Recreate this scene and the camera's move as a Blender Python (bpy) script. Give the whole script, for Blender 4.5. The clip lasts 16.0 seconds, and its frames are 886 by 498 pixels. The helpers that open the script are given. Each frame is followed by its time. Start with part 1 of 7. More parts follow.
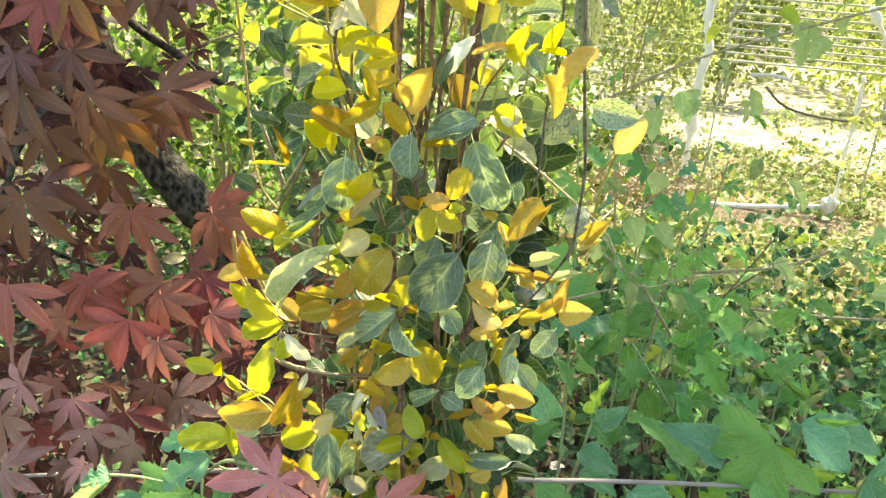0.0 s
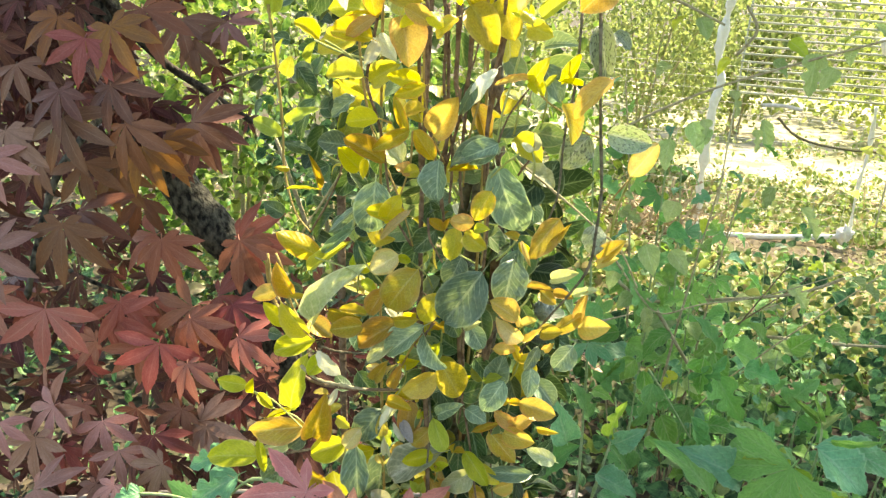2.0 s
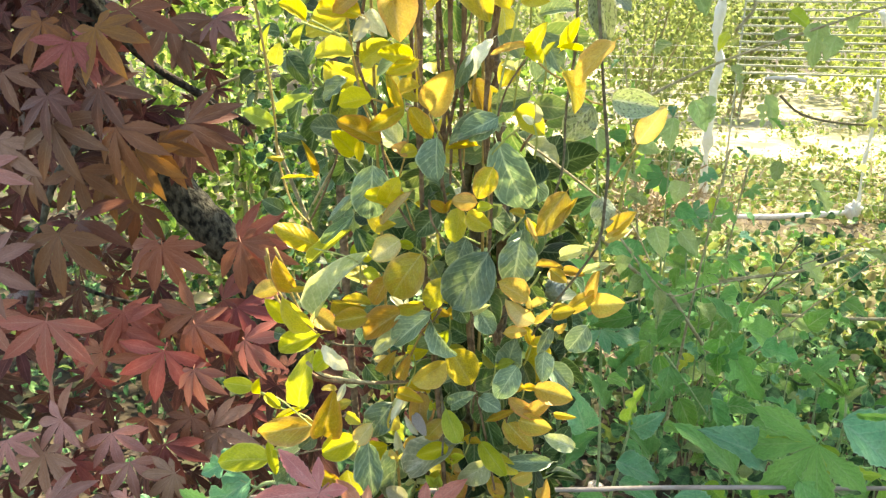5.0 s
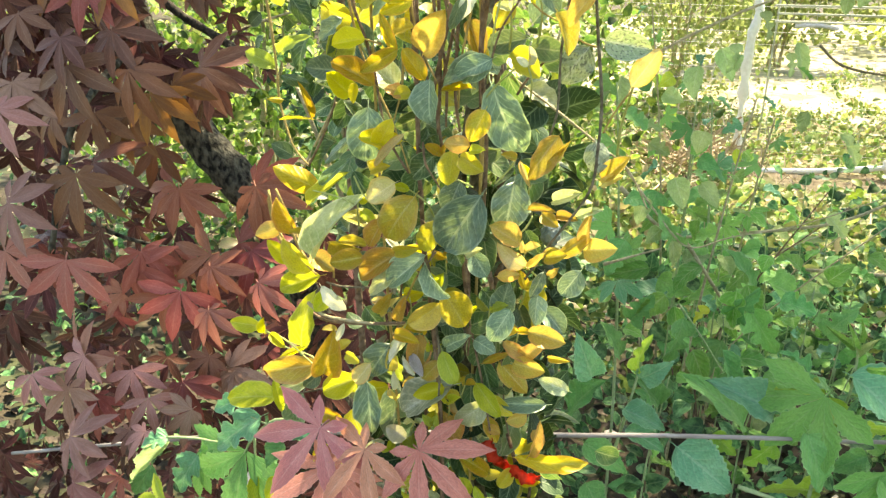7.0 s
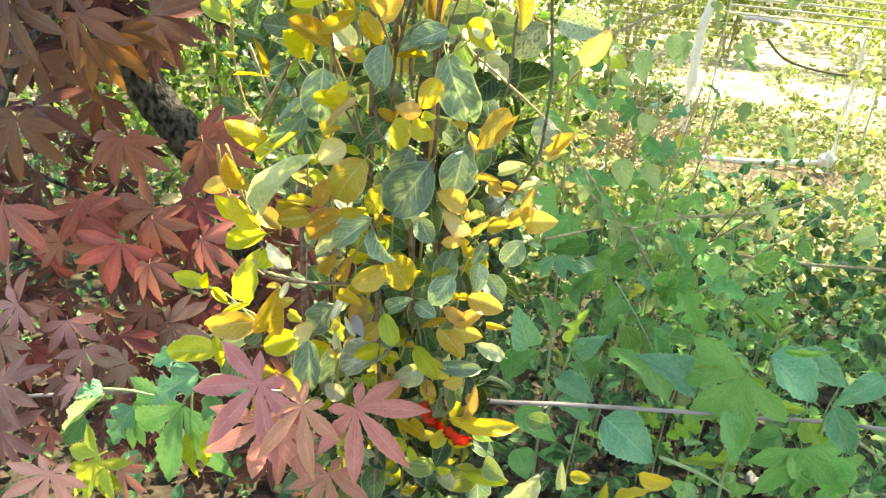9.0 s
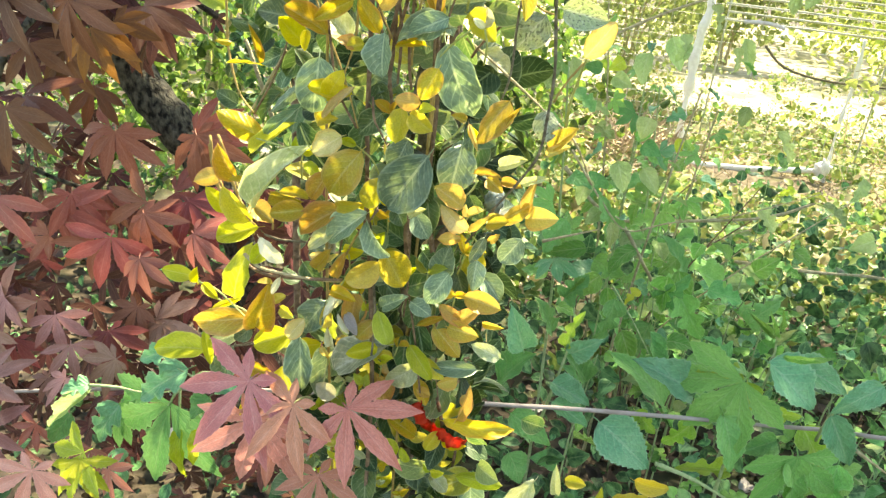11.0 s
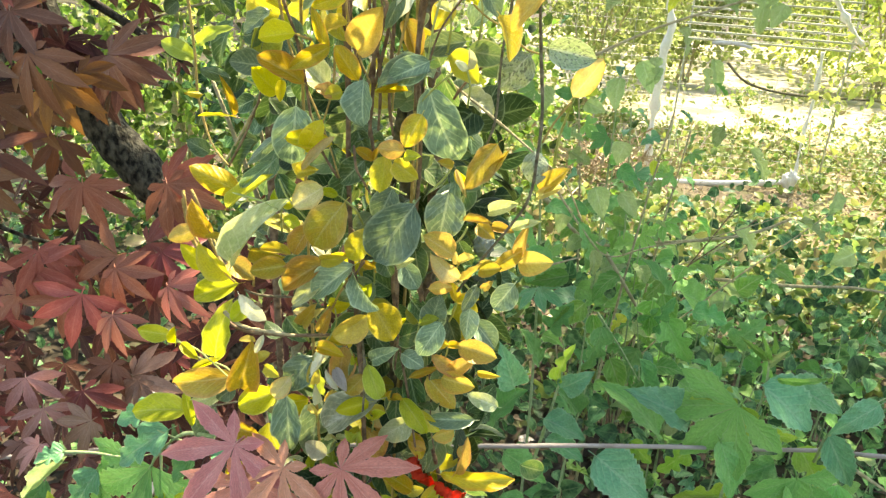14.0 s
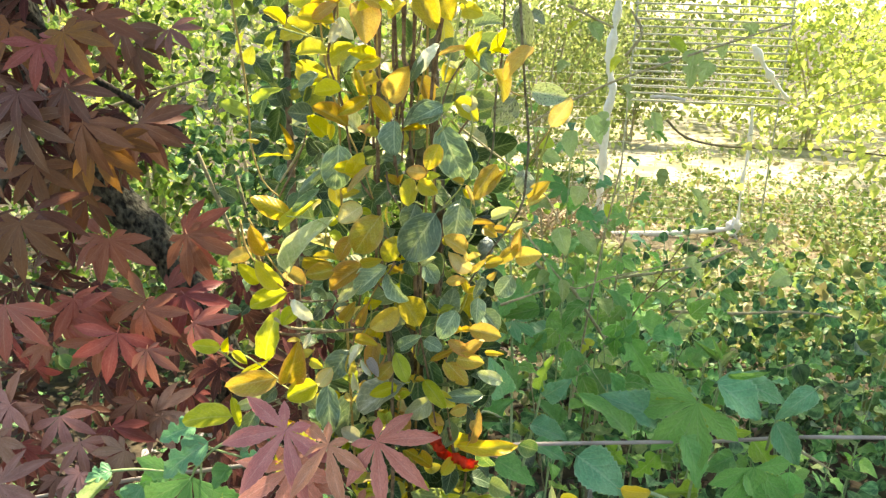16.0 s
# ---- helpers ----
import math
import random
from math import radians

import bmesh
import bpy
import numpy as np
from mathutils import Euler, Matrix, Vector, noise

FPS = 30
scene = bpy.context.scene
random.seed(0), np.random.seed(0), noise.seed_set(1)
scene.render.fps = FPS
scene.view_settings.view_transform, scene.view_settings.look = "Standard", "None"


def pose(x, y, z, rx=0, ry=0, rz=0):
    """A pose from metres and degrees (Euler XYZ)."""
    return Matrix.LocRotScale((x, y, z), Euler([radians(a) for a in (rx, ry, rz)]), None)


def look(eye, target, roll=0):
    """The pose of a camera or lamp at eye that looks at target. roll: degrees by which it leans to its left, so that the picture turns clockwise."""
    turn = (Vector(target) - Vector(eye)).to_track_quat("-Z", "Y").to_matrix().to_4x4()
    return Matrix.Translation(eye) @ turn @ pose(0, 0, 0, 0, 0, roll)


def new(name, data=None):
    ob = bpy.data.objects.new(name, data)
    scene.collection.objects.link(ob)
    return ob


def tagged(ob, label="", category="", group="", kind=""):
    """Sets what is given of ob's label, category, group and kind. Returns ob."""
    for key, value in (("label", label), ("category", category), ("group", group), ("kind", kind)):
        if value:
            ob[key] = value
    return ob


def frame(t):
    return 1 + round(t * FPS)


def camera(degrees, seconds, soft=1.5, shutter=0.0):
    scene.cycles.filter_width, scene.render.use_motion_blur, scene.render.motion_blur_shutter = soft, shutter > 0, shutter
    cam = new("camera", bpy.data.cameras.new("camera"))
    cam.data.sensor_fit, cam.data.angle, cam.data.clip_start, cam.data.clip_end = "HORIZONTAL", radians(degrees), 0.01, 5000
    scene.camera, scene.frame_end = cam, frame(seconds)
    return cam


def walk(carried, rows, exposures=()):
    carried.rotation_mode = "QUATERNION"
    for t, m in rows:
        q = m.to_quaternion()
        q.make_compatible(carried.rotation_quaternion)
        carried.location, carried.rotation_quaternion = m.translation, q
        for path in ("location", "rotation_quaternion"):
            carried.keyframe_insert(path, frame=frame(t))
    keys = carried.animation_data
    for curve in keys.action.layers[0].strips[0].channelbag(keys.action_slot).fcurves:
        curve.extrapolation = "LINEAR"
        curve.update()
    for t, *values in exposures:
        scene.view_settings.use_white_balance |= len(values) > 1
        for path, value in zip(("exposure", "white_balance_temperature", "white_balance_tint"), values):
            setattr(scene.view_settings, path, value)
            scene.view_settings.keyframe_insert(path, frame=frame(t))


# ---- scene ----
cam = camera(59.6, 16.0, soft=1.4)
PATH = [
    (0, (0.113, 0.099, 1.455), (-0.228, 1.927, 0.72), 4.0),
    (0.5, (0.11, 0.098, 1.456), (-0.236, 1.953, 0.795), 3.7),
    (1, (0.111, 0.093, 1.454), (-0.247, 1.941, 0.778), 4.4),
    (1.5, (0.112, 0.075, 1.456), (-0.272, 1.937, 0.837), 3.5),
    (2, (0.112, 0.062, 1.457), (-0.275, 1.911, 0.798), 3.4),
    (2.5, (0.111, 0.058, 1.449), (-0.281, 1.899, 0.774), 3.6),
    (3, (0.102, 0.057, 1.439), (-0.273, 1.896, 0.747), 3.3),
    (3.2, (0.101, 0.059, 1.439), (-0.26, 1.906, 0.76), 3.2),
    (5.3, (0.117, 0.087, 1.437), (-0.293, 1.931, 0.78), -0.9),
    (5.5, (0.126, 0.092, 1.439), (-0.28, 1.935, 0.776), -1.6),
    (6, (0.125, 0.097, 1.432), (-0.278, 1.927, 0.732), -0.8),
    (6.5, (0.13, 0.097, 1.432), (-0.267, 1.919, 0.708), 0.9),
    (7, (0.14, 0.081, 1.433), (-0.33, 1.862, 0.654), 0.2),
    (7.5, (0.132, 0.082, 1.424), (-0.227, 1.86, 0.582), 3.1),
    (8, (0.134, 0.076, 1.423), (-0.198, 1.855, 0.57), 4.3),
    (8.5, (0.135, 0.072, 1.423), (-0.186, 1.854, 0.573), 3.8),
    (9, (0.143, 0.066, 1.435), (-0.179, 1.851, 0.592), 5.1),
    (9.2, (0.15, 0.061, 1.434), (-0.173, 1.849, 0.597), 4.8),
    (11.3, (0.135, 0.085, 1.423), (-0.174, 1.877, 0.589), 6.3),
    (11.5, (0.132, 0.089, 1.427), (-0.193, 1.886, 0.612), 5.3),
    (12, (0.13, 0.094, 1.434), (-0.21, 1.907, 0.661), 4.0),
    (12.5, (0.122, 0.099, 1.435), (-0.165, 1.934, 0.692), 4.3),
    (13, (0.116, 0.106, 1.427), (-0.133, 1.947, 0.685), 4.8),
    (13.5, (0.114, 0.106, 1.429), (-0.13, 1.945, 0.683), 5.2),
    (14, (0.122, 0.106, 1.428), (-0.134, 1.934, 0.66), 4.0),
    (14.5, (0.115, 0.103, 1.43), (-0.137, 1.943, 0.688), 3.3),
    (15, (0.117, 0.09, 1.438), (-0.138, 1.96, 0.776), 3.5),
    (15.5, (0.118, 0.009, 1.448), (-0.098, 1.907, 0.857), 3.5),
    (16, (0.096, -0.073, 1.428), (-0.067, 1.829, 0.832), 2.0),
]
walk(cam, [(t, look(eye, aim, roll)) for t, eye, aim, roll in PATH], exposures=[(t, stops, 8250, 11) for t, stops in ((0.0, 2.37), (1.5, 2.27), (5.5, 2.29), (7.5, 2.46), (9.0, 2.55), (11.5, 2.54), (12.5, 2.37), (15.0, 2.27), (16.0, 2.10))])

# ---- light ----
SUN_AZ, SUN_EL = radians(16), radians(57)
world = bpy.data.worlds.new("sky")
scene.world = world
world.use_nodes = True
wn = world.node_tree.nodes
sky = wn.new("ShaderNodeTexSky")
sky.sky_type, sky.sun_disc = "NISHITA", False
sky.sun_elevation, sky.sun_rotation = SUN_EL, SUN_AZ
wn["Background"].inputs["Strength"].default_value = 0.11
world.node_tree.links.new(sky.outputs[0], wn["Background"].inputs["Color"])
sun = new("sun", bpy.data.lights.new("sun", "SUN"))
sun.data.energy, sun.data.angle, sun.data.color = 4.0, radians(1.5), (1.0, 0.94, 0.82)
TO_SUN = Vector((math.sin(SUN_AZ) * math.cos(SUN_EL), math.cos(SUN_AZ) * math.cos(SUN_EL), math.sin(SUN_EL)))
sun.matrix_world = look(TO_SUN * 30, (0, 0, 0))


# ---- materials ----
def shader(name):
    mat = bpy.data.materials.new(name)
    mat.use_nodes = True
    return mat, mat.node_tree.nodes, mat.node_tree.links


def mathn(nodes, links, op, a, b=None, c=None):
    n = nodes.new("ShaderNodeMath")
    n.operation = op
    for i, v in enumerate((a, b, c)):
        if v is None:
            continue
        if isinstance(v, (int, float)):
            n.inputs[i].default_value = v
        else:
            links.new(v, n.inputs[i])
    return n.outputs[0]


def mixc(nodes, links, fac, a, b, mode="MIX"):
    n = nodes.new("ShaderNodeMix")
    n.data_type, n.blend_type = "RGBA", mode
    for sock, v in ((n.inputs[0], fac), (n.inputs[6], a), (n.inputs[7], b)):
        if isinstance(v, (int, float)):
            sock.default_value = v
        elif isinstance(v, tuple):
            sock.default_value = (*v, 1)
        else:
            links.new(v, sock)
    return n.outputs[2]


def leaf_material(name, base, second, vein, glow=0.35, rough=0.38, island=False, spots=0.0, veins=9.0, vein_amount=0.55, vary=0.35, rim=None, warm=0.5, palette=None, edge_light=0.55, blotch=0.0, relief=0.16, gloss=0.3):
    """A leaf blade: two tints in soft patches, midrib and side veins, gloss on top and light that comes through."""
    mat, nodes, links = shader(name)
    bsdf = nodes["Principled BSDF"]
    uv = nodes.new("ShaderNodeUVMap").outputs[0]
    sep = nodes.new("ShaderNodeSeparateXYZ")
    links.new(uv, sep.inputs[0])
    u, v = sep.outputs[0], sep.outputs[1]
    across = mathn(nodes, links, "ABSOLUTE", mathn(nodes, links, "SUBTRACT", v, 0.5))
    rib = mathn(nodes, links, "LESS_THAN", across, 0.028)
    bend = nodes.new("ShaderNodeTexNoise")
    bend.inputs["Scale"].default_value = 2.5
    links.new(uv, bend.inputs["Vector"])
    slope = mathn(nodes, links, "MULTIPLY_ADD", across, -0.75, mathn(nodes, links, "MULTIPLY_ADD", bend.outputs[0], 0.16, u))
    wave = mathn(nodes, links, "FRACT", mathn(nodes, links, "MULTIPLY", slope, veins))
    near = mathn(nodes, links, "MINIMUM", wave, mathn(nodes, links, "SUBTRACT", 1.0, wave))
    side = nodes.new("ShaderNodeMapRange")
    side.inputs[1].default_value, side.inputs[2].default_value = 0.085, 0.02
    links.new(near, side.inputs[0])
    side = mathn(nodes, links, "MULTIPLY", side.outputs[0], mathn(nodes, links, "MULTIPLY_ADD", across, -1.3, 0.95))
    mask = mathn(nodes, links, "MAXIMUM", rib, side)
    quilt = mathn(nodes, links, "SMOOTH_MIN", near, 0.3, 0.2)
    if island:
        rnd = nodes.new("ShaderNodeNewGeometry").outputs["Random Per Island"]
    else:
        rnd = nodes.new("ShaderNodeObjectInfo").outputs["Random"]
    shift = nodes.new("ShaderNodeCombineXYZ")
    links.new(mathn(nodes, links, "MULTIPLY", rnd, 37.0), shift.inputs[2])
    add = nodes.new("ShaderNodeVectorMath")
    links.new(uv, add.inputs[0])
    links.new(shift.outputs[0], add.inputs[1])
    big = nodes.new("ShaderNodeTexNoise")
    big.inputs["Scale"].default_value, big.inputs["Detail"].default_value = 2.2, 2
    fine = nodes.new("ShaderNodeTexNoise")
    fine.inputs["Scale"].default_value, fine.inputs["Detail"].default_value = 24, 7
    links.new(add.outputs[0], big.inputs["Vector"])
    links.new(add.outputs[0], fine.inputs["Vector"])
    ramp = nodes.new("ShaderNodeMapRange")
    ramp.inputs[1].default_value, ramp.inputs[2].default_value = 0.4, 0.65
    links.new(big.outputs[0], ramp.inputs[0])
    if palette:
        pick = nodes.new("ShaderNodeValToRGB")
        pick.color_ramp.interpolation = "CONSTANT"
        for i, c in enumerate(palette):
            stop = pick.color_ramp.elements[i] if i < 2 else pick.color_ramp.elements.new(i / len(palette))
            stop.position, stop.color = i / len(palette), (*c, 1)
        links.new(rnd, pick.inputs[0])
        base = pick.outputs[0]
        second = mixc(nodes, links, 0.35, base, second)
    col = mixc(nodes, links, ramp.outputs[0], base, second)
    thin = nodes.new("ShaderNodeMapRange")
    thin.inputs[1].default_value, thin.inputs[2].default_value = 0.445, 0.485
    links.new(across, thin.inputs[0])
    col = mixc(nodes, links, mathn(nodes, links, "MULTIPLY", thin.outputs[0], edge_light), col, vein)
    if rim:
        edge = nodes.new("ShaderNodeMapRange")
        edge.inputs[1].default_value, edge.inputs[2].default_value = 0.33, 0.48
        links.new(across, edge.inputs[0])
        col = mixc(nodes, links, mathn(nodes, links, "MULTIPLY", edge.outputs[0], 0.7), col, rim)
    col = mixc(nodes, links, mathn(nodes, links, "MULTIPLY", mask, vein_amount), col, vein)
    if blotch:
        halo = nodes.new("ShaderNodeMapRange")
        halo.inputs[1].default_value, halo.inputs[2].default_value = 0.28, 0.0
        links.new(mathn(nodes, links, "MINIMUM", near, mathn(nodes, links, "MULTIPLY", across, 1.4)), halo.inputs[0])
        patchy = nodes.new("ShaderNodeTexNoise")
        patchy.inputs["Scale"].default_value, patchy.inputs["Detail"].default_value = 9, 5
        links.new(add.outputs[0], patchy.inputs["Vector"])
        spread = nodes.new("ShaderNodeMapRange")
        spread.inputs[1].default_value, spread.inputs[2].default_value = 0.46, 0.66
        links.new(patchy.outputs[0], spread.inputs[0])
        amount = mathn(nodes, links, "MULTIPLY", mathn(nodes, links, "MULTIPLY_ADD", halo.outputs[0], 0.8, 0.25), spread.outputs[0])
        col = mixc(nodes, links, mathn(nodes, links, "MULTIPLY", amount, blotch), col, vein)
    if spots:
        dots = nodes.new("ShaderNodeTexNoise")
        dots.inputs["Scale"].default_value, dots.inputs["Detail"].default_value = 15, 4
        links.new(add.outputs[0], dots.inputs["Vector"])
        dot = mathn(nodes, links, "GREATER_THAN", dots.outputs[0], 0.585)
        col = mixc(nodes, links, mathn(nodes, links, "MULTIPLY", dot, spots), col, (0.05, 0.06, 0.05))
    hsv = nodes.new("ShaderNodeHueSaturation")
    links.new(col, hsv.inputs["Color"])
    links.new(mathn(nodes, links, "MULTIPLY_ADD", rnd, 0.035, 0.4825), hsv.inputs["Hue"])
    grain = mathn(nodes, links, "MULTIPLY_ADD", fine.outputs[0], 0.95, 0.525)
    links.new(mathn(nodes, links, "MULTIPLY", mathn(nodes, links, "MULTIPLY_ADD", mathn(nodes, links, "FRACT", mathn(nodes, links, "MULTIPLY", rnd, 7.31)), vary * 2, 1 - vary), grain), hsv.inputs["Value"])
    links.new(hsv.outputs[0], bsdf.inputs["Base Color"])
    bsdf.inputs["Roughness"].default_value = rough
    bsdf.inputs["Specular IOR Level"].default_value = gloss
    bump = nodes.new("ShaderNodeBump")
    bump.inputs["Strength"].default_value, bump.inputs["Distance"].default_value = relief, 0.003
    links.new(mathn(nodes, links, "MULTIPLY_ADD", quilt, 2.4, mathn(nodes, links, "MULTIPLY_ADD", rib, -0.6, mathn(nodes, links, "MULTIPLY", fine.outputs[0], 0.6))), bump.inputs["Height"])
    links.new(bump.outputs[0], bsdf.inputs["Normal"])
    trans = nodes.new("ShaderNodeBsdfTranslucent")
    through_tint = mixc(nodes, links, warm, hsv.outputs[0], (1.0, 0.95, 0.25), "OVERLAY")
    links.new(through_tint, trans.inputs["Color"])
    mix = nodes.new("ShaderNodeMixShader")
    mix.inputs[0].default_value = glow
    links.new(bsdf.outputs[0], mix.inputs[1])
    links.new(trans.outputs[0], mix.inputs[2])
    links.new(mix.outputs[0], nodes["Material Output"].inputs["Surface"])
    return mat


def rough_material(name, a, b, scale=30, rough=0.85, bump=0.5, detail=5, stretch=(1, 1, 1), c=None):
    """Bark, wood, soil and paint: two or three tints in noise at two scales, with relief."""
    mat, nodes, links = shader(name)
    bsdf = nodes["Principled BSDF"]
    co = nodes.new("ShaderNodeTexCoord").outputs["Object"]
    mp = nodes.new("ShaderNodeMapping")
    mp.inputs["Scale"].default_value = stretch
    links.new(co, mp.inputs[0])
    n1 = nodes.new("ShaderNodeTexNoise")
    n1.inputs["Scale"].default_value, n1.inputs["Detail"].default_value = scale, detail
    n2 = nodes.new("ShaderNodeTexNoise")
    n2.inputs["Scale"].default_value, n2.inputs["Detail"].default_value = scale * 0.16, 3
    links.new(mp.outputs[0], n1.inputs["Vector"])
    links.new(mp.outputs[0], n2.inputs["Vector"])
    r1 = nodes.new("ShaderNodeMapRange")
    r1.inputs[1].default_value, r1.inputs[2].default_value = 0.36, 0.64
    links.new(n1.outputs[0], r1.inputs[0])
    col = mixc(nodes, links, r1.outputs[0], a, b)
    if c:
        r2 = nodes.new("ShaderNodeMapRange")
        r2.inputs[1].default_value, r2.inputs[2].default_value = 0.48, 0.62
        links.new(n2.outputs[0], r2.inputs[0])
        col = mixc(nodes, links, r2.outputs[0], col, c)
    links.new(col, bsdf.inputs["Base Color"])
    bsdf.inputs["Roughness"].default_value = rough
    bsdf.inputs["Specular IOR Level"].default_value = 0.2
    bp = nodes.new("ShaderNodeBump")
    bp.inputs["Strength"].default_value, bp.inputs["Distance"].default_value = bump, 0.01
    links.new(n1.outputs[0], bp.inputs["Height"])
    links.new(bp.outputs[0], bsdf.inputs["Normal"])
    return mat


SHRUB = {
    "g": leaf_material("leaf_green", (0.125, 0.205, 0.125), (0.175, 0.26, 0.165), (0.46, 0.56, 0.36), glow=0.2, rough=0.34, veins=7, vein_amount=0.55, blotch=0.35),
    "gs": leaf_material("leaf_green_spotted", (0.19, 0.26, 0.15), (0.26, 0.32, 0.20), (0.42, 0.47, 0.40), glow=0.2, rough=0.42, spots=0.7, veins=7, blotch=0.4),
    # Shaded copy of leaf_green for rear leaves, the shade put into its colour.
    "gd": leaf_material("leaf_green_shaded", (0.045, 0.10, 0.03), (0.075, 0.14, 0.05), (0.32, 0.42, 0.22), glow=0.2, rough=0.34, veins=7, vein_amount=0.5, blotch=0.25),
    "gp": leaf_material("leaf_variegated", (0.26, 0.32, 0.22), (0.66, 0.68, 0.50), (0.72, 0.74, 0.6), glow=0.26, rough=0.34, veins=7, blotch=0.8),
    "p": leaf_material("leaf_silver", (0.70, 0.71, 0.56), (0.60, 0.64, 0.46), (0.74, 0.75, 0.6), glow=0.32, rough=0.3, veins=7),
    "pg": leaf_material("leaf_pale_green", (0.36, 0.43, 0.22), (0.48, 0.53, 0.31), (0.64, 0.68, 0.48), glow=0.32, rough=0.34, veins=7, blotch=0.5),
    "py": leaf_material("leaf_cream", (0.56, 0.50, 0.20), (0.62, 0.52, 0.26), (0.70, 0.62, 0.38), glow=0.34, rough=0.36, veins=7, vary=0.2, rim=(0.64, 0.38, 0.09), edge_light=0.2, relief=0.1),
    "y": leaf_material("leaf_yellow", (0.53, 0.44, 0.02), (0.47, 0.44, 0.03), (0.78, 0.68, 0.2), glow=0.42, warm=0.35, rough=0.34, veins=7, vein_amount=0.3, vary=0.2, rim=(0.62, 0.36, 0.04)),
    "Y": leaf_material("leaf_bright_yellow", (0.62, 0.55, 0.025), (0.58, 0.54, 0.025), (0.75, 0.66, 0.15), glow=0.5, rough=0.34, veins=7, vein_amount=0.3, vary=0.15),
    "Yo": leaf_material("leaf_lemon", (0.46, 0.41, 0.025), (0.52, 0.45, 0.04), (0.65, 0.60, 0.15), glow=0.4, rough=0.34, veins=7, vein_amount=0.3, vary=0.12),
    "yl": leaf_material("leaf_lime", (0.38, 0.44, 0.03), (0.48, 0.52, 0.05), (0.60, 0.62, 0.20), glow=0.48, rough=0.34, veins=7, vein_amount=0.4, vary=0.18),
    "yg": leaf_material("leaf_yellow_green", (0.30, 0.36, 0.05), (0.36, 0.42, 0.08), (0.5, 0.55, 0.2), glow=0.42, rough=0.36, veins=7, vein_amount=0.3),
    "ol": leaf_material("leaf_olive", (0.43, 0.39, 0.035), (0.48, 0.40, 0.05), (0.56, 0.50, 0.14), glow=0.4, rough=0.34, veins=7, vein_amount=0.3, vary=0.2, rim=(0.5, 0.42, 0.1)),
    # Brighter copy of leaf_olive, coloured as if the sun were on it.
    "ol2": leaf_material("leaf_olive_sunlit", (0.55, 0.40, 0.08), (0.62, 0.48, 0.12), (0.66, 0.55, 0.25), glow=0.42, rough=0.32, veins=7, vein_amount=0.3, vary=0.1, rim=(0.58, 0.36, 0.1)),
    "oy": leaf_material("leaf_amber", (0.48, 0.35, 0.022), (0.45, 0.38, 0.03), (0.66, 0.54, 0.2), glow=0.36, warm=0.25, rough=0.34, veins=7, vein_amount=0.3, vary=0.18, rim=(0.56, 0.30, 0.06)),
    "o": leaf_material("leaf_orange", (0.52, 0.355, 0.075), (0.49, 0.38, 0.085), (0.72, 0.54, 0.24), glow=0.36, warm=0.2, rough=0.36, veins=7, vein_amount=0.3, vary=0.18, rim=(0.62, 0.30, 0.08)),
    "oo": leaf_material("leaf_tan", (0.46, 0.30, 0.04), (0.44, 0.35, 0.05), (0.62, 0.52, 0.24), glow=0.34, warm=0.25, rough=0.38, veins=7, vein_amount=0.35, vary=0.2, rim=(0.48, 0.30, 0.1)),
}
SHRUB_MIX = leaf_material("leaf_mixed", (0, 0, 0), (0.2, 0.24, 0.12), (0.45, 0.48, 0.3), glow=0.3, island=True, veins=7, vein_amount=0.35, vary=0.2, palette=[(0.12, 0.21, 0.09), (0.05, 0.11, 0.035), (0.17, 0.26, 0.12), (0.44, 0.40, 0.04), (0.06, 0.13, 0.045), (0.09, 0.17, 0.07), (0.50, 0.40, 0.03), (0.07, 0.14, 0.05)])
# Grey-green lowered in tone to carry the shade on the second stem.
SHRUB_REAR_SHADE = leaf_material("leaf_grey_green_shaded", (0.04, 0.08, 0.03), (0.10, 0.155, 0.075), (0.30, 0.38, 0.24), glow=0.14, island=True, veins=7, vary=0.5)
# Nearly black green: the shade between inner leaves is in the colour.
SHRUB_DEEP_SHADE = leaf_material("leaf_inner_shaded", (0.02, 0.045, 0.018), (0.045, 0.08, 0.035), (0.2, 0.28, 0.16), glow=0.12, island=True, veins=7, gloss=0.12)
# Palette lightened to make up for light missing low on the shrub.
SHRUB_LOW_LIT = leaf_material("leaf_low_lit", (0, 0, 0), (0.3, 0.35, 0.12), (0.5, 0.54, 0.3), glow=0.36, island=True, veins=7, vein_amount=0.4, vary=0.2, palette=[(0.36, 0.40, 0.04), (0.12, 0.20, 0.08), (0.30, 0.36, 0.05), (0.44, 0.40, 0.05), (0.20, 0.27, 0.11), (0.07, 0.14, 0.05)])
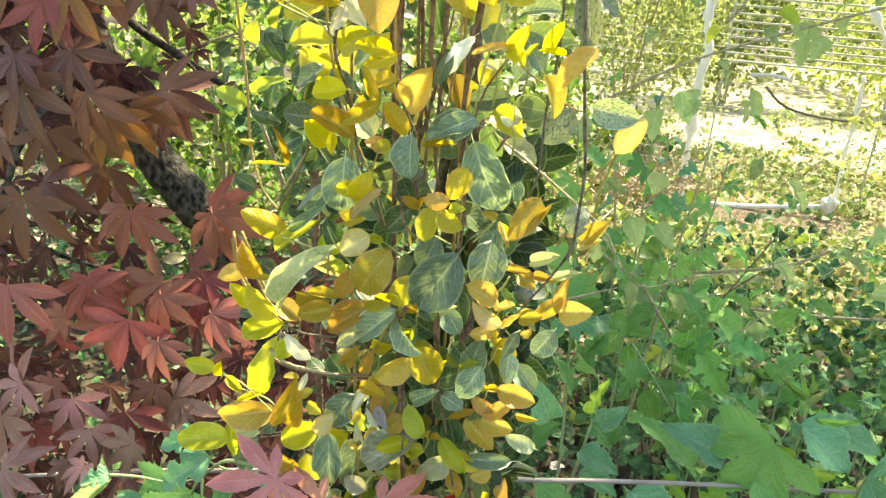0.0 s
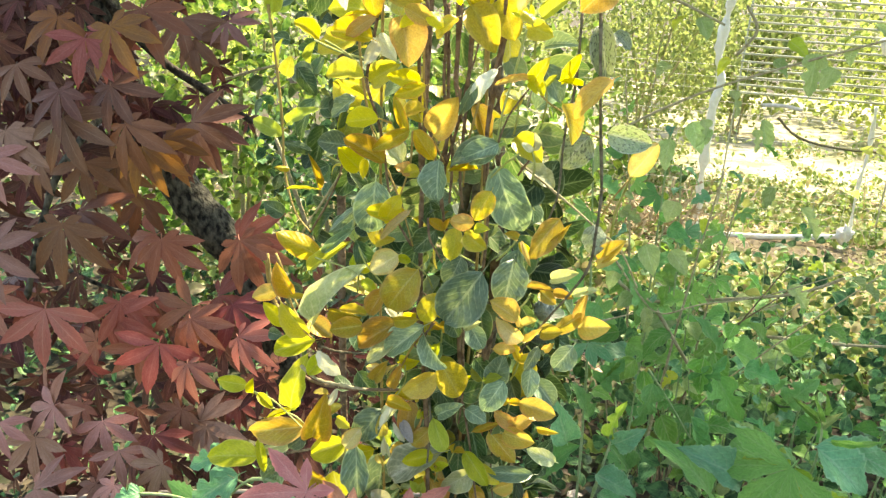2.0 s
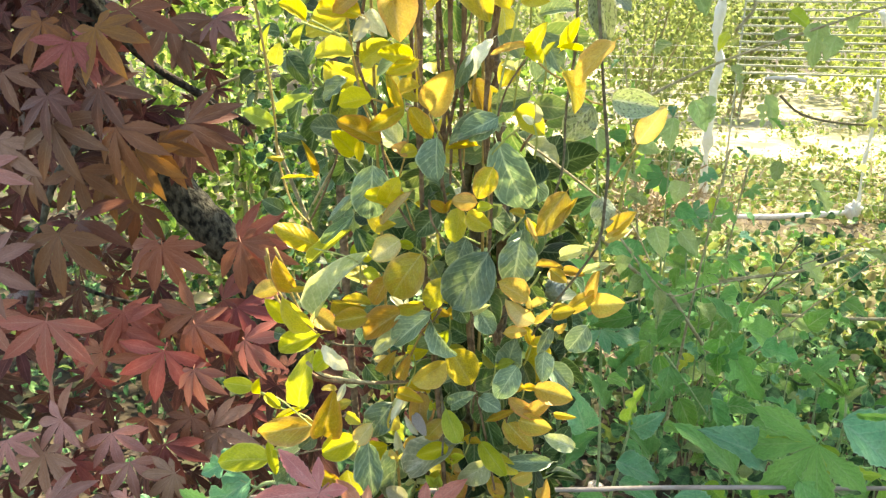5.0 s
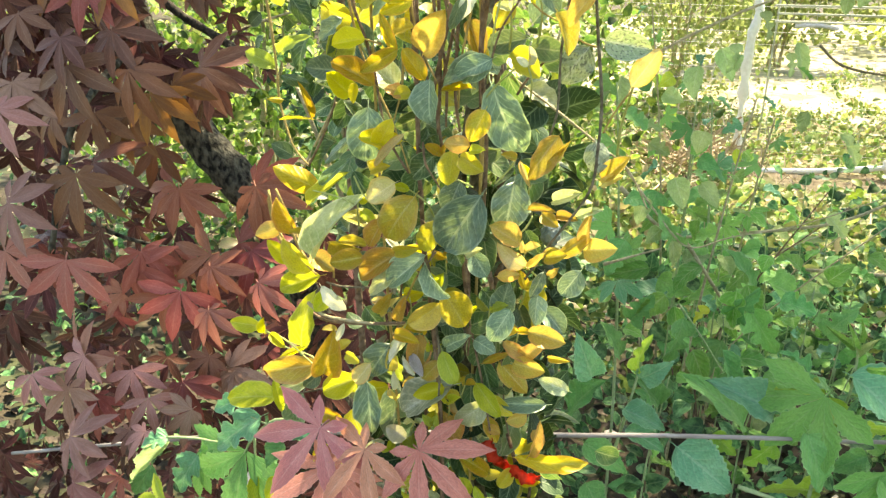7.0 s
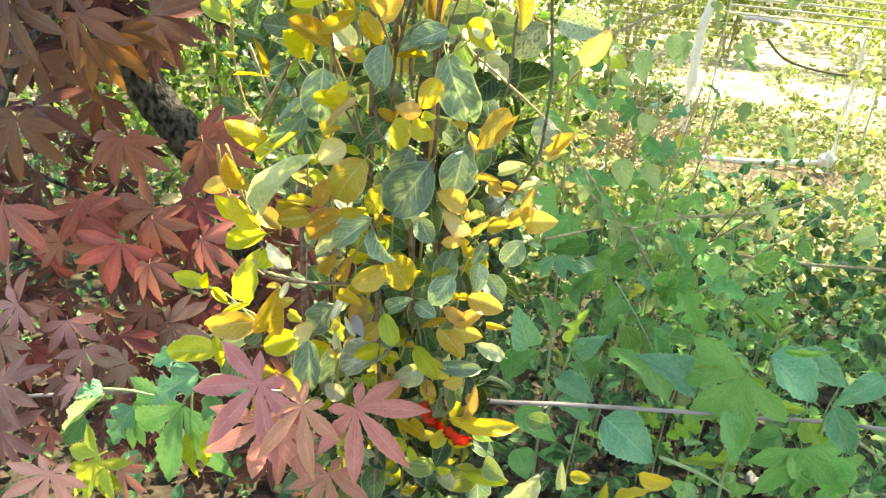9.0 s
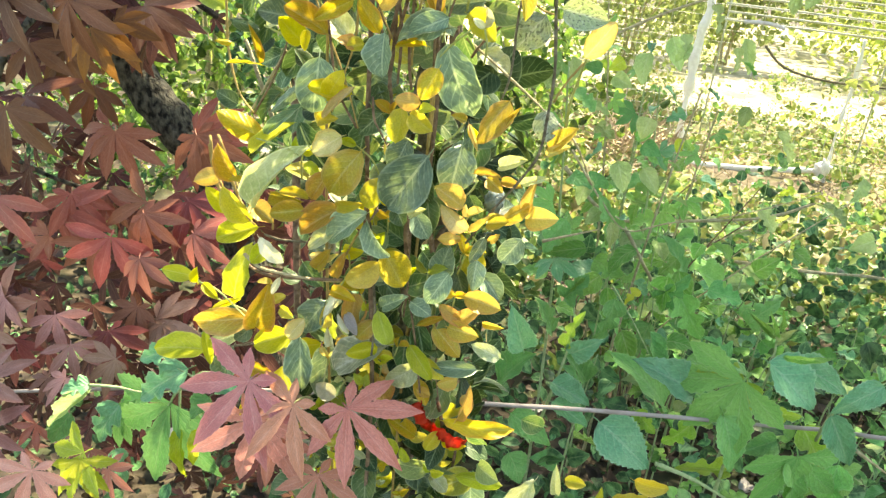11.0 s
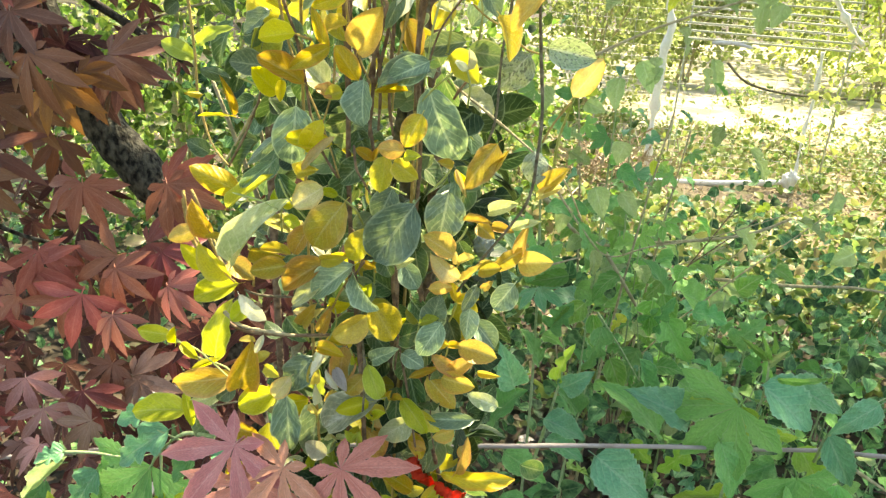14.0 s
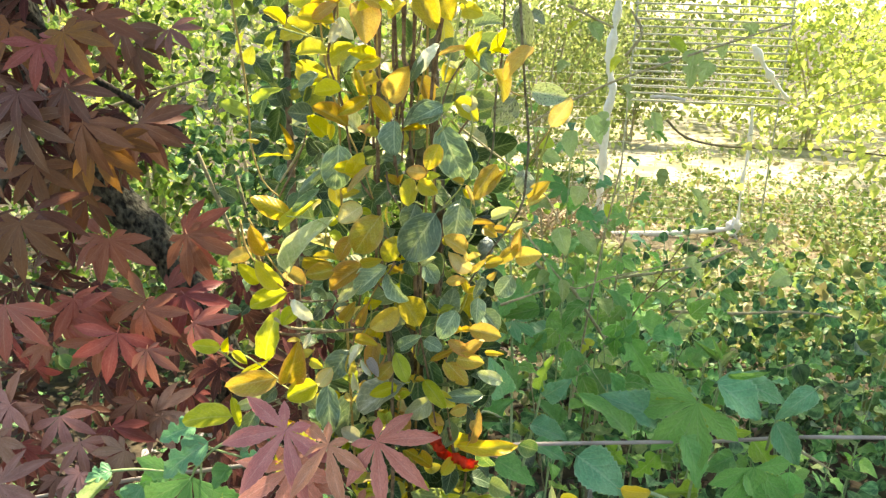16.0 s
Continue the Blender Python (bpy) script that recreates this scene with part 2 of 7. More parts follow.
MAPLE = {
    "d": leaf_material("maple_dusky", (0.15, 0.070, 0.040), (0.19, 0.095, 0.058), (0.27, 0.17, 0.11), glow=0.16, warm=0.0, rough=0.38, vein_amount=0.45, vary=0.3, edge_light=0.2, relief=0.1, gloss=0.24),
    "b": leaf_material("maple_brown", (0.175, 0.072, 0.036), (0.21, 0.088, 0.045), (0.24, 0.13, 0.08), glow=0.2, warm=0.0, rough=0.4, vein_amount=0.45, vary=0.3, edge_light=0.2, relief=0.1, gloss=0.24),
    "r": leaf_material("maple_red", (0.28, 0.084, 0.056), (0.335, 0.115, 0.080), (0.42, 0.19, 0.14), glow=0.2, warm=0.0, rough=0.4, vein_amount=0.4, vary=0.3, edge_light=0.2, relief=0.1, gloss=0.24),
    "p": leaf_material("maple_plum", (0.31, 0.15, 0.11), (0.39, 0.20, 0.155), (0.42, 0.25, 0.21), glow=0.18, warm=0.0, rough=0.4, vein_amount=0.4, vary=0.3, edge_light=0.2, relief=0.1, gloss=0.24),
    "k": leaf_material("maple_pink", (0.52, 0.185, 0.125), (0.58, 0.23, 0.165), (0.74, 0.43, 0.35), glow=0.28, warm=0.0, rough=0.38, vein_amount=0.25, vary=0.15, edge_light=0.25, relief=0.12, gloss=0.26),
    "kl": leaf_material("maple_rose", (0.60, 0.25, 0.20), (0.66, 0.31, 0.25), (0.82, 0.53, 0.45), glow=0.28, warm=0.0, rough=0.3, vein_amount=0.25, vary=0.15, edge_light=0.25, relief=0.12, gloss=0.26),
    "c": leaf_material("maple_coral", (0.40, 0.145, 0.10), (0.38, 0.16, 0.115), (0.55, 0.32, 0.22), glow=0.3, warm=0.0, rough=0.4, vein_amount=0.4, vary=0.2, edge_light=0.2, relief=0.1, gloss=0.24),
    "oo": leaf_material("maple_orange", (0.26, 0.11, 0.03), (0.20, 0.09, 0.04), (0.3, 0.16, 0.07), glow=0.35, rough=0.45, vein_amount=0.4, vary=0.2),
}
# Darkened copy of the maple reds, with the crown's inner shade in it.
MAPLE_SHADED = leaf_material("maple_inner", (0.085, 0.034, 0.025), (0.13, 0.052, 0.038), (0.22, 0.10, 0.08), glow=0.2, warm=0.0, island=True, gloss=0.14)
GREEN = {
    "mu": leaf_material("mulberry_green", (0.115, 0.32, 0.09), (0.165, 0.38, 0.115), (0.27, 0.44, 0.18), glow=0.24, warm=0.04, rough=0.42, gloss=0.2, veins=6, vary=0.2, vein_amount=0.36, relief=0.35),
    "ml": leaf_material("mulberry_fresh", (0.165, 0.40, 0.095), (0.215, 0.455, 0.115), (0.31, 0.48, 0.20), glow=0.28, warm=0.04, rough=0.42, gloss=0.2, veins=6, vary=0.2, vein_amount=0.36, relief=0.35),
    # Sunlit copy of the mulberry leaf: brighter yellow-green in place of sun.
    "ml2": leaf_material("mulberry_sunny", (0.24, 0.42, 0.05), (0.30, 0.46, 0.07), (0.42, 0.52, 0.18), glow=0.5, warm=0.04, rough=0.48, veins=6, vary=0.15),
    "mb": leaf_material("mulberry_bluish", (0.11, 0.315, 0.14), (0.16, 0.37, 0.17), (0.30, 0.46, 0.27), glow=0.2, warm=0.04, rough=0.42, veins=6, vary=0.16, relief=0.35, vein_amount=0.4),
    # Lightened mulberry green; the haze over farther leaves is in the colour.
    "mf": leaf_material("spray_green", (0.15, 0.38, 0.07), (0.21, 0.44, 0.10), (0.42, 0.56, 0.26), glow=0.45, warm=0.04, rough=0.45, veins=6, vary=0.35, relief=0.6),
    # Lime raised in brightness and glow for sun that the maple blocks.
    "my": leaf_material("weed_lime_sunlit", (0.42, 0.52, 0.05), (0.48, 0.56, 0.07), (0.56, 0.62, 0.2), glow=0.5, warm=0.15, rough=0.42, veins=6, vary=0.18),
}
# Palest copy, with haze and skylight put into the green.
GREEN["sp"] = leaf_material("spray_pale_lit", (0.34, 0.47, 0.17), (0.42, 0.53, 0.22), (0.5, 0.6, 0.32), glow=0.5, warm=0.04, rough=0.45, veins=6, vary=0.3, relief=0.6)
GREEN["yl"] = SHRUB["yl"]
COVER = leaf_material("cover_green", (0.03, 0.095, 0.032), (0.13, 0.285, 0.10), (0.26, 0.38, 0.17), glow=0.2, warm=0.06, rough=0.42, gloss=0.2, island=True, vary=0.6, vein_amount=0.3, veins=5)
COVER_DRY = leaf_material("litter_brown", (0.30, 0.24, 0.16), (0.46, 0.39, 0.28), (0.40, 0.32, 0.22), glow=0.1, warm=0.15, rough=0.7, island=True, vary=0.45, vein_amount=0.3, veins=5)
LITTER_DARK = leaf_material("litter_dark", (0.035, 0.025, 0.017), (0.07, 0.052, 0.034), (0.10, 0.075, 0.05), glow=0.08, rough=0.7, island=True, vary=0.6, vein_amount=0.3, veins=5)
LITTER_TWIG = rough_material("twig_dry", (0.32, 0.24, 0.15), (0.52, 0.42, 0.28), 60, bump=0.5)
# Bush leaves in two copies: this one darkened as if shaded.
BUSH = leaf_material("bush_green", (0.08, 0.165, 0.03), (0.20, 0.30, 0.06), (0.3, 0.4, 0.15), glow=0.42, warm=0.15, rough=0.42, island=True, vary=0.75, vein_amount=0.2, veins=5)
# The pale yellow-green copy has sunlight mixed into its colour.
BUSH_SUN = leaf_material("bush_sunlit_yellow", (0.30, 0.40, 0.14), (0.42, 0.49, 0.21), (0.45, 0.5, 0.2), glow=0.58, rough=0.42, island=True, vary=0.22, vein_amount=0.2, veins=5)
WEEDS = leaf_material("weeds_mixed", (0, 0, 0), (0.3, 0.36, 0.14), (0.4, 0.46, 0.2), glow=0.45, rough=0.45, island=True, vary=0.3, vein_amount=0.2, veins=5, warm=0.2, palette=[(0.10, 0.20, 0.05), (0.18, 0.25, 0.07), (0.14, 0.24, 0.07), (0.30, 0.25, 0.15), (0.08, 0.17, 0.045), (0.24, 0.26, 0.10)])
BARK = rough_material("bark_grey_brown", (0.010, 0.009, 0.006), (0.115, 0.11, 0.078), 95, bump=1.0, detail=3, stretch=(1, 1, 0.7))
STEM = {
    "k": rough_material("bough_dark", (0.022, 0.019, 0.014), (0.075, 0.062, 0.045), 120, bump=0.8),
    "d": rough_material("stem_dark", (0.09, 0.08, 0.05), (0.20, 0.18, 0.12), 160, bump=0.6),
    "b": rough_material("stem_brown", (0.12, 0.08, 0.05), (0.25, 0.175, 0.11), 160, bump=0.6),
    "o": rough_material("stem_olive", (0.30, 0.22, 0.07), (0.40, 0.30, 0.11), 160, bump=0.4),
    "yg": rough_material("stem_green", (0.30, 0.36, 0.10), (0.42, 0.46, 0.18), 160, bump=0.3),
    "gs": rough_material("shoot_green", (0.24, 0.34, 0.14), (0.34, 0.42, 0.22), 160, bump=0.3),
    "gr": rough_material("twig_grey", (0.30, 0.26, 0.14), (0.46, 0.41, 0.25), 120, bump=0.6),
    "p": rough_material("twig_bleached", (0.62, 0.56, 0.46), (0.75, 0.70, 0.60), 120, bump=0.4),
}
CANE = rough_material("cane_pale", (0.25, 0.22, 0.19), (0.37, 0.335, 0.30), 80, bump=0.4, stretch=(0.2, 1, 1), c=(0.30, 0.27, 0.24))
SOIL = rough_material("soil_litter", (0.025, 0.02, 0.013), (0.08, 0.065, 0.04), 22, bump=1.0, c=(0.05, 0.06, 0.028))
VERGE = rough_material("dry_earth", (0.13, 0.105, 0.06), (0.24, 0.20, 0.12), 18, bump=0.8, c=(0.12, 0.15, 0.05))
STRAW = rough_material("straw_ground", (0.30, 0.27, 0.18), (0.46, 0.42, 0.30), 14, bump=0.8, c=(0.22, 0.22, 0.11))
WHITE = rough_material("white_paint_worn", (0.86, 0.85, 0.80), (0.74, 0.72, 0.66), 40, rough=0.6, bump=0.4, c=(0.80, 0.79, 0.75))
WIRE = rough_material("wire_galvanised", (0.45, 0.45, 0.43), (0.58, 0.58, 0.55), 60, rough=0.5, bump=0.2)
HEDGE = leaf_material("hedge_green", (0.19, 0.25, 0.085), (0.29, 0.35, 0.13), (0.3, 0.36, 0.15), glow=0.55, rough=0.45, island=True, vary=0.25, vein_amount=0.2, veins=5, warm=0.1)
SLAT = rough_material("slat_weathered", (0.34, 0.36, 0.28), (0.48, 0.50, 0.41), 30, rough=0.7, bump=0.4, stretch=(0.2, 1, 1))
RED = rough_material("red_cloth", (0.62, 0.045, 0.02), (0.72, 0.08, 0.03), 90, rough=0.6, bump=0.4)
DEAD = rough_material("withered_leaf", (0.70, 0.67, 0.64), (0.46, 0.41, 0.37), 60, rough=0.75, bump=0.7)
BUD = rough_material("bud_blue_grey", (0.13, 0.18, 0.16), (0.28, 0.34, 0.31), 140, rough=0.6, bump=1.0)


# ---- builders ----
def link(name, me, material, parent=None, label=""):
    if material and not me.materials:
        me.materials.append(material)
    ob = new(name, me)
    ob.parent = parent
    if label:
        ob["label"] = label
    return ob


def part(name, bm, material, parent, label=""):
    me = bpy.data.meshes.new(name)
    bm.to_mesh(me)
    bm.free()
    me.polygons.foreach_set("use_smooth", [True] * len(me.polygons))
    return link(name, me, material, parent, label)


def thing(name, place, label, category, group="", kind=""):
    ob = new(name)
    ob.location = place
    ob.empty_display_size = 0.05
    return tagged(ob, label, category, group, kind)


def blade(width, rows=10, cols=4, fold=0.12, droop=0.15, ripple=0.0, seed=0):
    """A unit leaf along +x, base at 0, with half width width(u), folded at the midrib and bent; returns points, faces and uvs."""
    pts, uvs, faces = [], [], []
    n = 2 * cols + 1
    for i in range(rows + 1):
        u = i / rows
        for j in range(n):
            s = (j - cols) / cols
            w = width(u)
            y = s * w
            z = fold * abs(y) - droop * (u - 0.3) ** 2 + ripple * math.sin(u * 17 + seed + s * 2) * abs(s) * 0.5
            z += ripple * 0.6 * math.sin(u * 5 + seed * 2.1) * s
            pts.append((u, y, z))
            uvs.append((u, 0.5 + 0.5 * s))
    for i in range(rows):
        for j in range(n - 1):
            a = i * n + j
            faces.append((a, a + 1, a + n + 1, a + n))
    return pts, faces, uvs


def palmate(lobes=7, spread=40, serrate=0.010, slim=0.13, droop=0.3, seed=0, palm=0.27):
    """A unit maple leaf, its stalk at the origin and its middle lobe along +x."""
    rnd = random.Random(seed)
    pts, uvs, faces = [], [], []
    for k in range(lobes):
        off = k - (lobes - 1) / 2
        ang = radians(off * spread + rnd.uniform(-5, 5))
        size = (1.0, 0.95, 0.74, 0.36)[int(abs(off))] * rnd.uniform(0.92, 1.06)
        half = radians(spread / 2)
        bend = rnd.uniform(-0.10, 0.10)
        sag = droop * rnd.uniform(0.5, 1.5)
        rows = 18
        first = len(pts)
        for i in range(rows + 1):
            r = i / rows
            w = slim * size ** 0.5 * r ** 1.35 * max(0.0, 1 - r) ** 1.15 / 0.179
            web = math.tan(half) * r * size
            w = min(max(w, web * min(1.0, max(0.0, (palm - r) / 0.08))), web)
            if 0.3 < r < 0.97:
                w += serrate * (1 if i % 2 else -0.6) * (1.2 - r)
            w = max(w, 0.003)
            for s in (-1, 0, 1):
                x, y = r * size, s * w + bend * r * r * size
                px, py = x * math.cos(ang) - y * math.sin(ang), x * math.sin(ang) + y * math.cos(ang)
                z = 0.22 * abs(s * w) - sag * (r * size) ** 2 * 0.5
                pts.append((px, py, z))
                uvs.append((r, 0.5 + 0.5 * s))
        for i in range(rows):
            for j in range(2):
                a = first + i * 3 + j
                faces.append((a, a + 1, a + 4, a + 3))
    return pts, faces, uvs


def to_mesh(name, shape, stalk=0.0):
    pts, faces, uvs = shape
    if stalk:
        pts, faces, uvs = list(pts), list(faces), list(uvs)
        k = len(pts)
        for x, z in ((0.02, 0.0), (-stalk * 0.5, -0.02), (-stalk, -0.07)):
            for y, dz in ((-0.012, 0), (0.012, 0), (0, 0.016)):
                pts.append((x, y, z + dz))
                uvs.append((0.01, 0.5))
        for i in range(2):
            for j in range(3):
                a, b = k + i * 3 + j, k + i * 3 + (j + 1) % 3
                faces.append((a, b, b + 3, a + 3))
    me = bpy.data.meshes.new(name)
    me.from_pydata(pts, [], faces)
    layer = me.uv_layers.new(name="UVMap")
    for lp in me.loops:
        layer.data[lp.index].uv = uvs[lp.vertex_index]
    me.polygons.foreach_set("use_smooth", [True] * len(me.polygons))
    me.update()
    return me


def ovate(u):
    return 0.5 * max(0.0, math.sin(math.pi * u ** 0.86)) ** 0.60 * (1 - 0.10 * u) / 0.95


def elliptic(u):
    return 0.5 * max(0.0, math.sin(math.pi * u)) ** 0.54


def pointed(u):
    return 0.5 * max(0.0, math.sin(math.pi * u ** 0.72)) ** 0.85 * (1 - 0.25 * u ** 3) / 0.92


def toothed(u):
    tooth = 0.035 * (1 - 2 * ((u * 11) % 1.0)) if 0.05 < u < 0.97 else 0.0
    return max(0.0, 0.5 * max(0.0, math.sin(math.pi * u ** 0.62)) ** 0.75 * (1 - 0.2 * u) / 0.9 + tooth * min(1, 4 * (1 - u)))


def lobed(u):
    w = 0.5 * max(0.0, math.sin(math.pi * u ** 0.6)) ** 0.7
    notch = 0.62 * math.exp(-((u - 0.40) / 0.07) ** 2) + 0.4 * math.exp(-((u - 0.68) / 0.06) ** 2)
    tooth = 0.03 * (1 - 2 * ((u * 13) % 1.0)) if 0.05 < u < 0.97 else 0.0
    return max(0.0, w * (1 - notch) + tooth * min(1, 4 * (1 - u)))


class LeafStock:
    """Leaf meshes shared by all leaves of one kind and colour."""

    def __init__(self, tag, recipes):
        self.tag, self.recipes, self.made = tag, recipes, {}

    def take(self, colour, material, k):
        k %= len(self.recipes)
        if (colour, k) not in self.made:
            me = to_mesh(self.tag, self.recipes[k](), 0.12)
            me.materials.append(material)
            self.made[colour, k] = me
        return self.made[colour, k]


def recipe(width, rows, cols, fold, droop, ripple, seed):
    return lambda: blade(width, rows, cols, fold, droop, ripple, seed)


SHRUB_STOCK = LeafStock("leaf", [recipe(w, 12, 3, f, d, r, i) for i, (w, f, d, r) in enumerate((
    (ovate, 0.28, 0.35, 0.05), (elliptic, 0.50, 0.2, 0.06), (ovate, 0.65, -0.2, 0.05), (elliptic, 0.15, 0.6, 0.08),
    (ovate, 0.55, 0.4, 0.04), (ovate, -0.3, 0.3, 0.07), (elliptic, 0.6, 0.3, 0.06), (ovate, 0.35, 0.1, 0.10)))])
MUL_STOCK = LeafStock("leaf", [recipe(toothed, 33, 3, 0.24, 0.4, 0.06, 1), recipe(toothed, 33, 3, 0.40, 0.15, 0.08, 2), recipe(toothed, 33, 3, 0.12, 0.6, 0.07, 3)])
LOBED_STOCK = LeafStock("leaf", [recipe(lobed, 39, 3, 0.22, 0.4, 0.06, 4), recipe(lobed, 39, 3, 0.38, 0.25, 0.08, 5)])
MAPLE_STOCK = LeafStock("leaf", [(lambda i=i, n=n, s=s, d=d: palmate(n, s, 0.012, 0.13, d, i)) for i, (n, s, d) in enumerate((
    (7, 38, 0.45), (7, 35, 0.7), (7, 40, 0.35), (5, 40, 0.6), (7, 33, 0.9)))])

OPEN_STOCK = LeafStock("leaf", [(lambda i=i, n=n, s=s, d=d: palmate(n, s, 0.012, 0.125, d, i, 0.22)) for i, (n, s, d) in enumerate(((7, 46, 0.25), (7, 42, 0.4), (7, 44, 0.55)))])
CUT_STOCK = LeafStock("leaf", [(lambda i=i, d=d: palmate(5, 38, 0.03, 0.15, d, i + 30, 0.34)) for i, d in enumerate((0.3, 0.5))])
BROAD_STOCK = LeafStock("leaf", [(lambda i=i, d=d: palmate(5, 42, 0.026, 0.185, d, i + 20, 0.33)) for i, d in enumerate((0.25, 0.4, 0.55))])

def off_sunbeam(points, spot):
    """How far each point lies from the sunbeam that falls on spot."""
    rel = points - np.array(spot)
    beam = np.array(TO_SUN)
    return np.linalg.norm(rel - np.outer(rel @ beam, beam), axis=1)


OUT = Vector((0.1, -0.88, 0.46)).normalized()
dice = random.Random(5)


def leaf_at(stock, colour, material, parent, base, tip, width, face=None, sway=18, k=None):
    """Hang one leaf from base to tip; its blade faces roughly outwards."""
    b, t = Vector(base), Vector(tip)
    along = t - b
    size = along.length
    x = along.normalized()
    z = (face or OUT).copy()
    z = (z - x * z.dot(x)).normalized()
    turn = Matrix.Rotation(radians(dice.uniform(-sway, sway)), 3, x)
    z = turn @ z
    y = z.cross(x)
    k = dice.randrange(99) if k is None else k
    ob = link("leaf", stock.take(colour, material, k), None, parent)
    m = Matrix((x * size, y * width, z * size)).transposed().to_4x4()
    m.translation = b
    ob.matrix_world = m
    ob.matrix_parent_inverse = Matrix.Translation(parent.location).inverted()
    return ob


def tube(points, radius, sides=7, taper=0.7, wobble=0.15, steps=4, seed=1):
    """A stem through the points, smoothed, slightly knobbly and thinner at its end."""
    rnd = random.Random(seed)
    pts = [Vector(p) for p in points]
    path = []
    for i in range(len(pts) - 1):
        a, b, c, d = pts[max(i - 1, 0)], pts[i], pts[i + 1], pts[min(i + 2, len(pts) - 1)]
        for s in range(steps):
            f = s / steps
            path.append(0.5 * ((2 * b) + (c - a) * f + (2 * a - 5 * b + 4 * c - d) * f * f + (3 * b - a - 3 * c + d) * f ** 3))
    path.append(pts[-1])
    bm = bmesh.new()
    rings = []
    n = len(path)
    for i, p in enumerate(path):
        d = (path[min(i + 1, n - 1)] - path[max(i - 1, 0)]).normalized()
        side = d.cross(Vector((0.3, 0.9, 0.2))).normalized()
        up = side.cross(d)
        r = radius * (1 - (1 - taper) * i / (n - 1)) * (1 + rnd.uniform(-wobble, wobble))
        rings.append([bm.verts.new(p + (side * math.cos(a) + up * math.sin(a)) * r * (1 + rnd.uniform(-wobble, wobble) * 0.5))
                      for a in (2 * math.pi * j / sides for j in range(sides))])
    for i in range(n - 1):
        for j in range(sides):
            bm.faces.new((rings[i][j], rings[i][(j + 1) % sides], rings[i + 1][(j + 1) % sides], rings[i + 1][j]))
    bm.faces.new(rings[0][::-1])
    bm.faces.new(rings[-1])
    return bm


def stem(name, radius, material, parent, points, taper=0.7, sides=7, label="", wobble=0.15):
    ob = part(name, tube(points, radius, sides, taper, wobble, 4, len(points)), material, parent, label)
    if parent:
        ob.matrix_parent_inverse = Matrix.Translation(parent.location).inverted()
    return ob


def cloud(name, places, ways, faces_to, lengths, widths, material, parent=None, shape=None, label=""):
    """Many leaves joined in one mesh: places, directions and facings are n x 3 arrays."""
    tp, tf, tu = shape
    tp, tu = np.array(tp), np.array(tu)
    n, k = len(places), len(tp)
    x = ways / np.linalg.norm(ways, axis=1, keepdims=True)
    z = faces_to - x * np.sum(faces_to * x, axis=1, keepdims=True)
    z /= np.maximum(np.linalg.norm(z, axis=1, keepdims=True), 1e-6)
    y = np.cross(z, x)
    pts = (places[:, None] + x[:, None] * (tp[None, :, :1] * lengths[:, None, None]) + y[:, None] * (tp[None, :, 1:2] * widths[:, None, None])
           + z[:, None] * (tp[None, :, 2:] * lengths[:, None, None])).reshape(-1, 3)
    tf = np.array(tf)
    sides = tf.shape[1]
    faces = (tf[None] + (np.arange(n) * k)[:, None, None]).reshape(-1, sides)
    me = bpy.data.meshes.new(name)
    me.vertices.add(len(pts))
    me.vertices.foreach_set("co", pts.astype(np.float32).ravel())
    me.loops.add(faces.size)
    me.loops.foreach_set("vertex_index", faces.astype(np.int32).ravel())
    me.polygons.add(len(faces))
    me.polygons.foreach_set("loop_start", np.arange(0, faces.size, sides, dtype=np.int32))
    me.polygons.foreach_set("loop_total", np.full(len(faces), sides, dtype=np.int32))
    layer = me.uv_layers.new(name="UVMap")
    layer.data.foreach_set("uv", tu[faces.ravel() % k].astype(np.float32).ravel())
    me.update(calc_edges=True)
    me.polygons.foreach_set("use_smooth", [True] * len(me.polygons))
    ob = link(name, me, material, parent, label)
    if parent:
        ob.matrix_parent_inverse = Matrix.Translation(parent.location).inverted()
    return ob


TINY = blade(ovate, 4, 1, 0.25, 0.3)
SMALL_POINTED = blade(pointed, 4, 1, 0.3, 0.4)
ROUND = blade(elliptic, 5, 1, 0.2, 0.3)
gen = np.random.default_rng(11)


def ways_of(n, up=0.2, out=None, spread=1.0):
    w = gen.normal(size=(n, 3)) * spread
    w[:, 2] += up
    if out is not None:
        w += np.array(out)
    return w


def ground_z(x, y):
    base = 0.12 - 0.065 * min(max(y, -2.0), 7.0)
    return base + 0.05 * noise.noise((x * 0.9, y * 0.9, 0.3)) + 0.015 * noise.noise((x * 5, y * 5, 1.7))


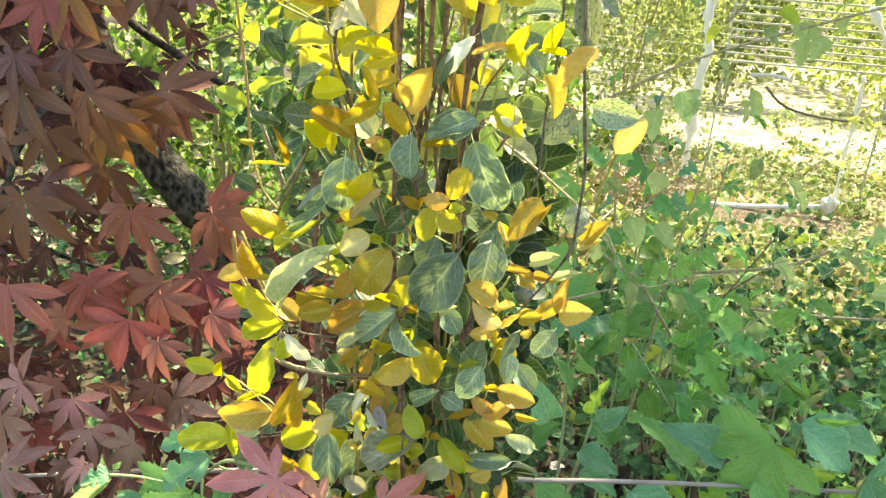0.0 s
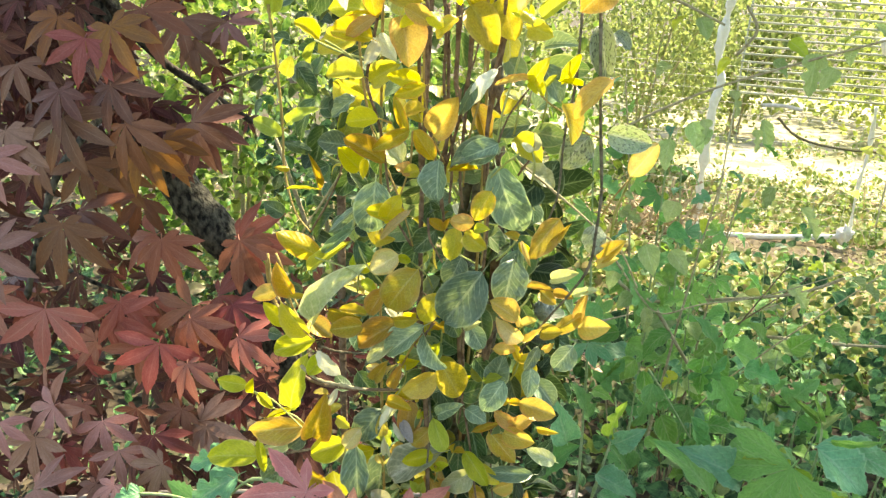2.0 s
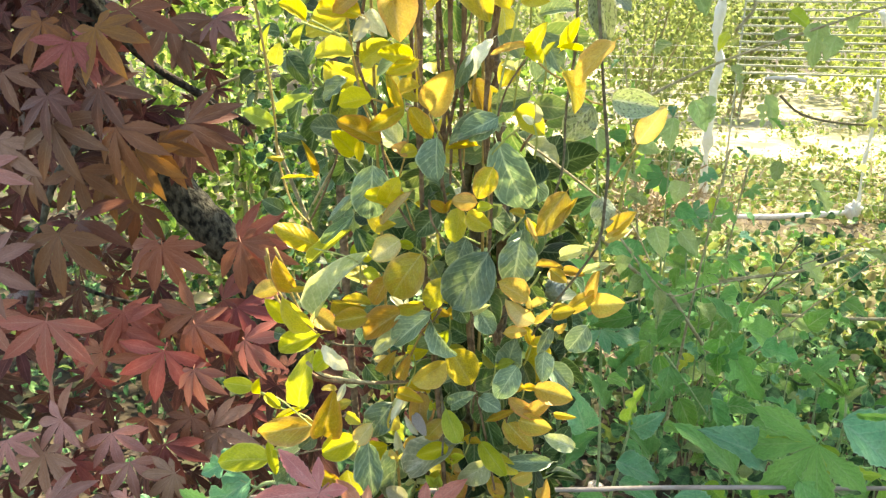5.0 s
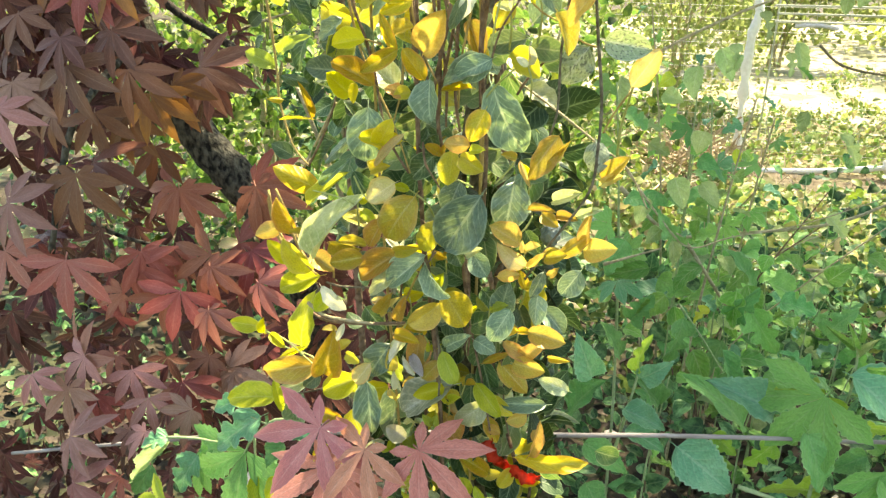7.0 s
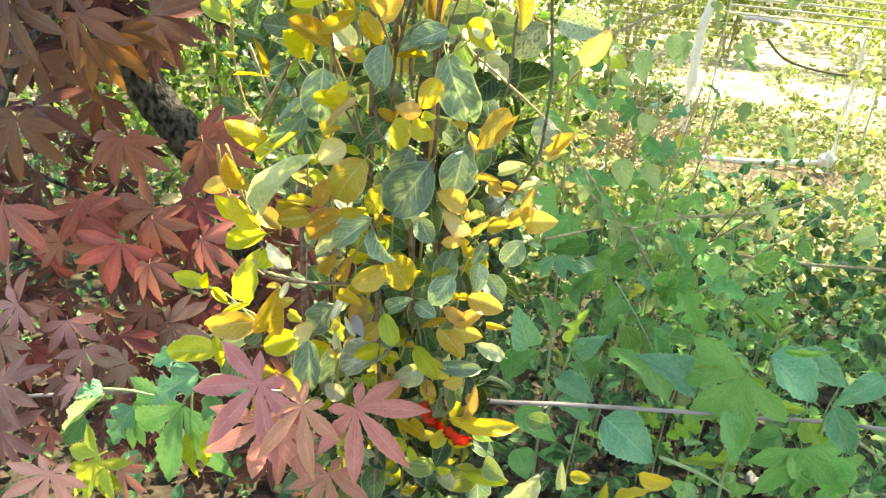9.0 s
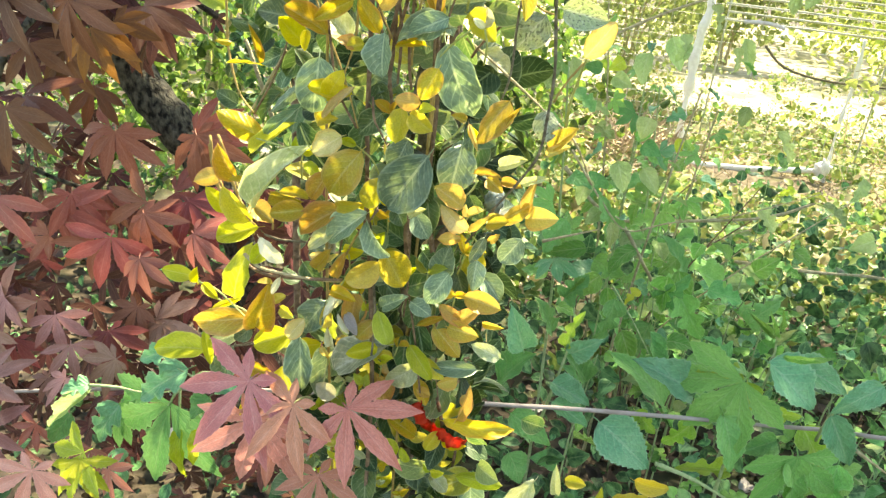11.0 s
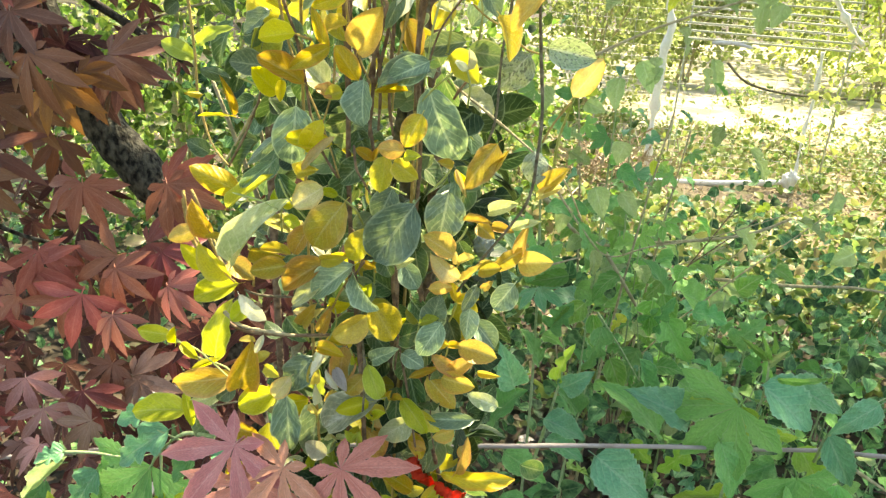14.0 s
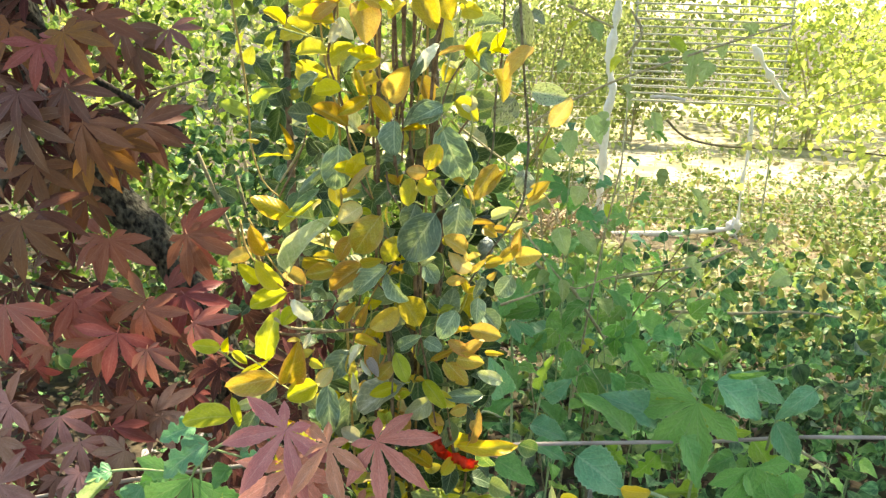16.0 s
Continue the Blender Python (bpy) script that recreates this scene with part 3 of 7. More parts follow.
# ---- ground ----
def build_ground():
    bm = bmesh.new()
    xs = [-400, -120, -40, -16, -10, -7] + [-5 + 0.2 * i for i in range(56)] + [7, 10, 16, 40, 120, 400]
    ys = [-400, -120, -40, -12, -5] + [-3 + 0.2 * i for i in range(81)] + [15, 20, 40, 120, 400]
    grid = [[bm.verts.new((x, y, ground_z(x, y))) for x in xs] for y in ys]
    for j in range(len(ys) - 1):
        for i in range(len(xs) - 1):
            bm.faces.new((grid[j][i], grid[j][i + 1], grid[j + 1][i + 1], grid[j + 1][i]))
    ob = part("ground", bm, SOIL, None)
    tagged(ob, "dark garden soil strewn with litter and patches of moss", "ground", kind="structure")
    for name, material, first, last, label in (
            ("verge", VERGE, 3.7, 8.6, "patchy dry brown earth and moss before the fence"),
            ("lawn", STRAW, 7.5, 16.5, "sunlit clearing of pale dry grass behind the fence")):
        bm = bmesh.new()
        xs, ys = [1.0 * i - 2 for i in range(19)], [first + 0.6 * i for i in range(int((last - first) / 0.6) + 1)]
        lift = 0.03 if name == "lawn" else 0.02
        grid = [[bm.verts.new((x + 0.4 * noise.noise((x, y, 4)), y + 0.35 * noise.noise((x * 0.7, y, 9)), ground_z(x, y) + lift - max(0.0, first + 0.6 - y) * 0.08)) for x in xs] for y in ys]
        for j in range(len(ys) - 1):
            for i in range(len(xs) - 1):
                bm.faces.new((grid[j][i], grid[j][i + 1], grid[j + 1][i + 1], grid[j + 1][i]))
        ob = part(name, bm, material, None)
        tagged(ob, label, name, kind="structure")



build_ground()


# ---- climbing shrub ----
shrub = thing("climbing_shrub", (0.0, 0.74, ground_z(0, 0.74)), "upright climbing evergreen shrub with yellow, orange and grey-green leaves", "shrub")
for k in range(5):
    a = k * 1.26
    x, y = 0.012 * math.cos(a), 0.012 * math.sin(a)
    stem("trunk", 0.006 + 0.001 * (k % 3), STEM["b" if k % 2 else "d"], shrub, [(-0.01 + x, 0.77 + y, 0.02), (-x * 1.4, 0.765 - y, 0.4), (-0.01 + 1.6 * x, 0.76 + y, 0.8), (-x * 2.2, 0.755 + y, 1.15), (0.01 + x * 3, 0.76 - y, 1.62)], sides=9)


def shrub_leaf(base, tip, width, colour):
    b, t = Vector(base), Vector(tip)
    grow = (t - b) * 0.03
    leaf_at(SHRUB_STOCK, colour, SHRUB[colour], shrub, b - grow, t + grow, width * 1.03, Vector((0.1 + dice.uniform(-0.28, 0.28), -0.85, dice.uniform(0.2, 0.7))).normalized(), sway=16)


def shrub_stem(radius, colour, *points):
    eye = Vector((0.11, 0.09, 1.44))
    stem("stem", radius * 0.75, STEM[colour], shrub, [eye + (Vector(p) - eye) * 1.03 for p in points])


shrub_stem(0.0017, "b", (-0.027, 0.620, 1.445), (-0.025, 0.620, 1.414), (-0.024, 0.620, 1.370), (-0.009, 0.620, 1.307))
shrub_stem(0.0020, "b", (-0.018, 0.635, 1.445), (-0.015, 0.635, 1.422), (-0.014, 0.635, 1.377), (-0.005, 0.635, 1.333), (-0.005, 0.635, 1.291))
shrub_stem(0.0016, "b", (-0.007, 0.630, 1.446), (-0.005, 0.630, 1.407), (-0.005, 0.630, 1.383), (0.006, 0.630, 1.348))
shrub_stem(0.0022, "b", (0.003, 0.640, 1.446), (0.004, 0.640, 1.419), (0.003, 0.640, 1.391), (-0.002, 0.640, 1.357), (-0.010, 0.640, 1.321))
shrub_stem(0.0015, "o", (0.016, 0.625, 1.447), (0.017, 0.625, 1.409), (0.016, 0.625, 1.381), (0.008, 0.625, 1.339), (0.007, 0.625, 1.308))
shrub_stem(0.0018, "b", (0.028, 0.630, 1.448), (0.027, 0.630, 1.417), (0.023, 0.630, 1.389), (0.021, 0.630, 1.352), (0.022, 0.630, 1.309))
shrub_stem(0.0013, "yg", (0.046, 0.615, 1.427), (0.041, 0.615, 1.400), (0.034, 0.615, 1.368), (0.030, 0.615, 1.329))
shrub_stem(0.0014, "o", (-0.077, 0.620, 1.414), (-0.073, 0.620, 1.382), (-0.066, 0.620, 1.349), (-0.053, 0.620, 1.319), (-0.040, 0.620, 1.290), (-0.029, 0.620, 1.257))
shrub_stem(0.0012, "yg", (-0.101, 0.615, 1.409), (-0.086, 0.615, 1.402), (-0.075, 0.615, 1.395))
shrub_stem(0.0012, "o", (-0.032, 0.615, 1.349), (-0.033, 0.615, 1.322), (-0.043, 0.615, 1.287), (-0.048, 0.615, 1.268))
shrub_stem(0.0017, "b", (-0.014, 0.640, 1.302), (-0.007, 0.640, 1.266), (0.010, 0.640, 1.225), (0.022, 0.640, 1.181))
shrub_stem(0.0013, "o", (0.026, 0.620, 1.311), (0.027, 0.620, 1.276), (0.026, 0.620, 1.248))
shrub_stem(0.0014, "b", (-0.131, 0.660, 1.243), (-0.116, 0.660, 1.271), (-0.105, 0.660, 1.297), (-0.101, 0.660, 1.317))
shrub_stem(0.0012, "yg", (0.048, 0.620, 1.339), (0.038, 0.620, 1.330), (0.028, 0.620, 1.318))
shrub_stem(0.0020, "d", (-0.021, 0.640, 1.174), (-0.016, 0.640, 1.132), (-0.011, 0.640, 1.088), (-0.012, 0.640, 1.041))
shrub_stem(0.0018, "b", (0.011, 0.650, 1.175), (0.013, 0.650, 1.121), (0.024, 0.650, 1.066), (0.034, 0.650, 1.008))
shrub_stem(0.0022, "gr", (-0.137, 0.652, 1.117), (-0.119, 0.643, 1.112), (-0.093, 0.627, 1.119), (-0.063, 0.629, 1.118), (-0.038, 0.649, 1.111))
shrub_stem(0.0013, "yg", (-0.211, 0.699, 1.052), (-0.181, 0.684, 1.056), (-0.153, 0.672, 1.046), (-0.138, 0.666, 1.039))
shrub_stem(0.0010, "d", (-0.210, 0.712, 0.967), (-0.177, 0.694, 0.987), (-0.133, 0.668, 1.018))
shrub_stem(0.0018, "o", (-0.173, 0.664, 1.217), (-0.166, 0.658, 1.190), (-0.145, 0.644, 1.171), (-0.118, 0.633, 1.156))
shrub_stem(0.0016, "o", (-0.162, 0.657, 1.221), (-0.150, 0.649, 1.205), (-0.137, 0.640, 1.187), (-0.116, 0.629, 1.167))
shrub_stem(0.0011, "yg", (-0.113, 0.626, 1.234), (-0.081, 0.603, 1.239), (-0.069, 0.603, 1.234))
shrub_stem(0.0010, "yg", (-0.068, 0.603, 1.257), (-0.062, 0.603, 1.244), (-0.049, 0.603, 1.230), (-0.042, 0.603, 1.224))
shrub_stem(0.0014, "o", (-0.096, 0.619, 1.162), (-0.092, 0.611, 1.186), (-0.090, 0.609, 1.194))
shrub_stem(0.0012, "yg", (-0.002, 0.603, 1.266), (0.009, 0.603, 1.262), (0.024, 0.603, 1.256))
shrub_stem(0.0012, "yg", (0.040, 0.603, 1.260), (0.050, 0.603, 1.272), (0.055, 0.603, 1.281))
shrub_stem(0.0013, "yg", (0.052, 0.603, 1.216), (0.064, 0.603, 1.229), (0.068, 0.603, 1.238))
shrub_stem(0.0013, "b", (-0.014, 0.603, 1.287), (-0.012, 0.603, 1.271), (-0.006, 0.603, 1.261), (-0.001, 0.603, 1.253))
shrub_stem(0.0011, "b", (-0.016, 0.603, 1.227), (-0.004, 0.603, 1.215), (-0.009, 0.607, 1.195))
shrub_stem(0.0016, "b", (0.019, 0.605, 1.204), (0.018, 0.612, 1.182), (0.018, 0.620, 1.159), (0.017, 0.632, 1.123), (0.014, 0.640, 1.093))
shrub_stem(0.0012, "b", (-0.005, 0.605, 1.201), (-0.010, 0.607, 1.193), (-0.014, 0.609, 1.186))
shrub_stem(0.0012, "b", (-0.022, 0.612, 1.176), (-0.011, 0.617, 1.163), (-0.003, 0.620, 1.156))
shrub_stem(0.0010, "yg", (-0.044, 0.632, 1.109), (-0.032, 0.626, 1.133), (-0.031, 0.620, 1.152))
shrub_stem(0.0012, "b", (0.041, 0.639, 1.101), (0.044, 0.647, 1.075), (0.044, 0.658, 1.033), (0.048, 0.668, 0.996))
shrub_stem(0.0018, "d", (0.095, 0.610, 1.441), (0.100, 0.610, 1.397), (0.105, 0.610, 1.358), (0.110, 0.610, 1.321), (0.110, 0.610, 1.293), (0.108, 0.610, 1.263), (0.097, 0.610, 1.240), (0.081, 0.610, 1.215), (0.063, 0.615, 1.182))
shrub_stem(0.0015, "d", (0.082, 0.625, 1.440), (0.083, 0.625, 1.394), (0.079, 0.625, 1.353), (0.079, 0.625, 1.313), (0.074, 0.625, 1.291), (0.063, 0.625, 1.260))
shrub_stem(0.0022, "b", (-0.016, 0.640, 1.440), (-0.012, 0.640, 1.380), (-0.011, 0.640, 1.319), (-0.012, 0.640, 1.280), (0.001, 0.640, 1.241))
shrub_stem(0.0023, "b", (-0.004, 0.630, 1.441), (-0.004, 0.630, 1.386), (-0.001, 0.630, 1.375), (-0.012, 0.630, 1.326), (-0.014, 0.630, 1.300))
shrub_stem(0.0021, "b", (0.003, 0.635, 1.441), (0.004, 0.635, 1.397), (0.004, 0.635, 1.375), (0.002, 0.635, 1.318), (0.006, 0.635, 1.288))
shrub_stem(0.0027, "b", (0.031, 0.640, 1.443), (0.024, 0.640, 1.387), (0.020, 0.640, 1.343), (0.025, 0.640, 1.289), (0.025, 0.640, 1.235), (0.022, 0.645, 1.179))
shrub_stem(0.0018, "o", (-0.183, 0.695, 1.428), (-0.173, 0.691, 1.368), (-0.167, 0.686, 1.324), (-0.166, 0.686, 1.289), (-0.152, 0.675, 1.257), (-0.130, 0.657, 1.245))
shrub_stem(0.0019, "b", (-0.062, 0.620, 1.437), (-0.066, 0.620, 1.408), (-0.070, 0.620, 1.381), (-0.061, 0.620, 1.355), (-0.055, 0.620, 1.331), (-0.047, 0.620, 1.286), (-0.030, 0.620, 1.257))
shrub_stem(0.0021, "b", (-0.037, 0.650, 1.438), (-0.033, 0.650, 1.393), (-0.028, 0.650, 1.345), (-0.012, 0.650, 1.317))
shrub_stem(0.0011, "b", (0.016, 0.620, 1.442), (0.011, 0.620, 1.407), (0.008, 0.620, 1.395))
shrub_stem(0.0025, "o", (-0.182, 0.680, 1.203), (-0.181, 0.689, 1.164), (-0.157, 0.677, 1.145), (-0.130, 0.658, 1.135))
shrub_stem(0.0022, "o", (-0.174, 0.682, 1.200), (-0.162, 0.678, 1.177), (-0.149, 0.674, 1.154), (-0.127, 0.658, 1.148))
shrub_stem(0.0012, "o", (0.128, 0.620, 1.328), (0.118, 0.620, 1.312), (0.112, 0.620, 1.298))
shrub_stem(0.0014, "yg", (-0.121, 0.645, 1.406), (-0.092, 0.622, 1.401), (-0.072, 0.620, 1.398))
shrub_stem(0.0018, "gr", (-0.104, 0.661, 1.298), (-0.140, 0.690, 1.249), (-0.158, 0.704, 1.224))
shrub_stem(0.0015, "gr", (0.037, 0.670, 1.325), (0.074, 0.670, 1.300), (0.098, 0.670, 1.283), (0.111, 0.670, 1.273), (0.131, 0.670, 1.258), (0.148, 0.670, 1.228))
shrub_stem(0.0016, "b", (0.044, 0.660, 1.313), (0.052, 0.660, 1.326), (0.074, 0.660, 1.350))
shrub_stem(0.0012, "o", (-0.026, 0.615, 1.408), (-0.024, 0.615, 1.374), (-0.015, 0.615, 1.345), (-0.006, 0.615, 1.327))
shrub_stem(0.0012, "o", (-0.048, 0.615, 1.353), (-0.060, 0.615, 1.356))
shrub_stem(0.0013, "yg", (-0.081, 0.615, 1.317), (-0.108, 0.629, 1.321))
shrub_stem(0.0011, "o", (0.051, 0.615, 1.392), (0.065, 0.615, 1.379), (0.076, 0.615, 1.373))
shrub_stem(0.0011, "o", (0.077, 0.615, 1.377), (0.092, 0.615, 1.361), (0.104, 0.615, 1.357))
shrub_stem(0.0011, "b", (0.031, 0.615, 1.338), (0.038, 0.615, 1.365), (0.053, 0.615, 1.389))
shrub_stem(0.0024, "b", (-0.163, 0.696, 1.092), (-0.153, 0.687, 1.090), (-0.127, 0.667, 1.093), (-0.079, 0.631, 1.115), (-0.038, 0.629, 1.123))
shrub_stem(0.0017, "yg", (-0.232, 0.724, 1.044), (-0.221, 0.727, 1.034), (-0.206, 0.730, 1.018), (-0.181, 0.732, 1.011), (-0.165, 0.722, 1.011), (-0.126, 0.691, 1.010))
shrub_stem(0.0014, "d", (-0.239, 0.763, 0.929), (-0.195, 0.759, 0.945), (-0.103, 0.680, 1.022))
shrub_stem(0.0017, "d", (-0.126, 0.671, 1.130), (-0.103, 0.651, 1.138), (-0.072, 0.638, 1.147))
shrub_stem(0.0026, "b", (0.012, 0.635, 1.212), (0.009, 0.643, 1.168), (0.011, 0.655, 1.120), (0.006, 0.665, 1.078))
shrub_stem(0.0029, "b", (0.030, 0.642, 1.172), (0.034, 0.654, 1.125), (0.030, 0.664, 1.084), (0.034, 0.678, 1.027), (0.042, 0.702, 0.930))
shrub_stem(0.0025, "b", (0.045, 0.677, 0.991), (0.053, 0.689, 0.943), (0.052, 0.706, 0.878), (0.054, 0.723, 0.806))
shrub_stem(0.0022, "b", (0.058, 0.732, 0.833), (0.064, 0.716, 0.895), (0.066, 0.707, 0.933), (0.068, 0.694, 0.985))
shrub_stem(0.0014, "o", (-0.039, 0.630, 1.139), (-0.028, 0.624, 1.165), (-0.018, 0.620, 1.181))
shrub_stem(0.0017, "b", (-0.059, 0.666, 1.077), (-0.052, 0.655, 1.119), (-0.045, 0.646, 1.158))
shrub_leaf((-0.071, 0.614, 1.386), (-0.096, 0.606, 1.388), 0.019, "ol")
shrub_leaf((-0.082, 0.664, 1.376), (-0.057, 0.656, 1.392), 0.020, "ol")
shrub_leaf((-0.044, 0.614, 1.430), (-0.033, 0.606, 1.399), 0.028, "o")
shrub_leaf((-0.061, 0.614, 1.411), (-0.067, 0.606, 1.396), 0.010, "p")
shrub_leaf((-0.069, 0.639, 1.413), (-0.050, 0.631, 1.397), 0.013, "p")
shrub_leaf((-0.027, 0.614, 1.385), (-0.050, 0.606, 1.389), 0.013, "Y")
shrub_leaf((-0.024, 0.614, 1.383), (-0.044, 0.606, 1.375), 0.011, "y")
shrub_leaf((-0.036, 0.614, 1.346), (-0.044, 0.606, 1.373), 0.008, "y")
shrub_leaf((-0.027, 0.629, 1.364), (-0.042, 0.621, 1.360), 0.013, "ol")
shrub_leaf((-0.059, 0.614, 1.356), (-0.081, 0.606, 1.353), 0.016, "Y")
shrub_leaf((-0.053, 0.614, 1.324), (-0.081, 0.606, 1.341), 0.017, "oy")
shrub_leaf((-0.077, 0.629, 1.312), (-0.093, 0.621, 1.329), 0.017, "Y")
shrub_leaf((-0.068, 0.614, 1.324), (-0.067, 0.606, 1.312), 0.007, "Y")
shrub_leaf((-0.035, 0.614, 1.349), (-0.060, 0.606, 1.334), 0.012, "oy")
shrub_leaf((-0.092, 0.639, 1.328), (-0.113, 0.631, 1.330), 0.019, "g")
shrub_leaf((-0.087, 0.643, 1.366), (-0.103, 0.635, 1.350), 0.013, "g")
shrub_leaf((-0.072, 0.664, 1.344), (-0.084, 0.656, 1.361), 0.016, "g")
shrub_leaf((-0.015, 0.614, 1.329), (-0.028, 0.606, 1.350), 0.014, "y")
shrub_leaf((-0.029, 0.614, 1.317), (-0.042, 0.606, 1.323), 0.011, "o")
shrub_leaf((-0.113, 0.634, 1.291), (-0.117, 0.626, 1.319), 0.006, "oy")
shrub_leaf((-0.117, 0.646, 1.287), (-0.143, 0.638, 1.289), 0.003, "y")
shrub_leaf((-0.153, 0.668, 1.296), (-0.163, 0.660, 1.299), 0.006, "y")
shrub_leaf((-0.178, 0.709, 1.316), (-0.202, 0.701, 1.329), 0.015, "yg")
shrub_leaf((-0.167, 0.690, 1.330), (-0.140, 0.682, 1.348), 0.011, "yg")
shrub_leaf((-0.185, 0.734, 1.365), (-0.177, 0.726, 1.382), 0.014, "yg")
shrub_leaf((-0.192, 0.734, 1.375), (-0.187, 0.726, 1.397), 0.006, "yg")
shrub_leaf((-0.152, 0.711, 1.381), (-0.145, 0.703, 1.400), 0.009, "yg")
shrub_leaf((0.032, 0.629, 1.337), (-0.004, 0.621, 1.328), 0.020, "g")
shrub_leaf((0.016, 0.629, 1.322), (-0.004, 0.621, 1.319), 0.005, "y")
shrub_leaf((0.110, 0.614, 1.361), (0.139, 0.606, 1.358), 0.019, "gs")
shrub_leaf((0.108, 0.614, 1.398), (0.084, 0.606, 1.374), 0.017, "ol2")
shrub_leaf((0.076, 0.624, 1.377), (0.088, 0.616, 1.353), 0.016, "oo")
shrub_leaf((0.095, 0.664, 1.349), (0.078, 0.656, 1.325), 0.025, "gs")
shrub_leaf((0.129, 0.629, 1.329), (0.144, 0.621, 1.354), 0.016, "py")
shrub_leaf((0.073, 0.629, 1.391), (0.084, 0.621, 1.411), 0.009, "Y")
shrub_leaf((0.087, 0.629, 1.391), (0.070, 0.621, 1.393), 0.005, "Y")
shrub_leaf((0.096, 0.639, 1.433), (0.103, 0.631, 1.397), 0.018, "gs")
shrub_leaf((0.104, 0.654, 1.427), (0.117, 0.646, 1.420), 0.012, "gs")
shrub_leaf((0.052, 0.614, 1.395), (0.029, 0.606, 1.391), 0.006, "o")
shrub_leaf((0.053, 0.614, 1.390), (0.063, 0.606, 1.409), 0.011, "y")
shrub_leaf((0.052, 0.614, 1.393), (0.063, 0.606, 1.385), 0.011, "Y")
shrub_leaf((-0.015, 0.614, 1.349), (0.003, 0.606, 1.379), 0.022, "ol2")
shrub_leaf((0.025, 0.629, 1.397), (0.007, 0.621, 1.374), 0.012, "p")
shrub_leaf((0.010, 0.629, 1.386), (0.002, 0.621, 1.364), 0.009, "g")
shrub_leaf((0.005, 0.664, 1.365), (0.018, 0.656, 1.339), 0.016, "oo")
shrub_leaf((0.040, 0.654, 1.344), (0.062, 0.646, 1.331), 0.020, "ol")
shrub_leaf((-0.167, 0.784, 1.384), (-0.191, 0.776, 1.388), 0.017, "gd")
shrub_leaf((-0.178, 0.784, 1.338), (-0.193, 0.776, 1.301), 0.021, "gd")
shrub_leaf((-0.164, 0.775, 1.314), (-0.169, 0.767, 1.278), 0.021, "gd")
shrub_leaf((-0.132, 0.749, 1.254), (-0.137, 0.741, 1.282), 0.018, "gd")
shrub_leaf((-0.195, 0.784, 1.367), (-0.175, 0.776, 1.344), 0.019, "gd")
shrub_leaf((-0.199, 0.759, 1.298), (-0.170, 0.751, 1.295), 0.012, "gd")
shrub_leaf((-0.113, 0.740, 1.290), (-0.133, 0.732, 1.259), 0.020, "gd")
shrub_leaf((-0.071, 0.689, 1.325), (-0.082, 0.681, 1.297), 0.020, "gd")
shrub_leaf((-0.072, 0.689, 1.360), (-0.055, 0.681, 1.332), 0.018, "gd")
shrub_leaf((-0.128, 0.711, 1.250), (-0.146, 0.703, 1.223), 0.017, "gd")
shrub_leaf((0.055, 0.674, 1.398), (0.071, 0.666, 1.373), 0.019, "g")
shrub_leaf((0.039, 0.654, 1.379), (0.030, 0.646, 1.364), 0.016, "ol")
shrub_leaf((-0.065, 0.614, 1.413), (-0.093, 0.606, 1.419), 0.021, "y")
shrub_leaf((-0.061, 0.607, 1.429), (-0.080, 0.599, 1.416), 0.011, "o")
shrub_leaf((-0.117, 0.642, 1.408), (-0.132, 0.634, 1.421), 0.014, "Y")
shrub_leaf((-0.086, 0.614, 1.458), (-0.084, 0.606, 1.434), 0.013, "p")
shrub_leaf((-0.070, 0.614, 1.459), (-0.062, 0.606, 1.430), 0.020, "y")
shrub_leaf((-0.066, 0.614, 1.430), (-0.082, 0.606, 1.430), 0.004, "Y")
shrub_leaf((-0.036, 0.639, 1.441), (-0.068, 0.631, 1.456), 0.025, "ol")
shrub_leaf((-0.022, 0.614, 1.427), (-0.039, 0.606, 1.437), 0.013, "o")
shrub_leaf((-0.032, 0.614, 1.430), (-0.042, 0.606, 1.425), 0.010, "Y")
shrub_leaf((-0.006, 0.614, 1.461), (-0.001, 0.606, 1.442), 0.010, "Y")
shrub_leaf((-0.003, 0.614, 1.432), (-0.016, 0.606, 1.420), 0.014, "oy")
shrub_leaf((-0.025, 0.614, 1.435), (-0.012, 0.606, 1.427), 0.010, "Y")
shrub_leaf((0.004, 0.629, 1.440), (0.024, 0.621, 1.412), 0.024, "ol")
shrub_leaf((0.021, 0.649, 1.446), (0.035, 0.641, 1.418), 0.025, "ol")
shrub_leaf((0.043, 0.639, 1.429), (0.063, 0.631, 1.423), 0.015, "ol")
shrub_leaf((0.040, 0.614, 1.440), (0.050, 0.606, 1.454), 0.008, "py")
shrub_leaf((0.042, 0.614, 1.440), (0.052, 0.606, 1.434), 0.009, "ol")
shrub_leaf((0.100, 0.629, 1.462), (0.083, 0.621, 1.442), 0.024, "oo")
shrub_leaf((0.052, 0.654, 1.435), (0.070, 0.646, 1.450), 0.012, "yg")
shrub_leaf((0.055, 0.664, 1.414), (0.078, 0.656, 1.419), 0.015, "g")
shrub_leaf((0.006, 0.639, 1.447), (0.032, 0.631, 1.455), 0.011, "ol")
shrub_leaf((-0.193, 0.724, 1.422), (-0.189, 0.716, 1.452), 0.016, "yg")
shrub_leaf((-0.163, 0.738, 1.421), (-0.140, 0.730, 1.443), 0.017, "gd")
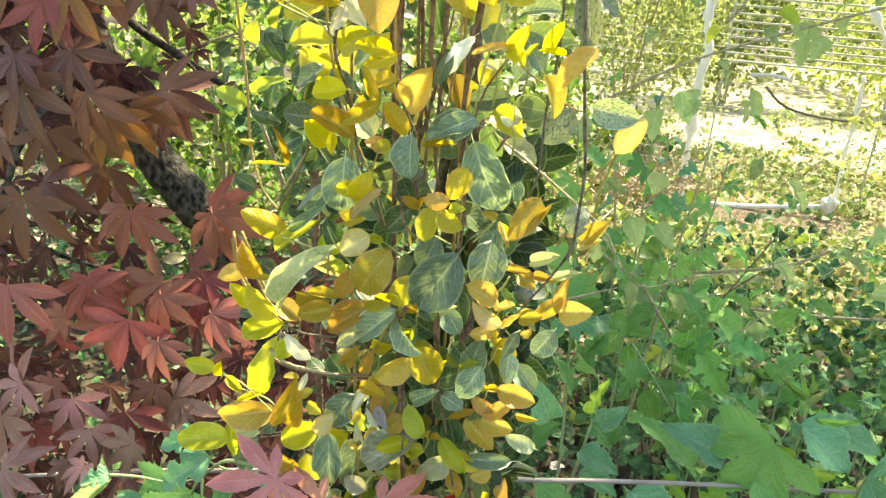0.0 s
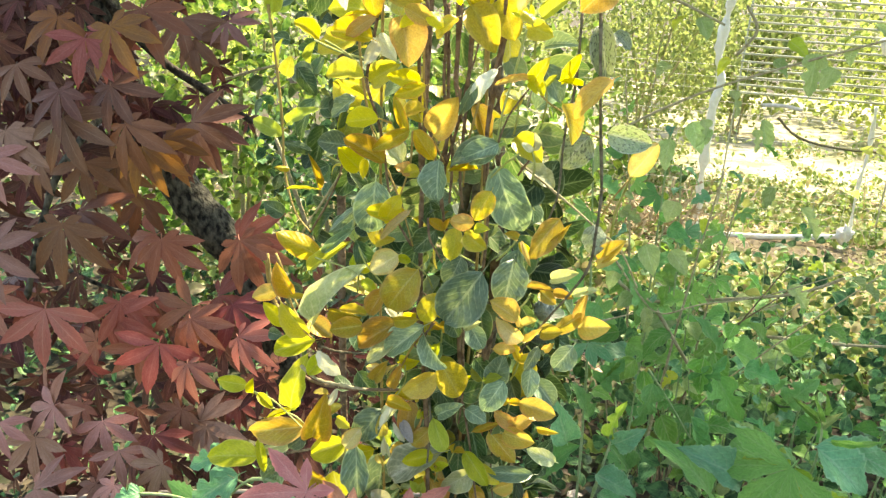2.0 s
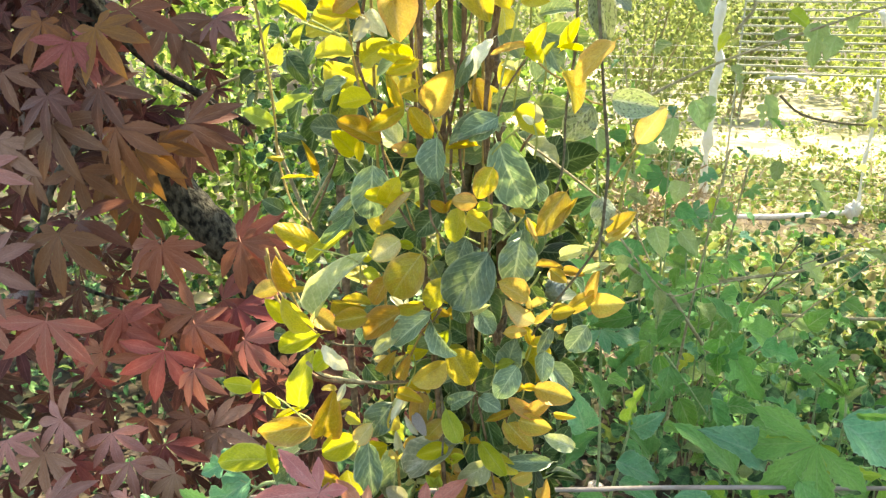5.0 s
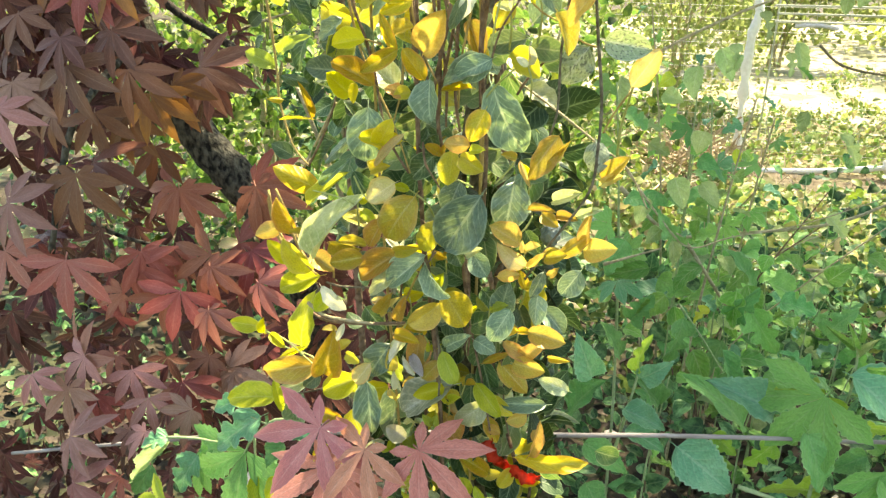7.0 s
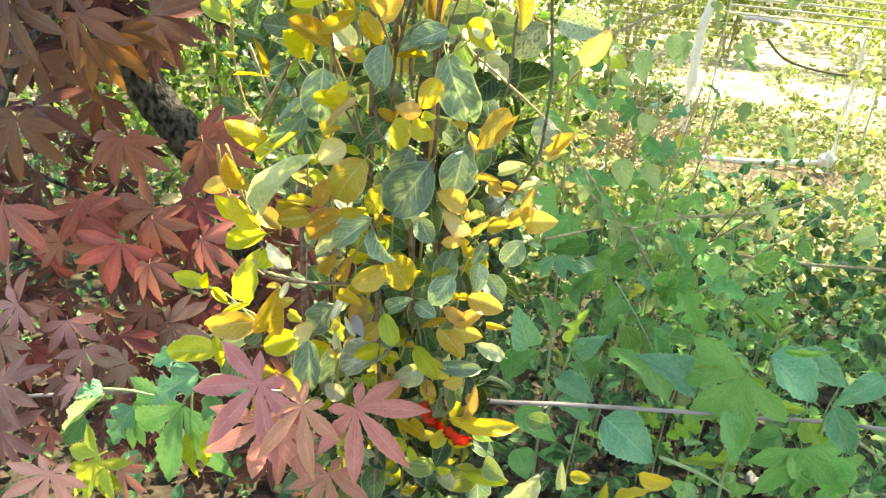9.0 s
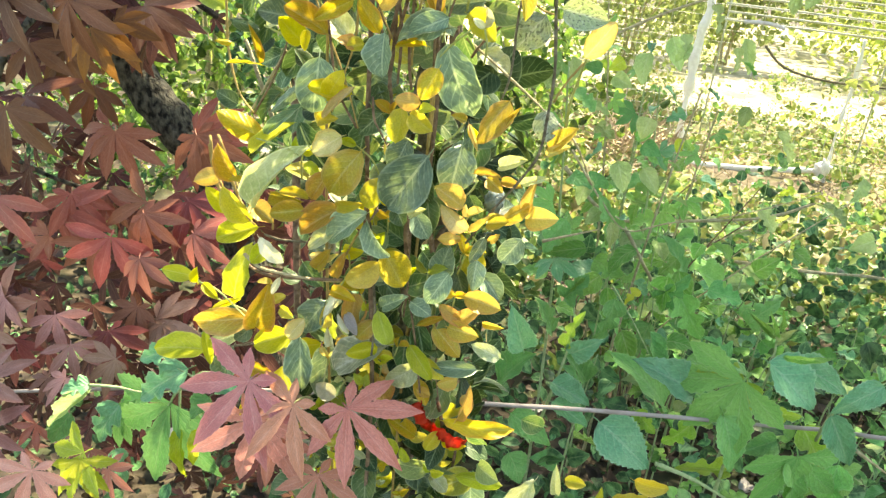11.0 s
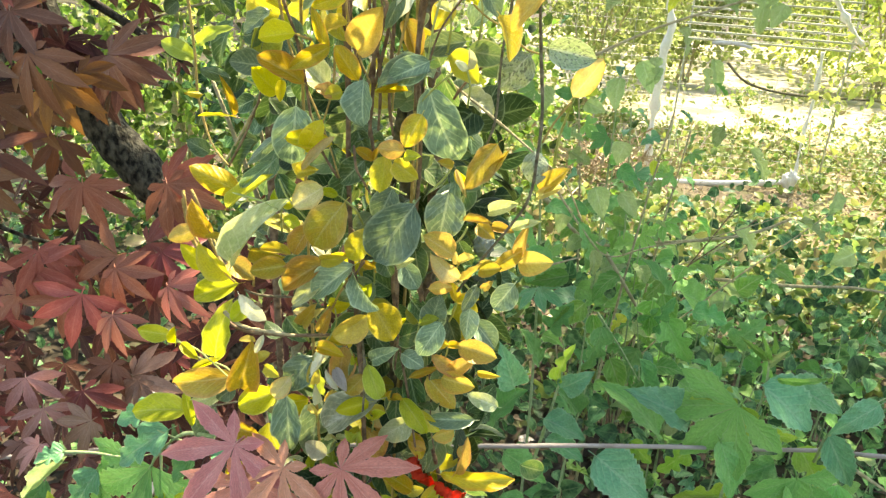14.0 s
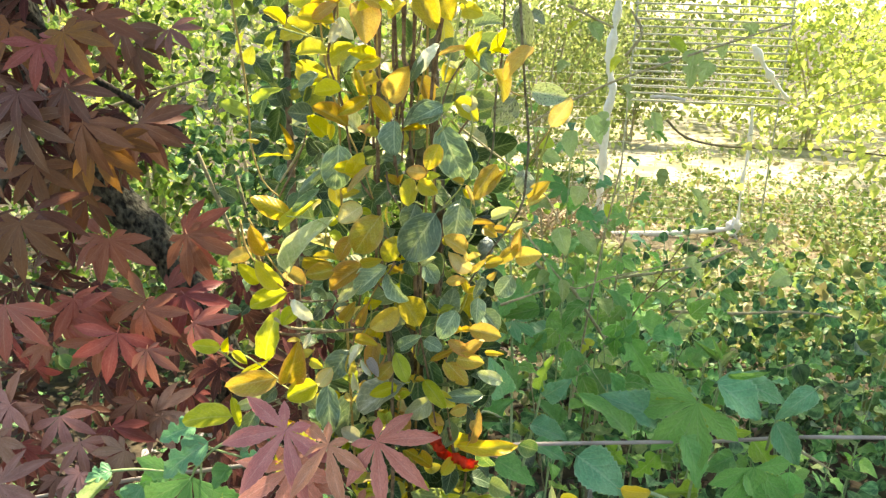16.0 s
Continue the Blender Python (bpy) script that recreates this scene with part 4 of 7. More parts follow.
shrub_leaf((-0.142, 0.711, 1.419), (-0.118, 0.703, 1.441), 0.019, "gd")
shrub_leaf((-0.048, 0.624, 1.454), (-0.050, 0.616, 1.470), 0.016, "y")
shrub_leaf((-0.025, 0.629, 1.457), (-0.032, 0.621, 1.475), 0.017, "ol")
shrub_leaf((0.015, 0.629, 1.460), (0.011, 0.621, 1.477), 0.019, "oy")
shrub_leaf((0.038, 0.634, 1.465), (0.030, 0.626, 1.482), 0.019, "ol")
shrub_leaf((-0.236, 0.815, 0.898), (-0.239, 0.807, 0.854), 0.030, "g")
shrub_leaf((0.056, 0.670, 0.971), (0.117, 0.662, 0.977), 0.018, "y")
shrub_leaf((0.068, 0.664, 0.978), (0.080, 0.656, 1.018), 0.011, "o")
shrub_leaf((0.051, 0.679, 0.951), (0.040, 0.671, 0.931), 0.014, "ol")
shrub_leaf((0.055, 0.678, 0.942), (0.078, 0.670, 0.946), 0.008, "Y")
shrub_leaf((0.025, 0.694, 0.928), (-0.001, 0.686, 0.950), 0.016, "oy")
shrub_leaf((0.070, 0.709, 0.877), (0.116, 0.701, 0.885), 0.016, "yl")
shrub_leaf((0.084, 0.722, 0.867), (0.090, 0.714, 0.831), 0.028, "g")
shrub_leaf((-0.026, 0.715, 0.878), (-0.000, 0.707, 0.838), 0.024, "yl")
shrub_leaf((0.016, 0.732, 0.863), (0.047, 0.724, 0.836), 0.026, "g")
shrub_leaf((0.043, 0.708, 0.871), (0.063, 0.700, 0.861), 0.016, "pg")
shrub_leaf((0.149, 0.757, 0.849), (0.115, 0.749, 0.806), 0.027, "pg")
shrub_leaf((-0.078, 0.705, 1.049), (-0.101, 0.697, 1.026), 0.023, "g")
shrub_leaf((0.003, 0.712, 1.026), (0.002, 0.704, 0.990), 0.023, "g")
shrub_leaf((-0.036, 0.697, 1.078), (-0.010, 0.689, 1.062), 0.022, "gd")
shrub_leaf((0.021, 0.708, 1.032), (0.041, 0.700, 1.015), 0.022, "pg")
shrub_leaf((0.001, 0.717, 0.960), (0.028, 0.709, 0.936), 0.023, "g")
shrub_leaf((-0.074, 0.725, 0.884), (-0.045, 0.717, 0.866), 0.025, "yl")
shrub_leaf((-0.008, 0.723, 0.871), (-0.032, 0.715, 0.894), 0.021, "ol")
shrub_leaf((0.053, 0.729, 0.817), (0.032, 0.721, 0.859), 0.021, "g")
shrub_leaf((0.178, 0.810, 0.796), (0.173, 0.802, 0.839), 0.012, "pg")
shrub_leaf((0.186, 0.808, 0.820), (0.208, 0.800, 0.826), 0.015, "ol")
shrub_leaf((0.226, 0.812, 0.787), (0.227, 0.804, 0.829), 0.013, "yg")
shrub_leaf((0.261, 0.803, 0.845), (0.296, 0.795, 0.846), 0.023, "ol")
shrub_leaf((0.242, 0.812, 0.795), (0.280, 0.804, 0.820), 0.016, "ol")

shrub_leaf((-0.120, 0.652, 1.226), (-0.156, 0.645, 1.244), 0.020, "y")
shrub_leaf((-0.148, 0.661, 1.181), (-0.161, 0.654, 1.211), 0.017, "oy")
shrub_leaf((-0.170, 0.677, 1.178), (-0.193, 0.670, 1.168), 0.016, "o")
shrub_leaf((-0.163, 0.678, 1.143), (-0.181, 0.671, 1.164), 0.015, "Y")
shrub_leaf((-0.131, 0.654, 1.149), (-0.154, 0.647, 1.177), 0.019, "ol")
shrub_leaf((-0.129, 0.663, 1.139), (-0.168, 0.656, 1.125), 0.020, "yl")
shrub_leaf((-0.128, 0.641, 1.191), (-0.141, 0.634, 1.192), 0.005, "ol")
shrub_leaf((-0.130, 0.655, 1.211), (-0.094, 0.648, 1.243), 0.012, "yg")
shrub_leaf((-0.113, 0.621, 1.178), (-0.075, 0.614, 1.236), 0.023, "pg")
shrub_leaf((-0.085, 0.645, 1.275), (-0.107, 0.638, 1.253), 0.009, "g")
shrub_leaf((-0.089, 0.649, 1.255), (-0.114, 0.642, 1.233), 0.009, "g")
shrub_leaf((-0.066, 0.635, 1.301), (-0.067, 0.628, 1.260), 0.031, "g")
shrub_leaf((-0.033, 0.615, 1.283), (-0.064, 0.608, 1.286), 0.013, "y")
shrub_leaf((-0.050, 0.609, 1.277), (-0.039, 0.602, 1.298), 0.016, "Y")
shrub_leaf((-0.029, 0.607, 1.290), (-0.051, 0.600, 1.267), 0.007, "py")
shrub_leaf((-0.058, 0.615, 1.259), (-0.043, 0.608, 1.265), 0.010, "ol")
shrub_leaf((-0.042, 0.623, 1.247), (-0.062, 0.616, 1.233), 0.020, "py")
shrub_leaf((-0.022, 0.607, 1.242), (-0.045, 0.600, 1.208), 0.030, "oo")
shrub_leaf((-0.051, 0.623, 1.216), (-0.063, 0.616, 1.195), 0.016, "oo")
shrub_leaf((-0.075, 0.635, 1.217), (-0.062, 0.628, 1.211), 0.010, "yl")
shrub_leaf((-0.086, 0.650, 1.244), (-0.062, 0.643, 1.212), 0.019, "gd")
shrub_leaf((-0.017, 0.645, 1.264), (-0.033, 0.638, 1.247), 0.019, "gd")
shrub_leaf((-0.003, 0.615, 1.221), (-0.019, 0.608, 1.200), 0.019, "ol")
shrub_leaf((-0.120, 0.634, 1.172), (-0.098, 0.627, 1.163), 0.017, "o")
shrub_leaf((-0.067, 0.615, 1.185), (-0.092, 0.608, 1.180), 0.017, "oo")
shrub_leaf((-0.040, 0.621, 1.189), (-0.073, 0.614, 1.166), 0.021, "oo")
shrub_leaf((-0.099, 0.625, 1.189), (-0.068, 0.618, 1.192), 0.013, "ol")
shrub_leaf((-0.064, 0.615, 1.195), (-0.084, 0.608, 1.201), 0.009, "ol")
shrub_leaf((-0.041, 0.616, 1.193), (-0.021, 0.609, 1.199), 0.010, "ol")
shrub_leaf((-0.041, 0.620, 1.176), (-0.062, 0.613, 1.153), 0.012, "pg")
shrub_leaf((-0.017, 0.619, 1.190), (-0.046, 0.612, 1.164), 0.021, "g")
shrub_leaf((-0.016, 0.617, 1.184), (0.003, 0.610, 1.159), 0.017, "g")
shrub_leaf((0.031, 0.609, 1.311), (0.022, 0.602, 1.290), 0.017, "oy")
shrub_leaf((0.020, 0.609, 1.285), (0.004, 0.602, 1.287), 0.013, "o")
shrub_leaf((0.006, 0.615, 1.278), (0.006, 0.608, 1.254), 0.018, "ol")
shrub_leaf((0.013, 0.611, 1.276), (0.030, 0.604, 1.268), 0.015, "ol")
shrub_leaf((0.021, 0.605, 1.282), (0.032, 0.598, 1.286), 0.008, "yl")
shrub_leaf((0.029, 0.607, 1.247), (0.004, 0.600, 1.205), 0.037, "g")
shrub_leaf((0.009, 0.627, 1.251), (0.001, 0.620, 1.228), 0.021, "g")
shrub_leaf((0.030, 0.635, 1.323), (0.052, 0.628, 1.276), 0.033, "g")
shrub_leaf((0.050, 0.630, 1.252), (0.046, 0.623, 1.216), 0.029, "g")
shrub_leaf((0.082, 0.616, 1.294), (0.062, 0.609, 1.264), 0.020, "oo")
shrub_leaf((0.076, 0.622, 1.270), (0.090, 0.615, 1.290), 0.005, "oo")
shrub_leaf((0.056, 0.615, 1.274), (0.065, 0.608, 1.258), 0.004, "py")
shrub_leaf((0.053, 0.615, 1.276), (0.043, 0.608, 1.280), 0.007, "oo")
shrub_leaf((0.059, 0.611, 1.212), (0.039, 0.604, 1.227), 0.017, "o")
shrub_leaf((0.064, 0.611, 1.194), (0.044, 0.604, 1.211), 0.015, "py")
shrub_leaf((0.017, 0.618, 1.194), (0.030, 0.611, 1.205), 0.007, "pg")
shrub_leaf((0.001, 0.639, 1.191), (0.010, 0.632, 1.179), 0.015, "gd")
shrub_leaf((0.018, 0.637, 1.189), (0.031, 0.630, 1.173), 0.017, "g")
shrub_leaf((0.108, 0.636, 1.287), (0.113, 0.628, 1.267), 0.019, "gs")
shrub_leaf((0.115, 0.641, 1.258), (0.131, 0.634, 1.277), 0.013, "oo")
shrub_leaf((0.113, 0.640, 1.253), (0.128, 0.633, 1.264), 0.008, "py")
shrub_leaf((0.064, 0.615, 1.238), (0.084, 0.608, 1.241), 0.006, "oo")
shrub_leaf((0.074, 0.618, 1.235), (0.086, 0.611, 1.229), 0.011, "oo")
shrub_leaf((0.083, 0.633, 1.229), (0.098, 0.626, 1.230), 0.008, "oo")
shrub_leaf((0.081, 0.624, 1.243), (0.102, 0.617, 1.254), 0.010, "pg")
shrub_leaf((0.098, 0.632, 1.230), (0.117, 0.625, 1.240), 0.007, "pg")
shrub_leaf((0.105, 0.630, 1.211), (0.108, 0.623, 1.235), 0.009, "o")
shrub_leaf((0.105, 0.633, 1.203), (0.128, 0.626, 1.209), 0.018, "o")
shrub_leaf((0.086, 0.627, 1.198), (0.107, 0.620, 1.219), 0.012, "oo")
shrub_leaf((0.078, 0.624, 1.197), (0.095, 0.617, 1.204), 0.013, "oo")
shrub_leaf((0.064, 0.621, 1.187), (0.079, 0.614, 1.204), 0.006, "o")
shrub_leaf((0.103, 0.648, 1.178), (0.090, 0.641, 1.159), 0.020, "g")
shrub_leaf((0.040, 0.626, 1.176), (0.057, 0.619, 1.182), 0.010, "o")
shrub_leaf((0.076, 0.629, 1.182), (0.068, 0.622, 1.163), 0.010, "g")
shrub_leaf((0.080, 0.628, 1.181), (0.088, 0.621, 1.191), 0.006, "o")
shrub_leaf((-0.002, 0.625, 1.156), (0.017, 0.618, 1.133), 0.026, "Yo")
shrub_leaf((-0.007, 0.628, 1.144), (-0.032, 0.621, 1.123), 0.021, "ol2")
shrub_leaf((0.050, 0.637, 1.142), (0.035, 0.630, 1.114), 0.021, "g")
shrub_leaf((0.041, 0.643, 1.137), (0.048, 0.636, 1.166), 0.021, "g")
shrub_leaf((0.071, 0.642, 1.155), (0.070, 0.635, 1.131), 0.016, "g")
shrub_leaf((0.074, 0.659, 1.136), (0.093, 0.652, 1.119), 0.019, "g")
shrub_leaf((0.065, 0.643, 1.121), (0.095, 0.636, 1.119), 0.018, "o")
shrub_leaf((0.043, 0.652, 1.103), (0.067, 0.645, 1.092), 0.013, "o")
shrub_leaf((0.057, 0.652, 1.088), (0.078, 0.645, 1.111), 0.013, "o")
shrub_leaf((0.024, 0.654, 1.078), (0.046, 0.647, 1.094), 0.007, "oy")
shrub_leaf((0.053, 0.651, 1.084), (0.081, 0.644, 1.085), 0.018, "o")
shrub_leaf((0.039, 0.660, 1.077), (0.065, 0.653, 1.055), 0.019, "oo")
shrub_leaf((0.081, 0.658, 1.090), (0.098, 0.651, 1.093), 0.006, "oo")
shrub_leaf((0.018, 0.649, 1.103), (0.036, 0.642, 1.099), 0.015, "g")
shrub_leaf((-0.007, 0.648, 1.093), (0.014, 0.641, 1.110), 0.013, "g")
shrub_leaf((-0.012, 0.656, 1.083), (0.001, 0.649, 1.056), 0.017, "yg")
shrub_leaf((-0.015, 0.658, 1.071), (-0.030, 0.651, 1.053), 0.016, "oo")
shrub_leaf((-0.011, 0.657, 1.045), (-0.038, 0.650, 1.036), 0.015, "Y")
shrub_leaf((0.002, 0.666, 1.033), (-0.014, 0.659, 1.036), 0.010, "ol")
shrub_leaf((-0.006, 0.666, 1.042), (-0.053, 0.659, 1.012), 0.033, "gp")
shrub_leaf((0.025, 0.672, 1.024), (-0.002, 0.665, 1.002), 0.022, "pg")
shrub_leaf((0.018, 0.661, 1.052), (0.042, 0.654, 1.025), 0.016, "yl")
shrub_leaf((0.063, 0.673, 1.019), (0.046, 0.666, 1.014), 0.014, "o")
shrub_leaf((0.080, 0.669, 1.035), (0.041, 0.662, 1.034), 0.015, "g")
shrub_leaf((0.024, 0.678, 1.005), (0.038, 0.671, 0.984), 0.014, "oy")
shrub_leaf((0.069, 0.680, 0.997), (0.080, 0.673, 0.988), 0.012, "o")
shrub_leaf((0.100, 0.665, 1.055), (0.077, 0.658, 1.066), 0.014, "pg")
shrub_leaf((0.019, 0.680, 1.066), (0.031, 0.673, 1.032), 0.019, "gd")
shrub_leaf((-0.159, 0.675, 1.054), (-0.147, 0.668, 1.109), 0.024, "yl")
shrub_leaf((-0.229, 0.724, 1.042), (-0.259, 0.717, 1.046), 0.017, "yl")
shrub_leaf((-0.212, 0.706, 1.046), (-0.207, 0.699, 1.069), 0.010, "Y")
shrub_leaf((-0.205, 0.702, 1.048), (-0.187, 0.695, 1.039), 0.010, "yl")
shrub_leaf((-0.153, 0.697, 1.023), (-0.213, 0.690, 1.008), 0.028, "oo")
shrub_leaf((-0.198, 0.705, 1.020), (-0.167, 0.698, 1.039), 0.007, "Y")
shrub_leaf((-0.130, 0.661, 1.037), (-0.115, 0.654, 1.083), 0.027, "oy")
shrub_leaf((-0.098, 0.665, 1.036), (-0.128, 0.658, 1.021), 0.025, "yl")
shrub_leaf((-0.079, 0.652, 1.062), (-0.092, 0.645, 1.044), 0.016, "py")
shrub_leaf((-0.102, 0.652, 1.070), (-0.087, 0.645, 1.066), 0.010, "ol")
shrub_leaf((-0.229, 0.746, 0.940), (-0.289, 0.739, 0.935), 0.032, "yl")
shrub_leaf((-0.216, 0.722, 0.979), (-0.206, 0.715, 0.944), 0.011, "yl")
shrub_leaf((-0.086, 0.661, 1.037), (-0.081, 0.654, 0.984), 0.025, "g")
shrub_leaf((-0.067, 0.688, 1.014), (-0.069, 0.681, 0.953), 0.030, "g")
shrub_leaf((-0.064, 0.664, 1.077), (-0.083, 0.657, 1.047), 0.026, "g")
shrub_leaf((-0.117, 0.641, 1.140), (-0.097, 0.634, 1.123), 0.014, "p")
shrub_leaf((-0.100, 0.646, 1.103), (-0.105, 0.639, 1.089), 0.006, "p")
shrub_leaf((-0.060, 0.650, 1.068), (-0.044, 0.643, 1.099), 0.007, "p")
shrub_leaf((-0.055, 0.660, 1.036), (-0.057, 0.653, 1.060), 0.008, "p")
shrub_leaf((-0.049, 0.656, 1.072), (-0.038, 0.649, 1.058), 0.006, "p")
shrub_leaf((-0.047, 0.636, 1.119), (-0.038, 0.629, 1.144), 0.010, "oo")
shrub_leaf((-0.063, 0.635, 1.125), (-0.050, 0.628, 1.146), 0.012, "oo")
shrub_leaf((-0.053, 0.646, 1.100), (-0.030, 0.639, 1.100), 0.012, "oy")
shrub_leaf((-0.178, 0.726, 0.982), (-0.210, 0.719, 0.969), 0.014, "pg")
shrub_leaf((-0.162, 0.719, 0.997), (-0.177, 0.712, 0.982), 0.016, "g")
shrub_leaf((-0.193, 0.740, 0.955), (-0.206, 0.733, 0.928), 0.021, "g")
shrub_leaf((-0.160, 0.706, 0.961), (-0.130, 0.699, 0.959), 0.020, "oy")
shrub_leaf((-0.073, 0.654, 1.136), (-0.058, 0.647, 1.121), 0.016, "g")
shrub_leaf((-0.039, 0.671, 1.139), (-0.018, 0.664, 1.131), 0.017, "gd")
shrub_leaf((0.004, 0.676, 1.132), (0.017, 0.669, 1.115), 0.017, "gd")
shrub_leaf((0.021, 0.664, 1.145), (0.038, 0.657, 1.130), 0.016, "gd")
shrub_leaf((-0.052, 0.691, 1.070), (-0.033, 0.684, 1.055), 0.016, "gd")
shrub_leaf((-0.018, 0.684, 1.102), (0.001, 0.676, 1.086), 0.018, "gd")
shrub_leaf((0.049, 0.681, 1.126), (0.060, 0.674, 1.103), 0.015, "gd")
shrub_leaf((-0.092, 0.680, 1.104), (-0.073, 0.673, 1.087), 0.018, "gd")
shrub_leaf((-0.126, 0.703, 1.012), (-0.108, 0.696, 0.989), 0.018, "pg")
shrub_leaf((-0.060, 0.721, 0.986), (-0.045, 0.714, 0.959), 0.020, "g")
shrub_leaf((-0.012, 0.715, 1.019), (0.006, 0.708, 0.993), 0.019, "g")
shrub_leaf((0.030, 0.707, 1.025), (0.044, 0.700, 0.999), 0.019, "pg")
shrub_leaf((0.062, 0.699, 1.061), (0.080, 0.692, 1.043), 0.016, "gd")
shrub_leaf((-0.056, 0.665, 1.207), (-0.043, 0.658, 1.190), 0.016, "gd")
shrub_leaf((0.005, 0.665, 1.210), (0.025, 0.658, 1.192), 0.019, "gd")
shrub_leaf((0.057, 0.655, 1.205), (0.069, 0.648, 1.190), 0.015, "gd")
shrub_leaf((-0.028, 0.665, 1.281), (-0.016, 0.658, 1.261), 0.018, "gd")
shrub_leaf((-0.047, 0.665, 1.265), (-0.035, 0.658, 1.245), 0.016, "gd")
shrub_leaf((-0.010, 0.611, 1.330), (-0.009, 0.604, 1.301), 0.023, "g")
shrub_leaf((0.031, 0.625, 1.344), (0.006, 0.618, 1.331), 0.019, "g")
shrub_leaf((-0.026, 0.615, 1.320), (-0.036, 0.608, 1.316), 0.011, "ol")
shrub_leaf((-0.091, 0.651, 1.325), (-0.113, 0.644, 1.318), 0.017, "pg")

def inner_foliage():
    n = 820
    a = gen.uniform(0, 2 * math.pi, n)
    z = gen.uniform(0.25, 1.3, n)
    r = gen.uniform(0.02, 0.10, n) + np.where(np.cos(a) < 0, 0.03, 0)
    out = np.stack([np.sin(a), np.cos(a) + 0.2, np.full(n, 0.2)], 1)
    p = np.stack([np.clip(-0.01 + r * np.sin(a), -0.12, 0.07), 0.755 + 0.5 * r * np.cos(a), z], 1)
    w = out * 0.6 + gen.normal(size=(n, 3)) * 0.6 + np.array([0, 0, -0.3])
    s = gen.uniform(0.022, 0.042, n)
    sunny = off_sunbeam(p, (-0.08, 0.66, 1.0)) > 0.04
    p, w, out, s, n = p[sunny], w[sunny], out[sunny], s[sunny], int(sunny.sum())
    cloud("inner_foliage", p, w, out + gen.normal(size=(n, 3)) * 0.4, s, s * gen.uniform(0.6, 0.85, n), SHRUB_DEEP_SHADE, shrub, blade(ovate, 8, 2, 0.2, 0.25), "leaves inside the shrub, their green darkened as deep shade")
    n = 160
    z = gen.uniform(0.3, 0.95, n)
    p = np.stack([gen.normal(0.01, 0.07, n), gen.uniform(0.66, 0.8, n), z], 1)
    s = gen.uniform(0.025, 0.045, n)
    cloud("lower_foliage", p, ways_of(n, -0.2, (0, -0.5, 0)), ways_of(n, 0.4, (0, -1, 0), 0.4), s, s * 0.7, SHRUB_LOW_LIT, shrub, blade(ovate, 8, 2, 0.2, 0.25), "lime and green leaves low on the shrub, lightened as if lit")


inner_foliage()


def middle_leaves():
    """Leaves of the second layer, half hidden by the outer ones."""
    rnd = random.Random(21)
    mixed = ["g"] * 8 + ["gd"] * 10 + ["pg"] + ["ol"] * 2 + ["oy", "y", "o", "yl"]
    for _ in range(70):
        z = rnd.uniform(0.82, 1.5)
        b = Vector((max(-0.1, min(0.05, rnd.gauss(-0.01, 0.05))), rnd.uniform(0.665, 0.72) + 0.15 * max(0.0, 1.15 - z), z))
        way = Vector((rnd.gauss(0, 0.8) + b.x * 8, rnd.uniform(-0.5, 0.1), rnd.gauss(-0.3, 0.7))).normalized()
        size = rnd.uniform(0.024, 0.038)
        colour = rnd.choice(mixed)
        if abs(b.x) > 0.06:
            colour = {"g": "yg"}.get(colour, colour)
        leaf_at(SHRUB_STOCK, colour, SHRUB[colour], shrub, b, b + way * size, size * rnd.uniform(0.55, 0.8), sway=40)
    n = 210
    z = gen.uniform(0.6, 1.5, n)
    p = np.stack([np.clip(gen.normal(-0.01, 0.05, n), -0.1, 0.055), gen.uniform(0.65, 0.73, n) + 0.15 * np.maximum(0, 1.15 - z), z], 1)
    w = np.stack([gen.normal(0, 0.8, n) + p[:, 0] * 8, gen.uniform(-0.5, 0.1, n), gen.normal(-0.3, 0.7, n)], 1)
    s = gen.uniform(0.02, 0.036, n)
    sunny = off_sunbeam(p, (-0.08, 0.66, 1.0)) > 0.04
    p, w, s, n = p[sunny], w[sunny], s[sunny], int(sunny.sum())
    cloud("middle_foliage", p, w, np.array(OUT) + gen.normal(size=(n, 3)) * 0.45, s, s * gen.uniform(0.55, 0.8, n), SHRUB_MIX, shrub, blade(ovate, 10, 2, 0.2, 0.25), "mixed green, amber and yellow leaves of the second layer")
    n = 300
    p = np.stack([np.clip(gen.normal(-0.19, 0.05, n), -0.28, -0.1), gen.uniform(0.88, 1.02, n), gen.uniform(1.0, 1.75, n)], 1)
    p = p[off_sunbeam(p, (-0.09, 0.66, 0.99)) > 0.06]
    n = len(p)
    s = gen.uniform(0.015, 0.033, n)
    cloud("shaded_foliage", p, ways_of(n, -0.3), ways_of(n, 0.4, (0, -1, 0), 0.5), s, s * 0.72, SHRUB_REAR_SHADE, shrub, blade(ovate, 8, 2, 0.2, 0.25), "grey-green leaves, coloured as shaded, on a second stem behind")
    n = 60
    p = np.stack([np.clip(gen.normal(-0.165, 0.04, n), -0.22, -0.1), gen.uniform(0.84, 0.98, n), gen.uniform(1.15, 1.6, n)], 1)
    s = gen.uniform(0.022, 0.036, n)
    cloud("back_foliage", p, ways_of(n, -0.3), ways_of(n, 0.4, (0, -1, 0), 0.5), s, s * 0.72, SHRUB_MIX, shrub, blade(ovate, 8, 2, 0.2, 0.25), "mixed green and yellow leaves on a hidden second stem")


middle_leaves()


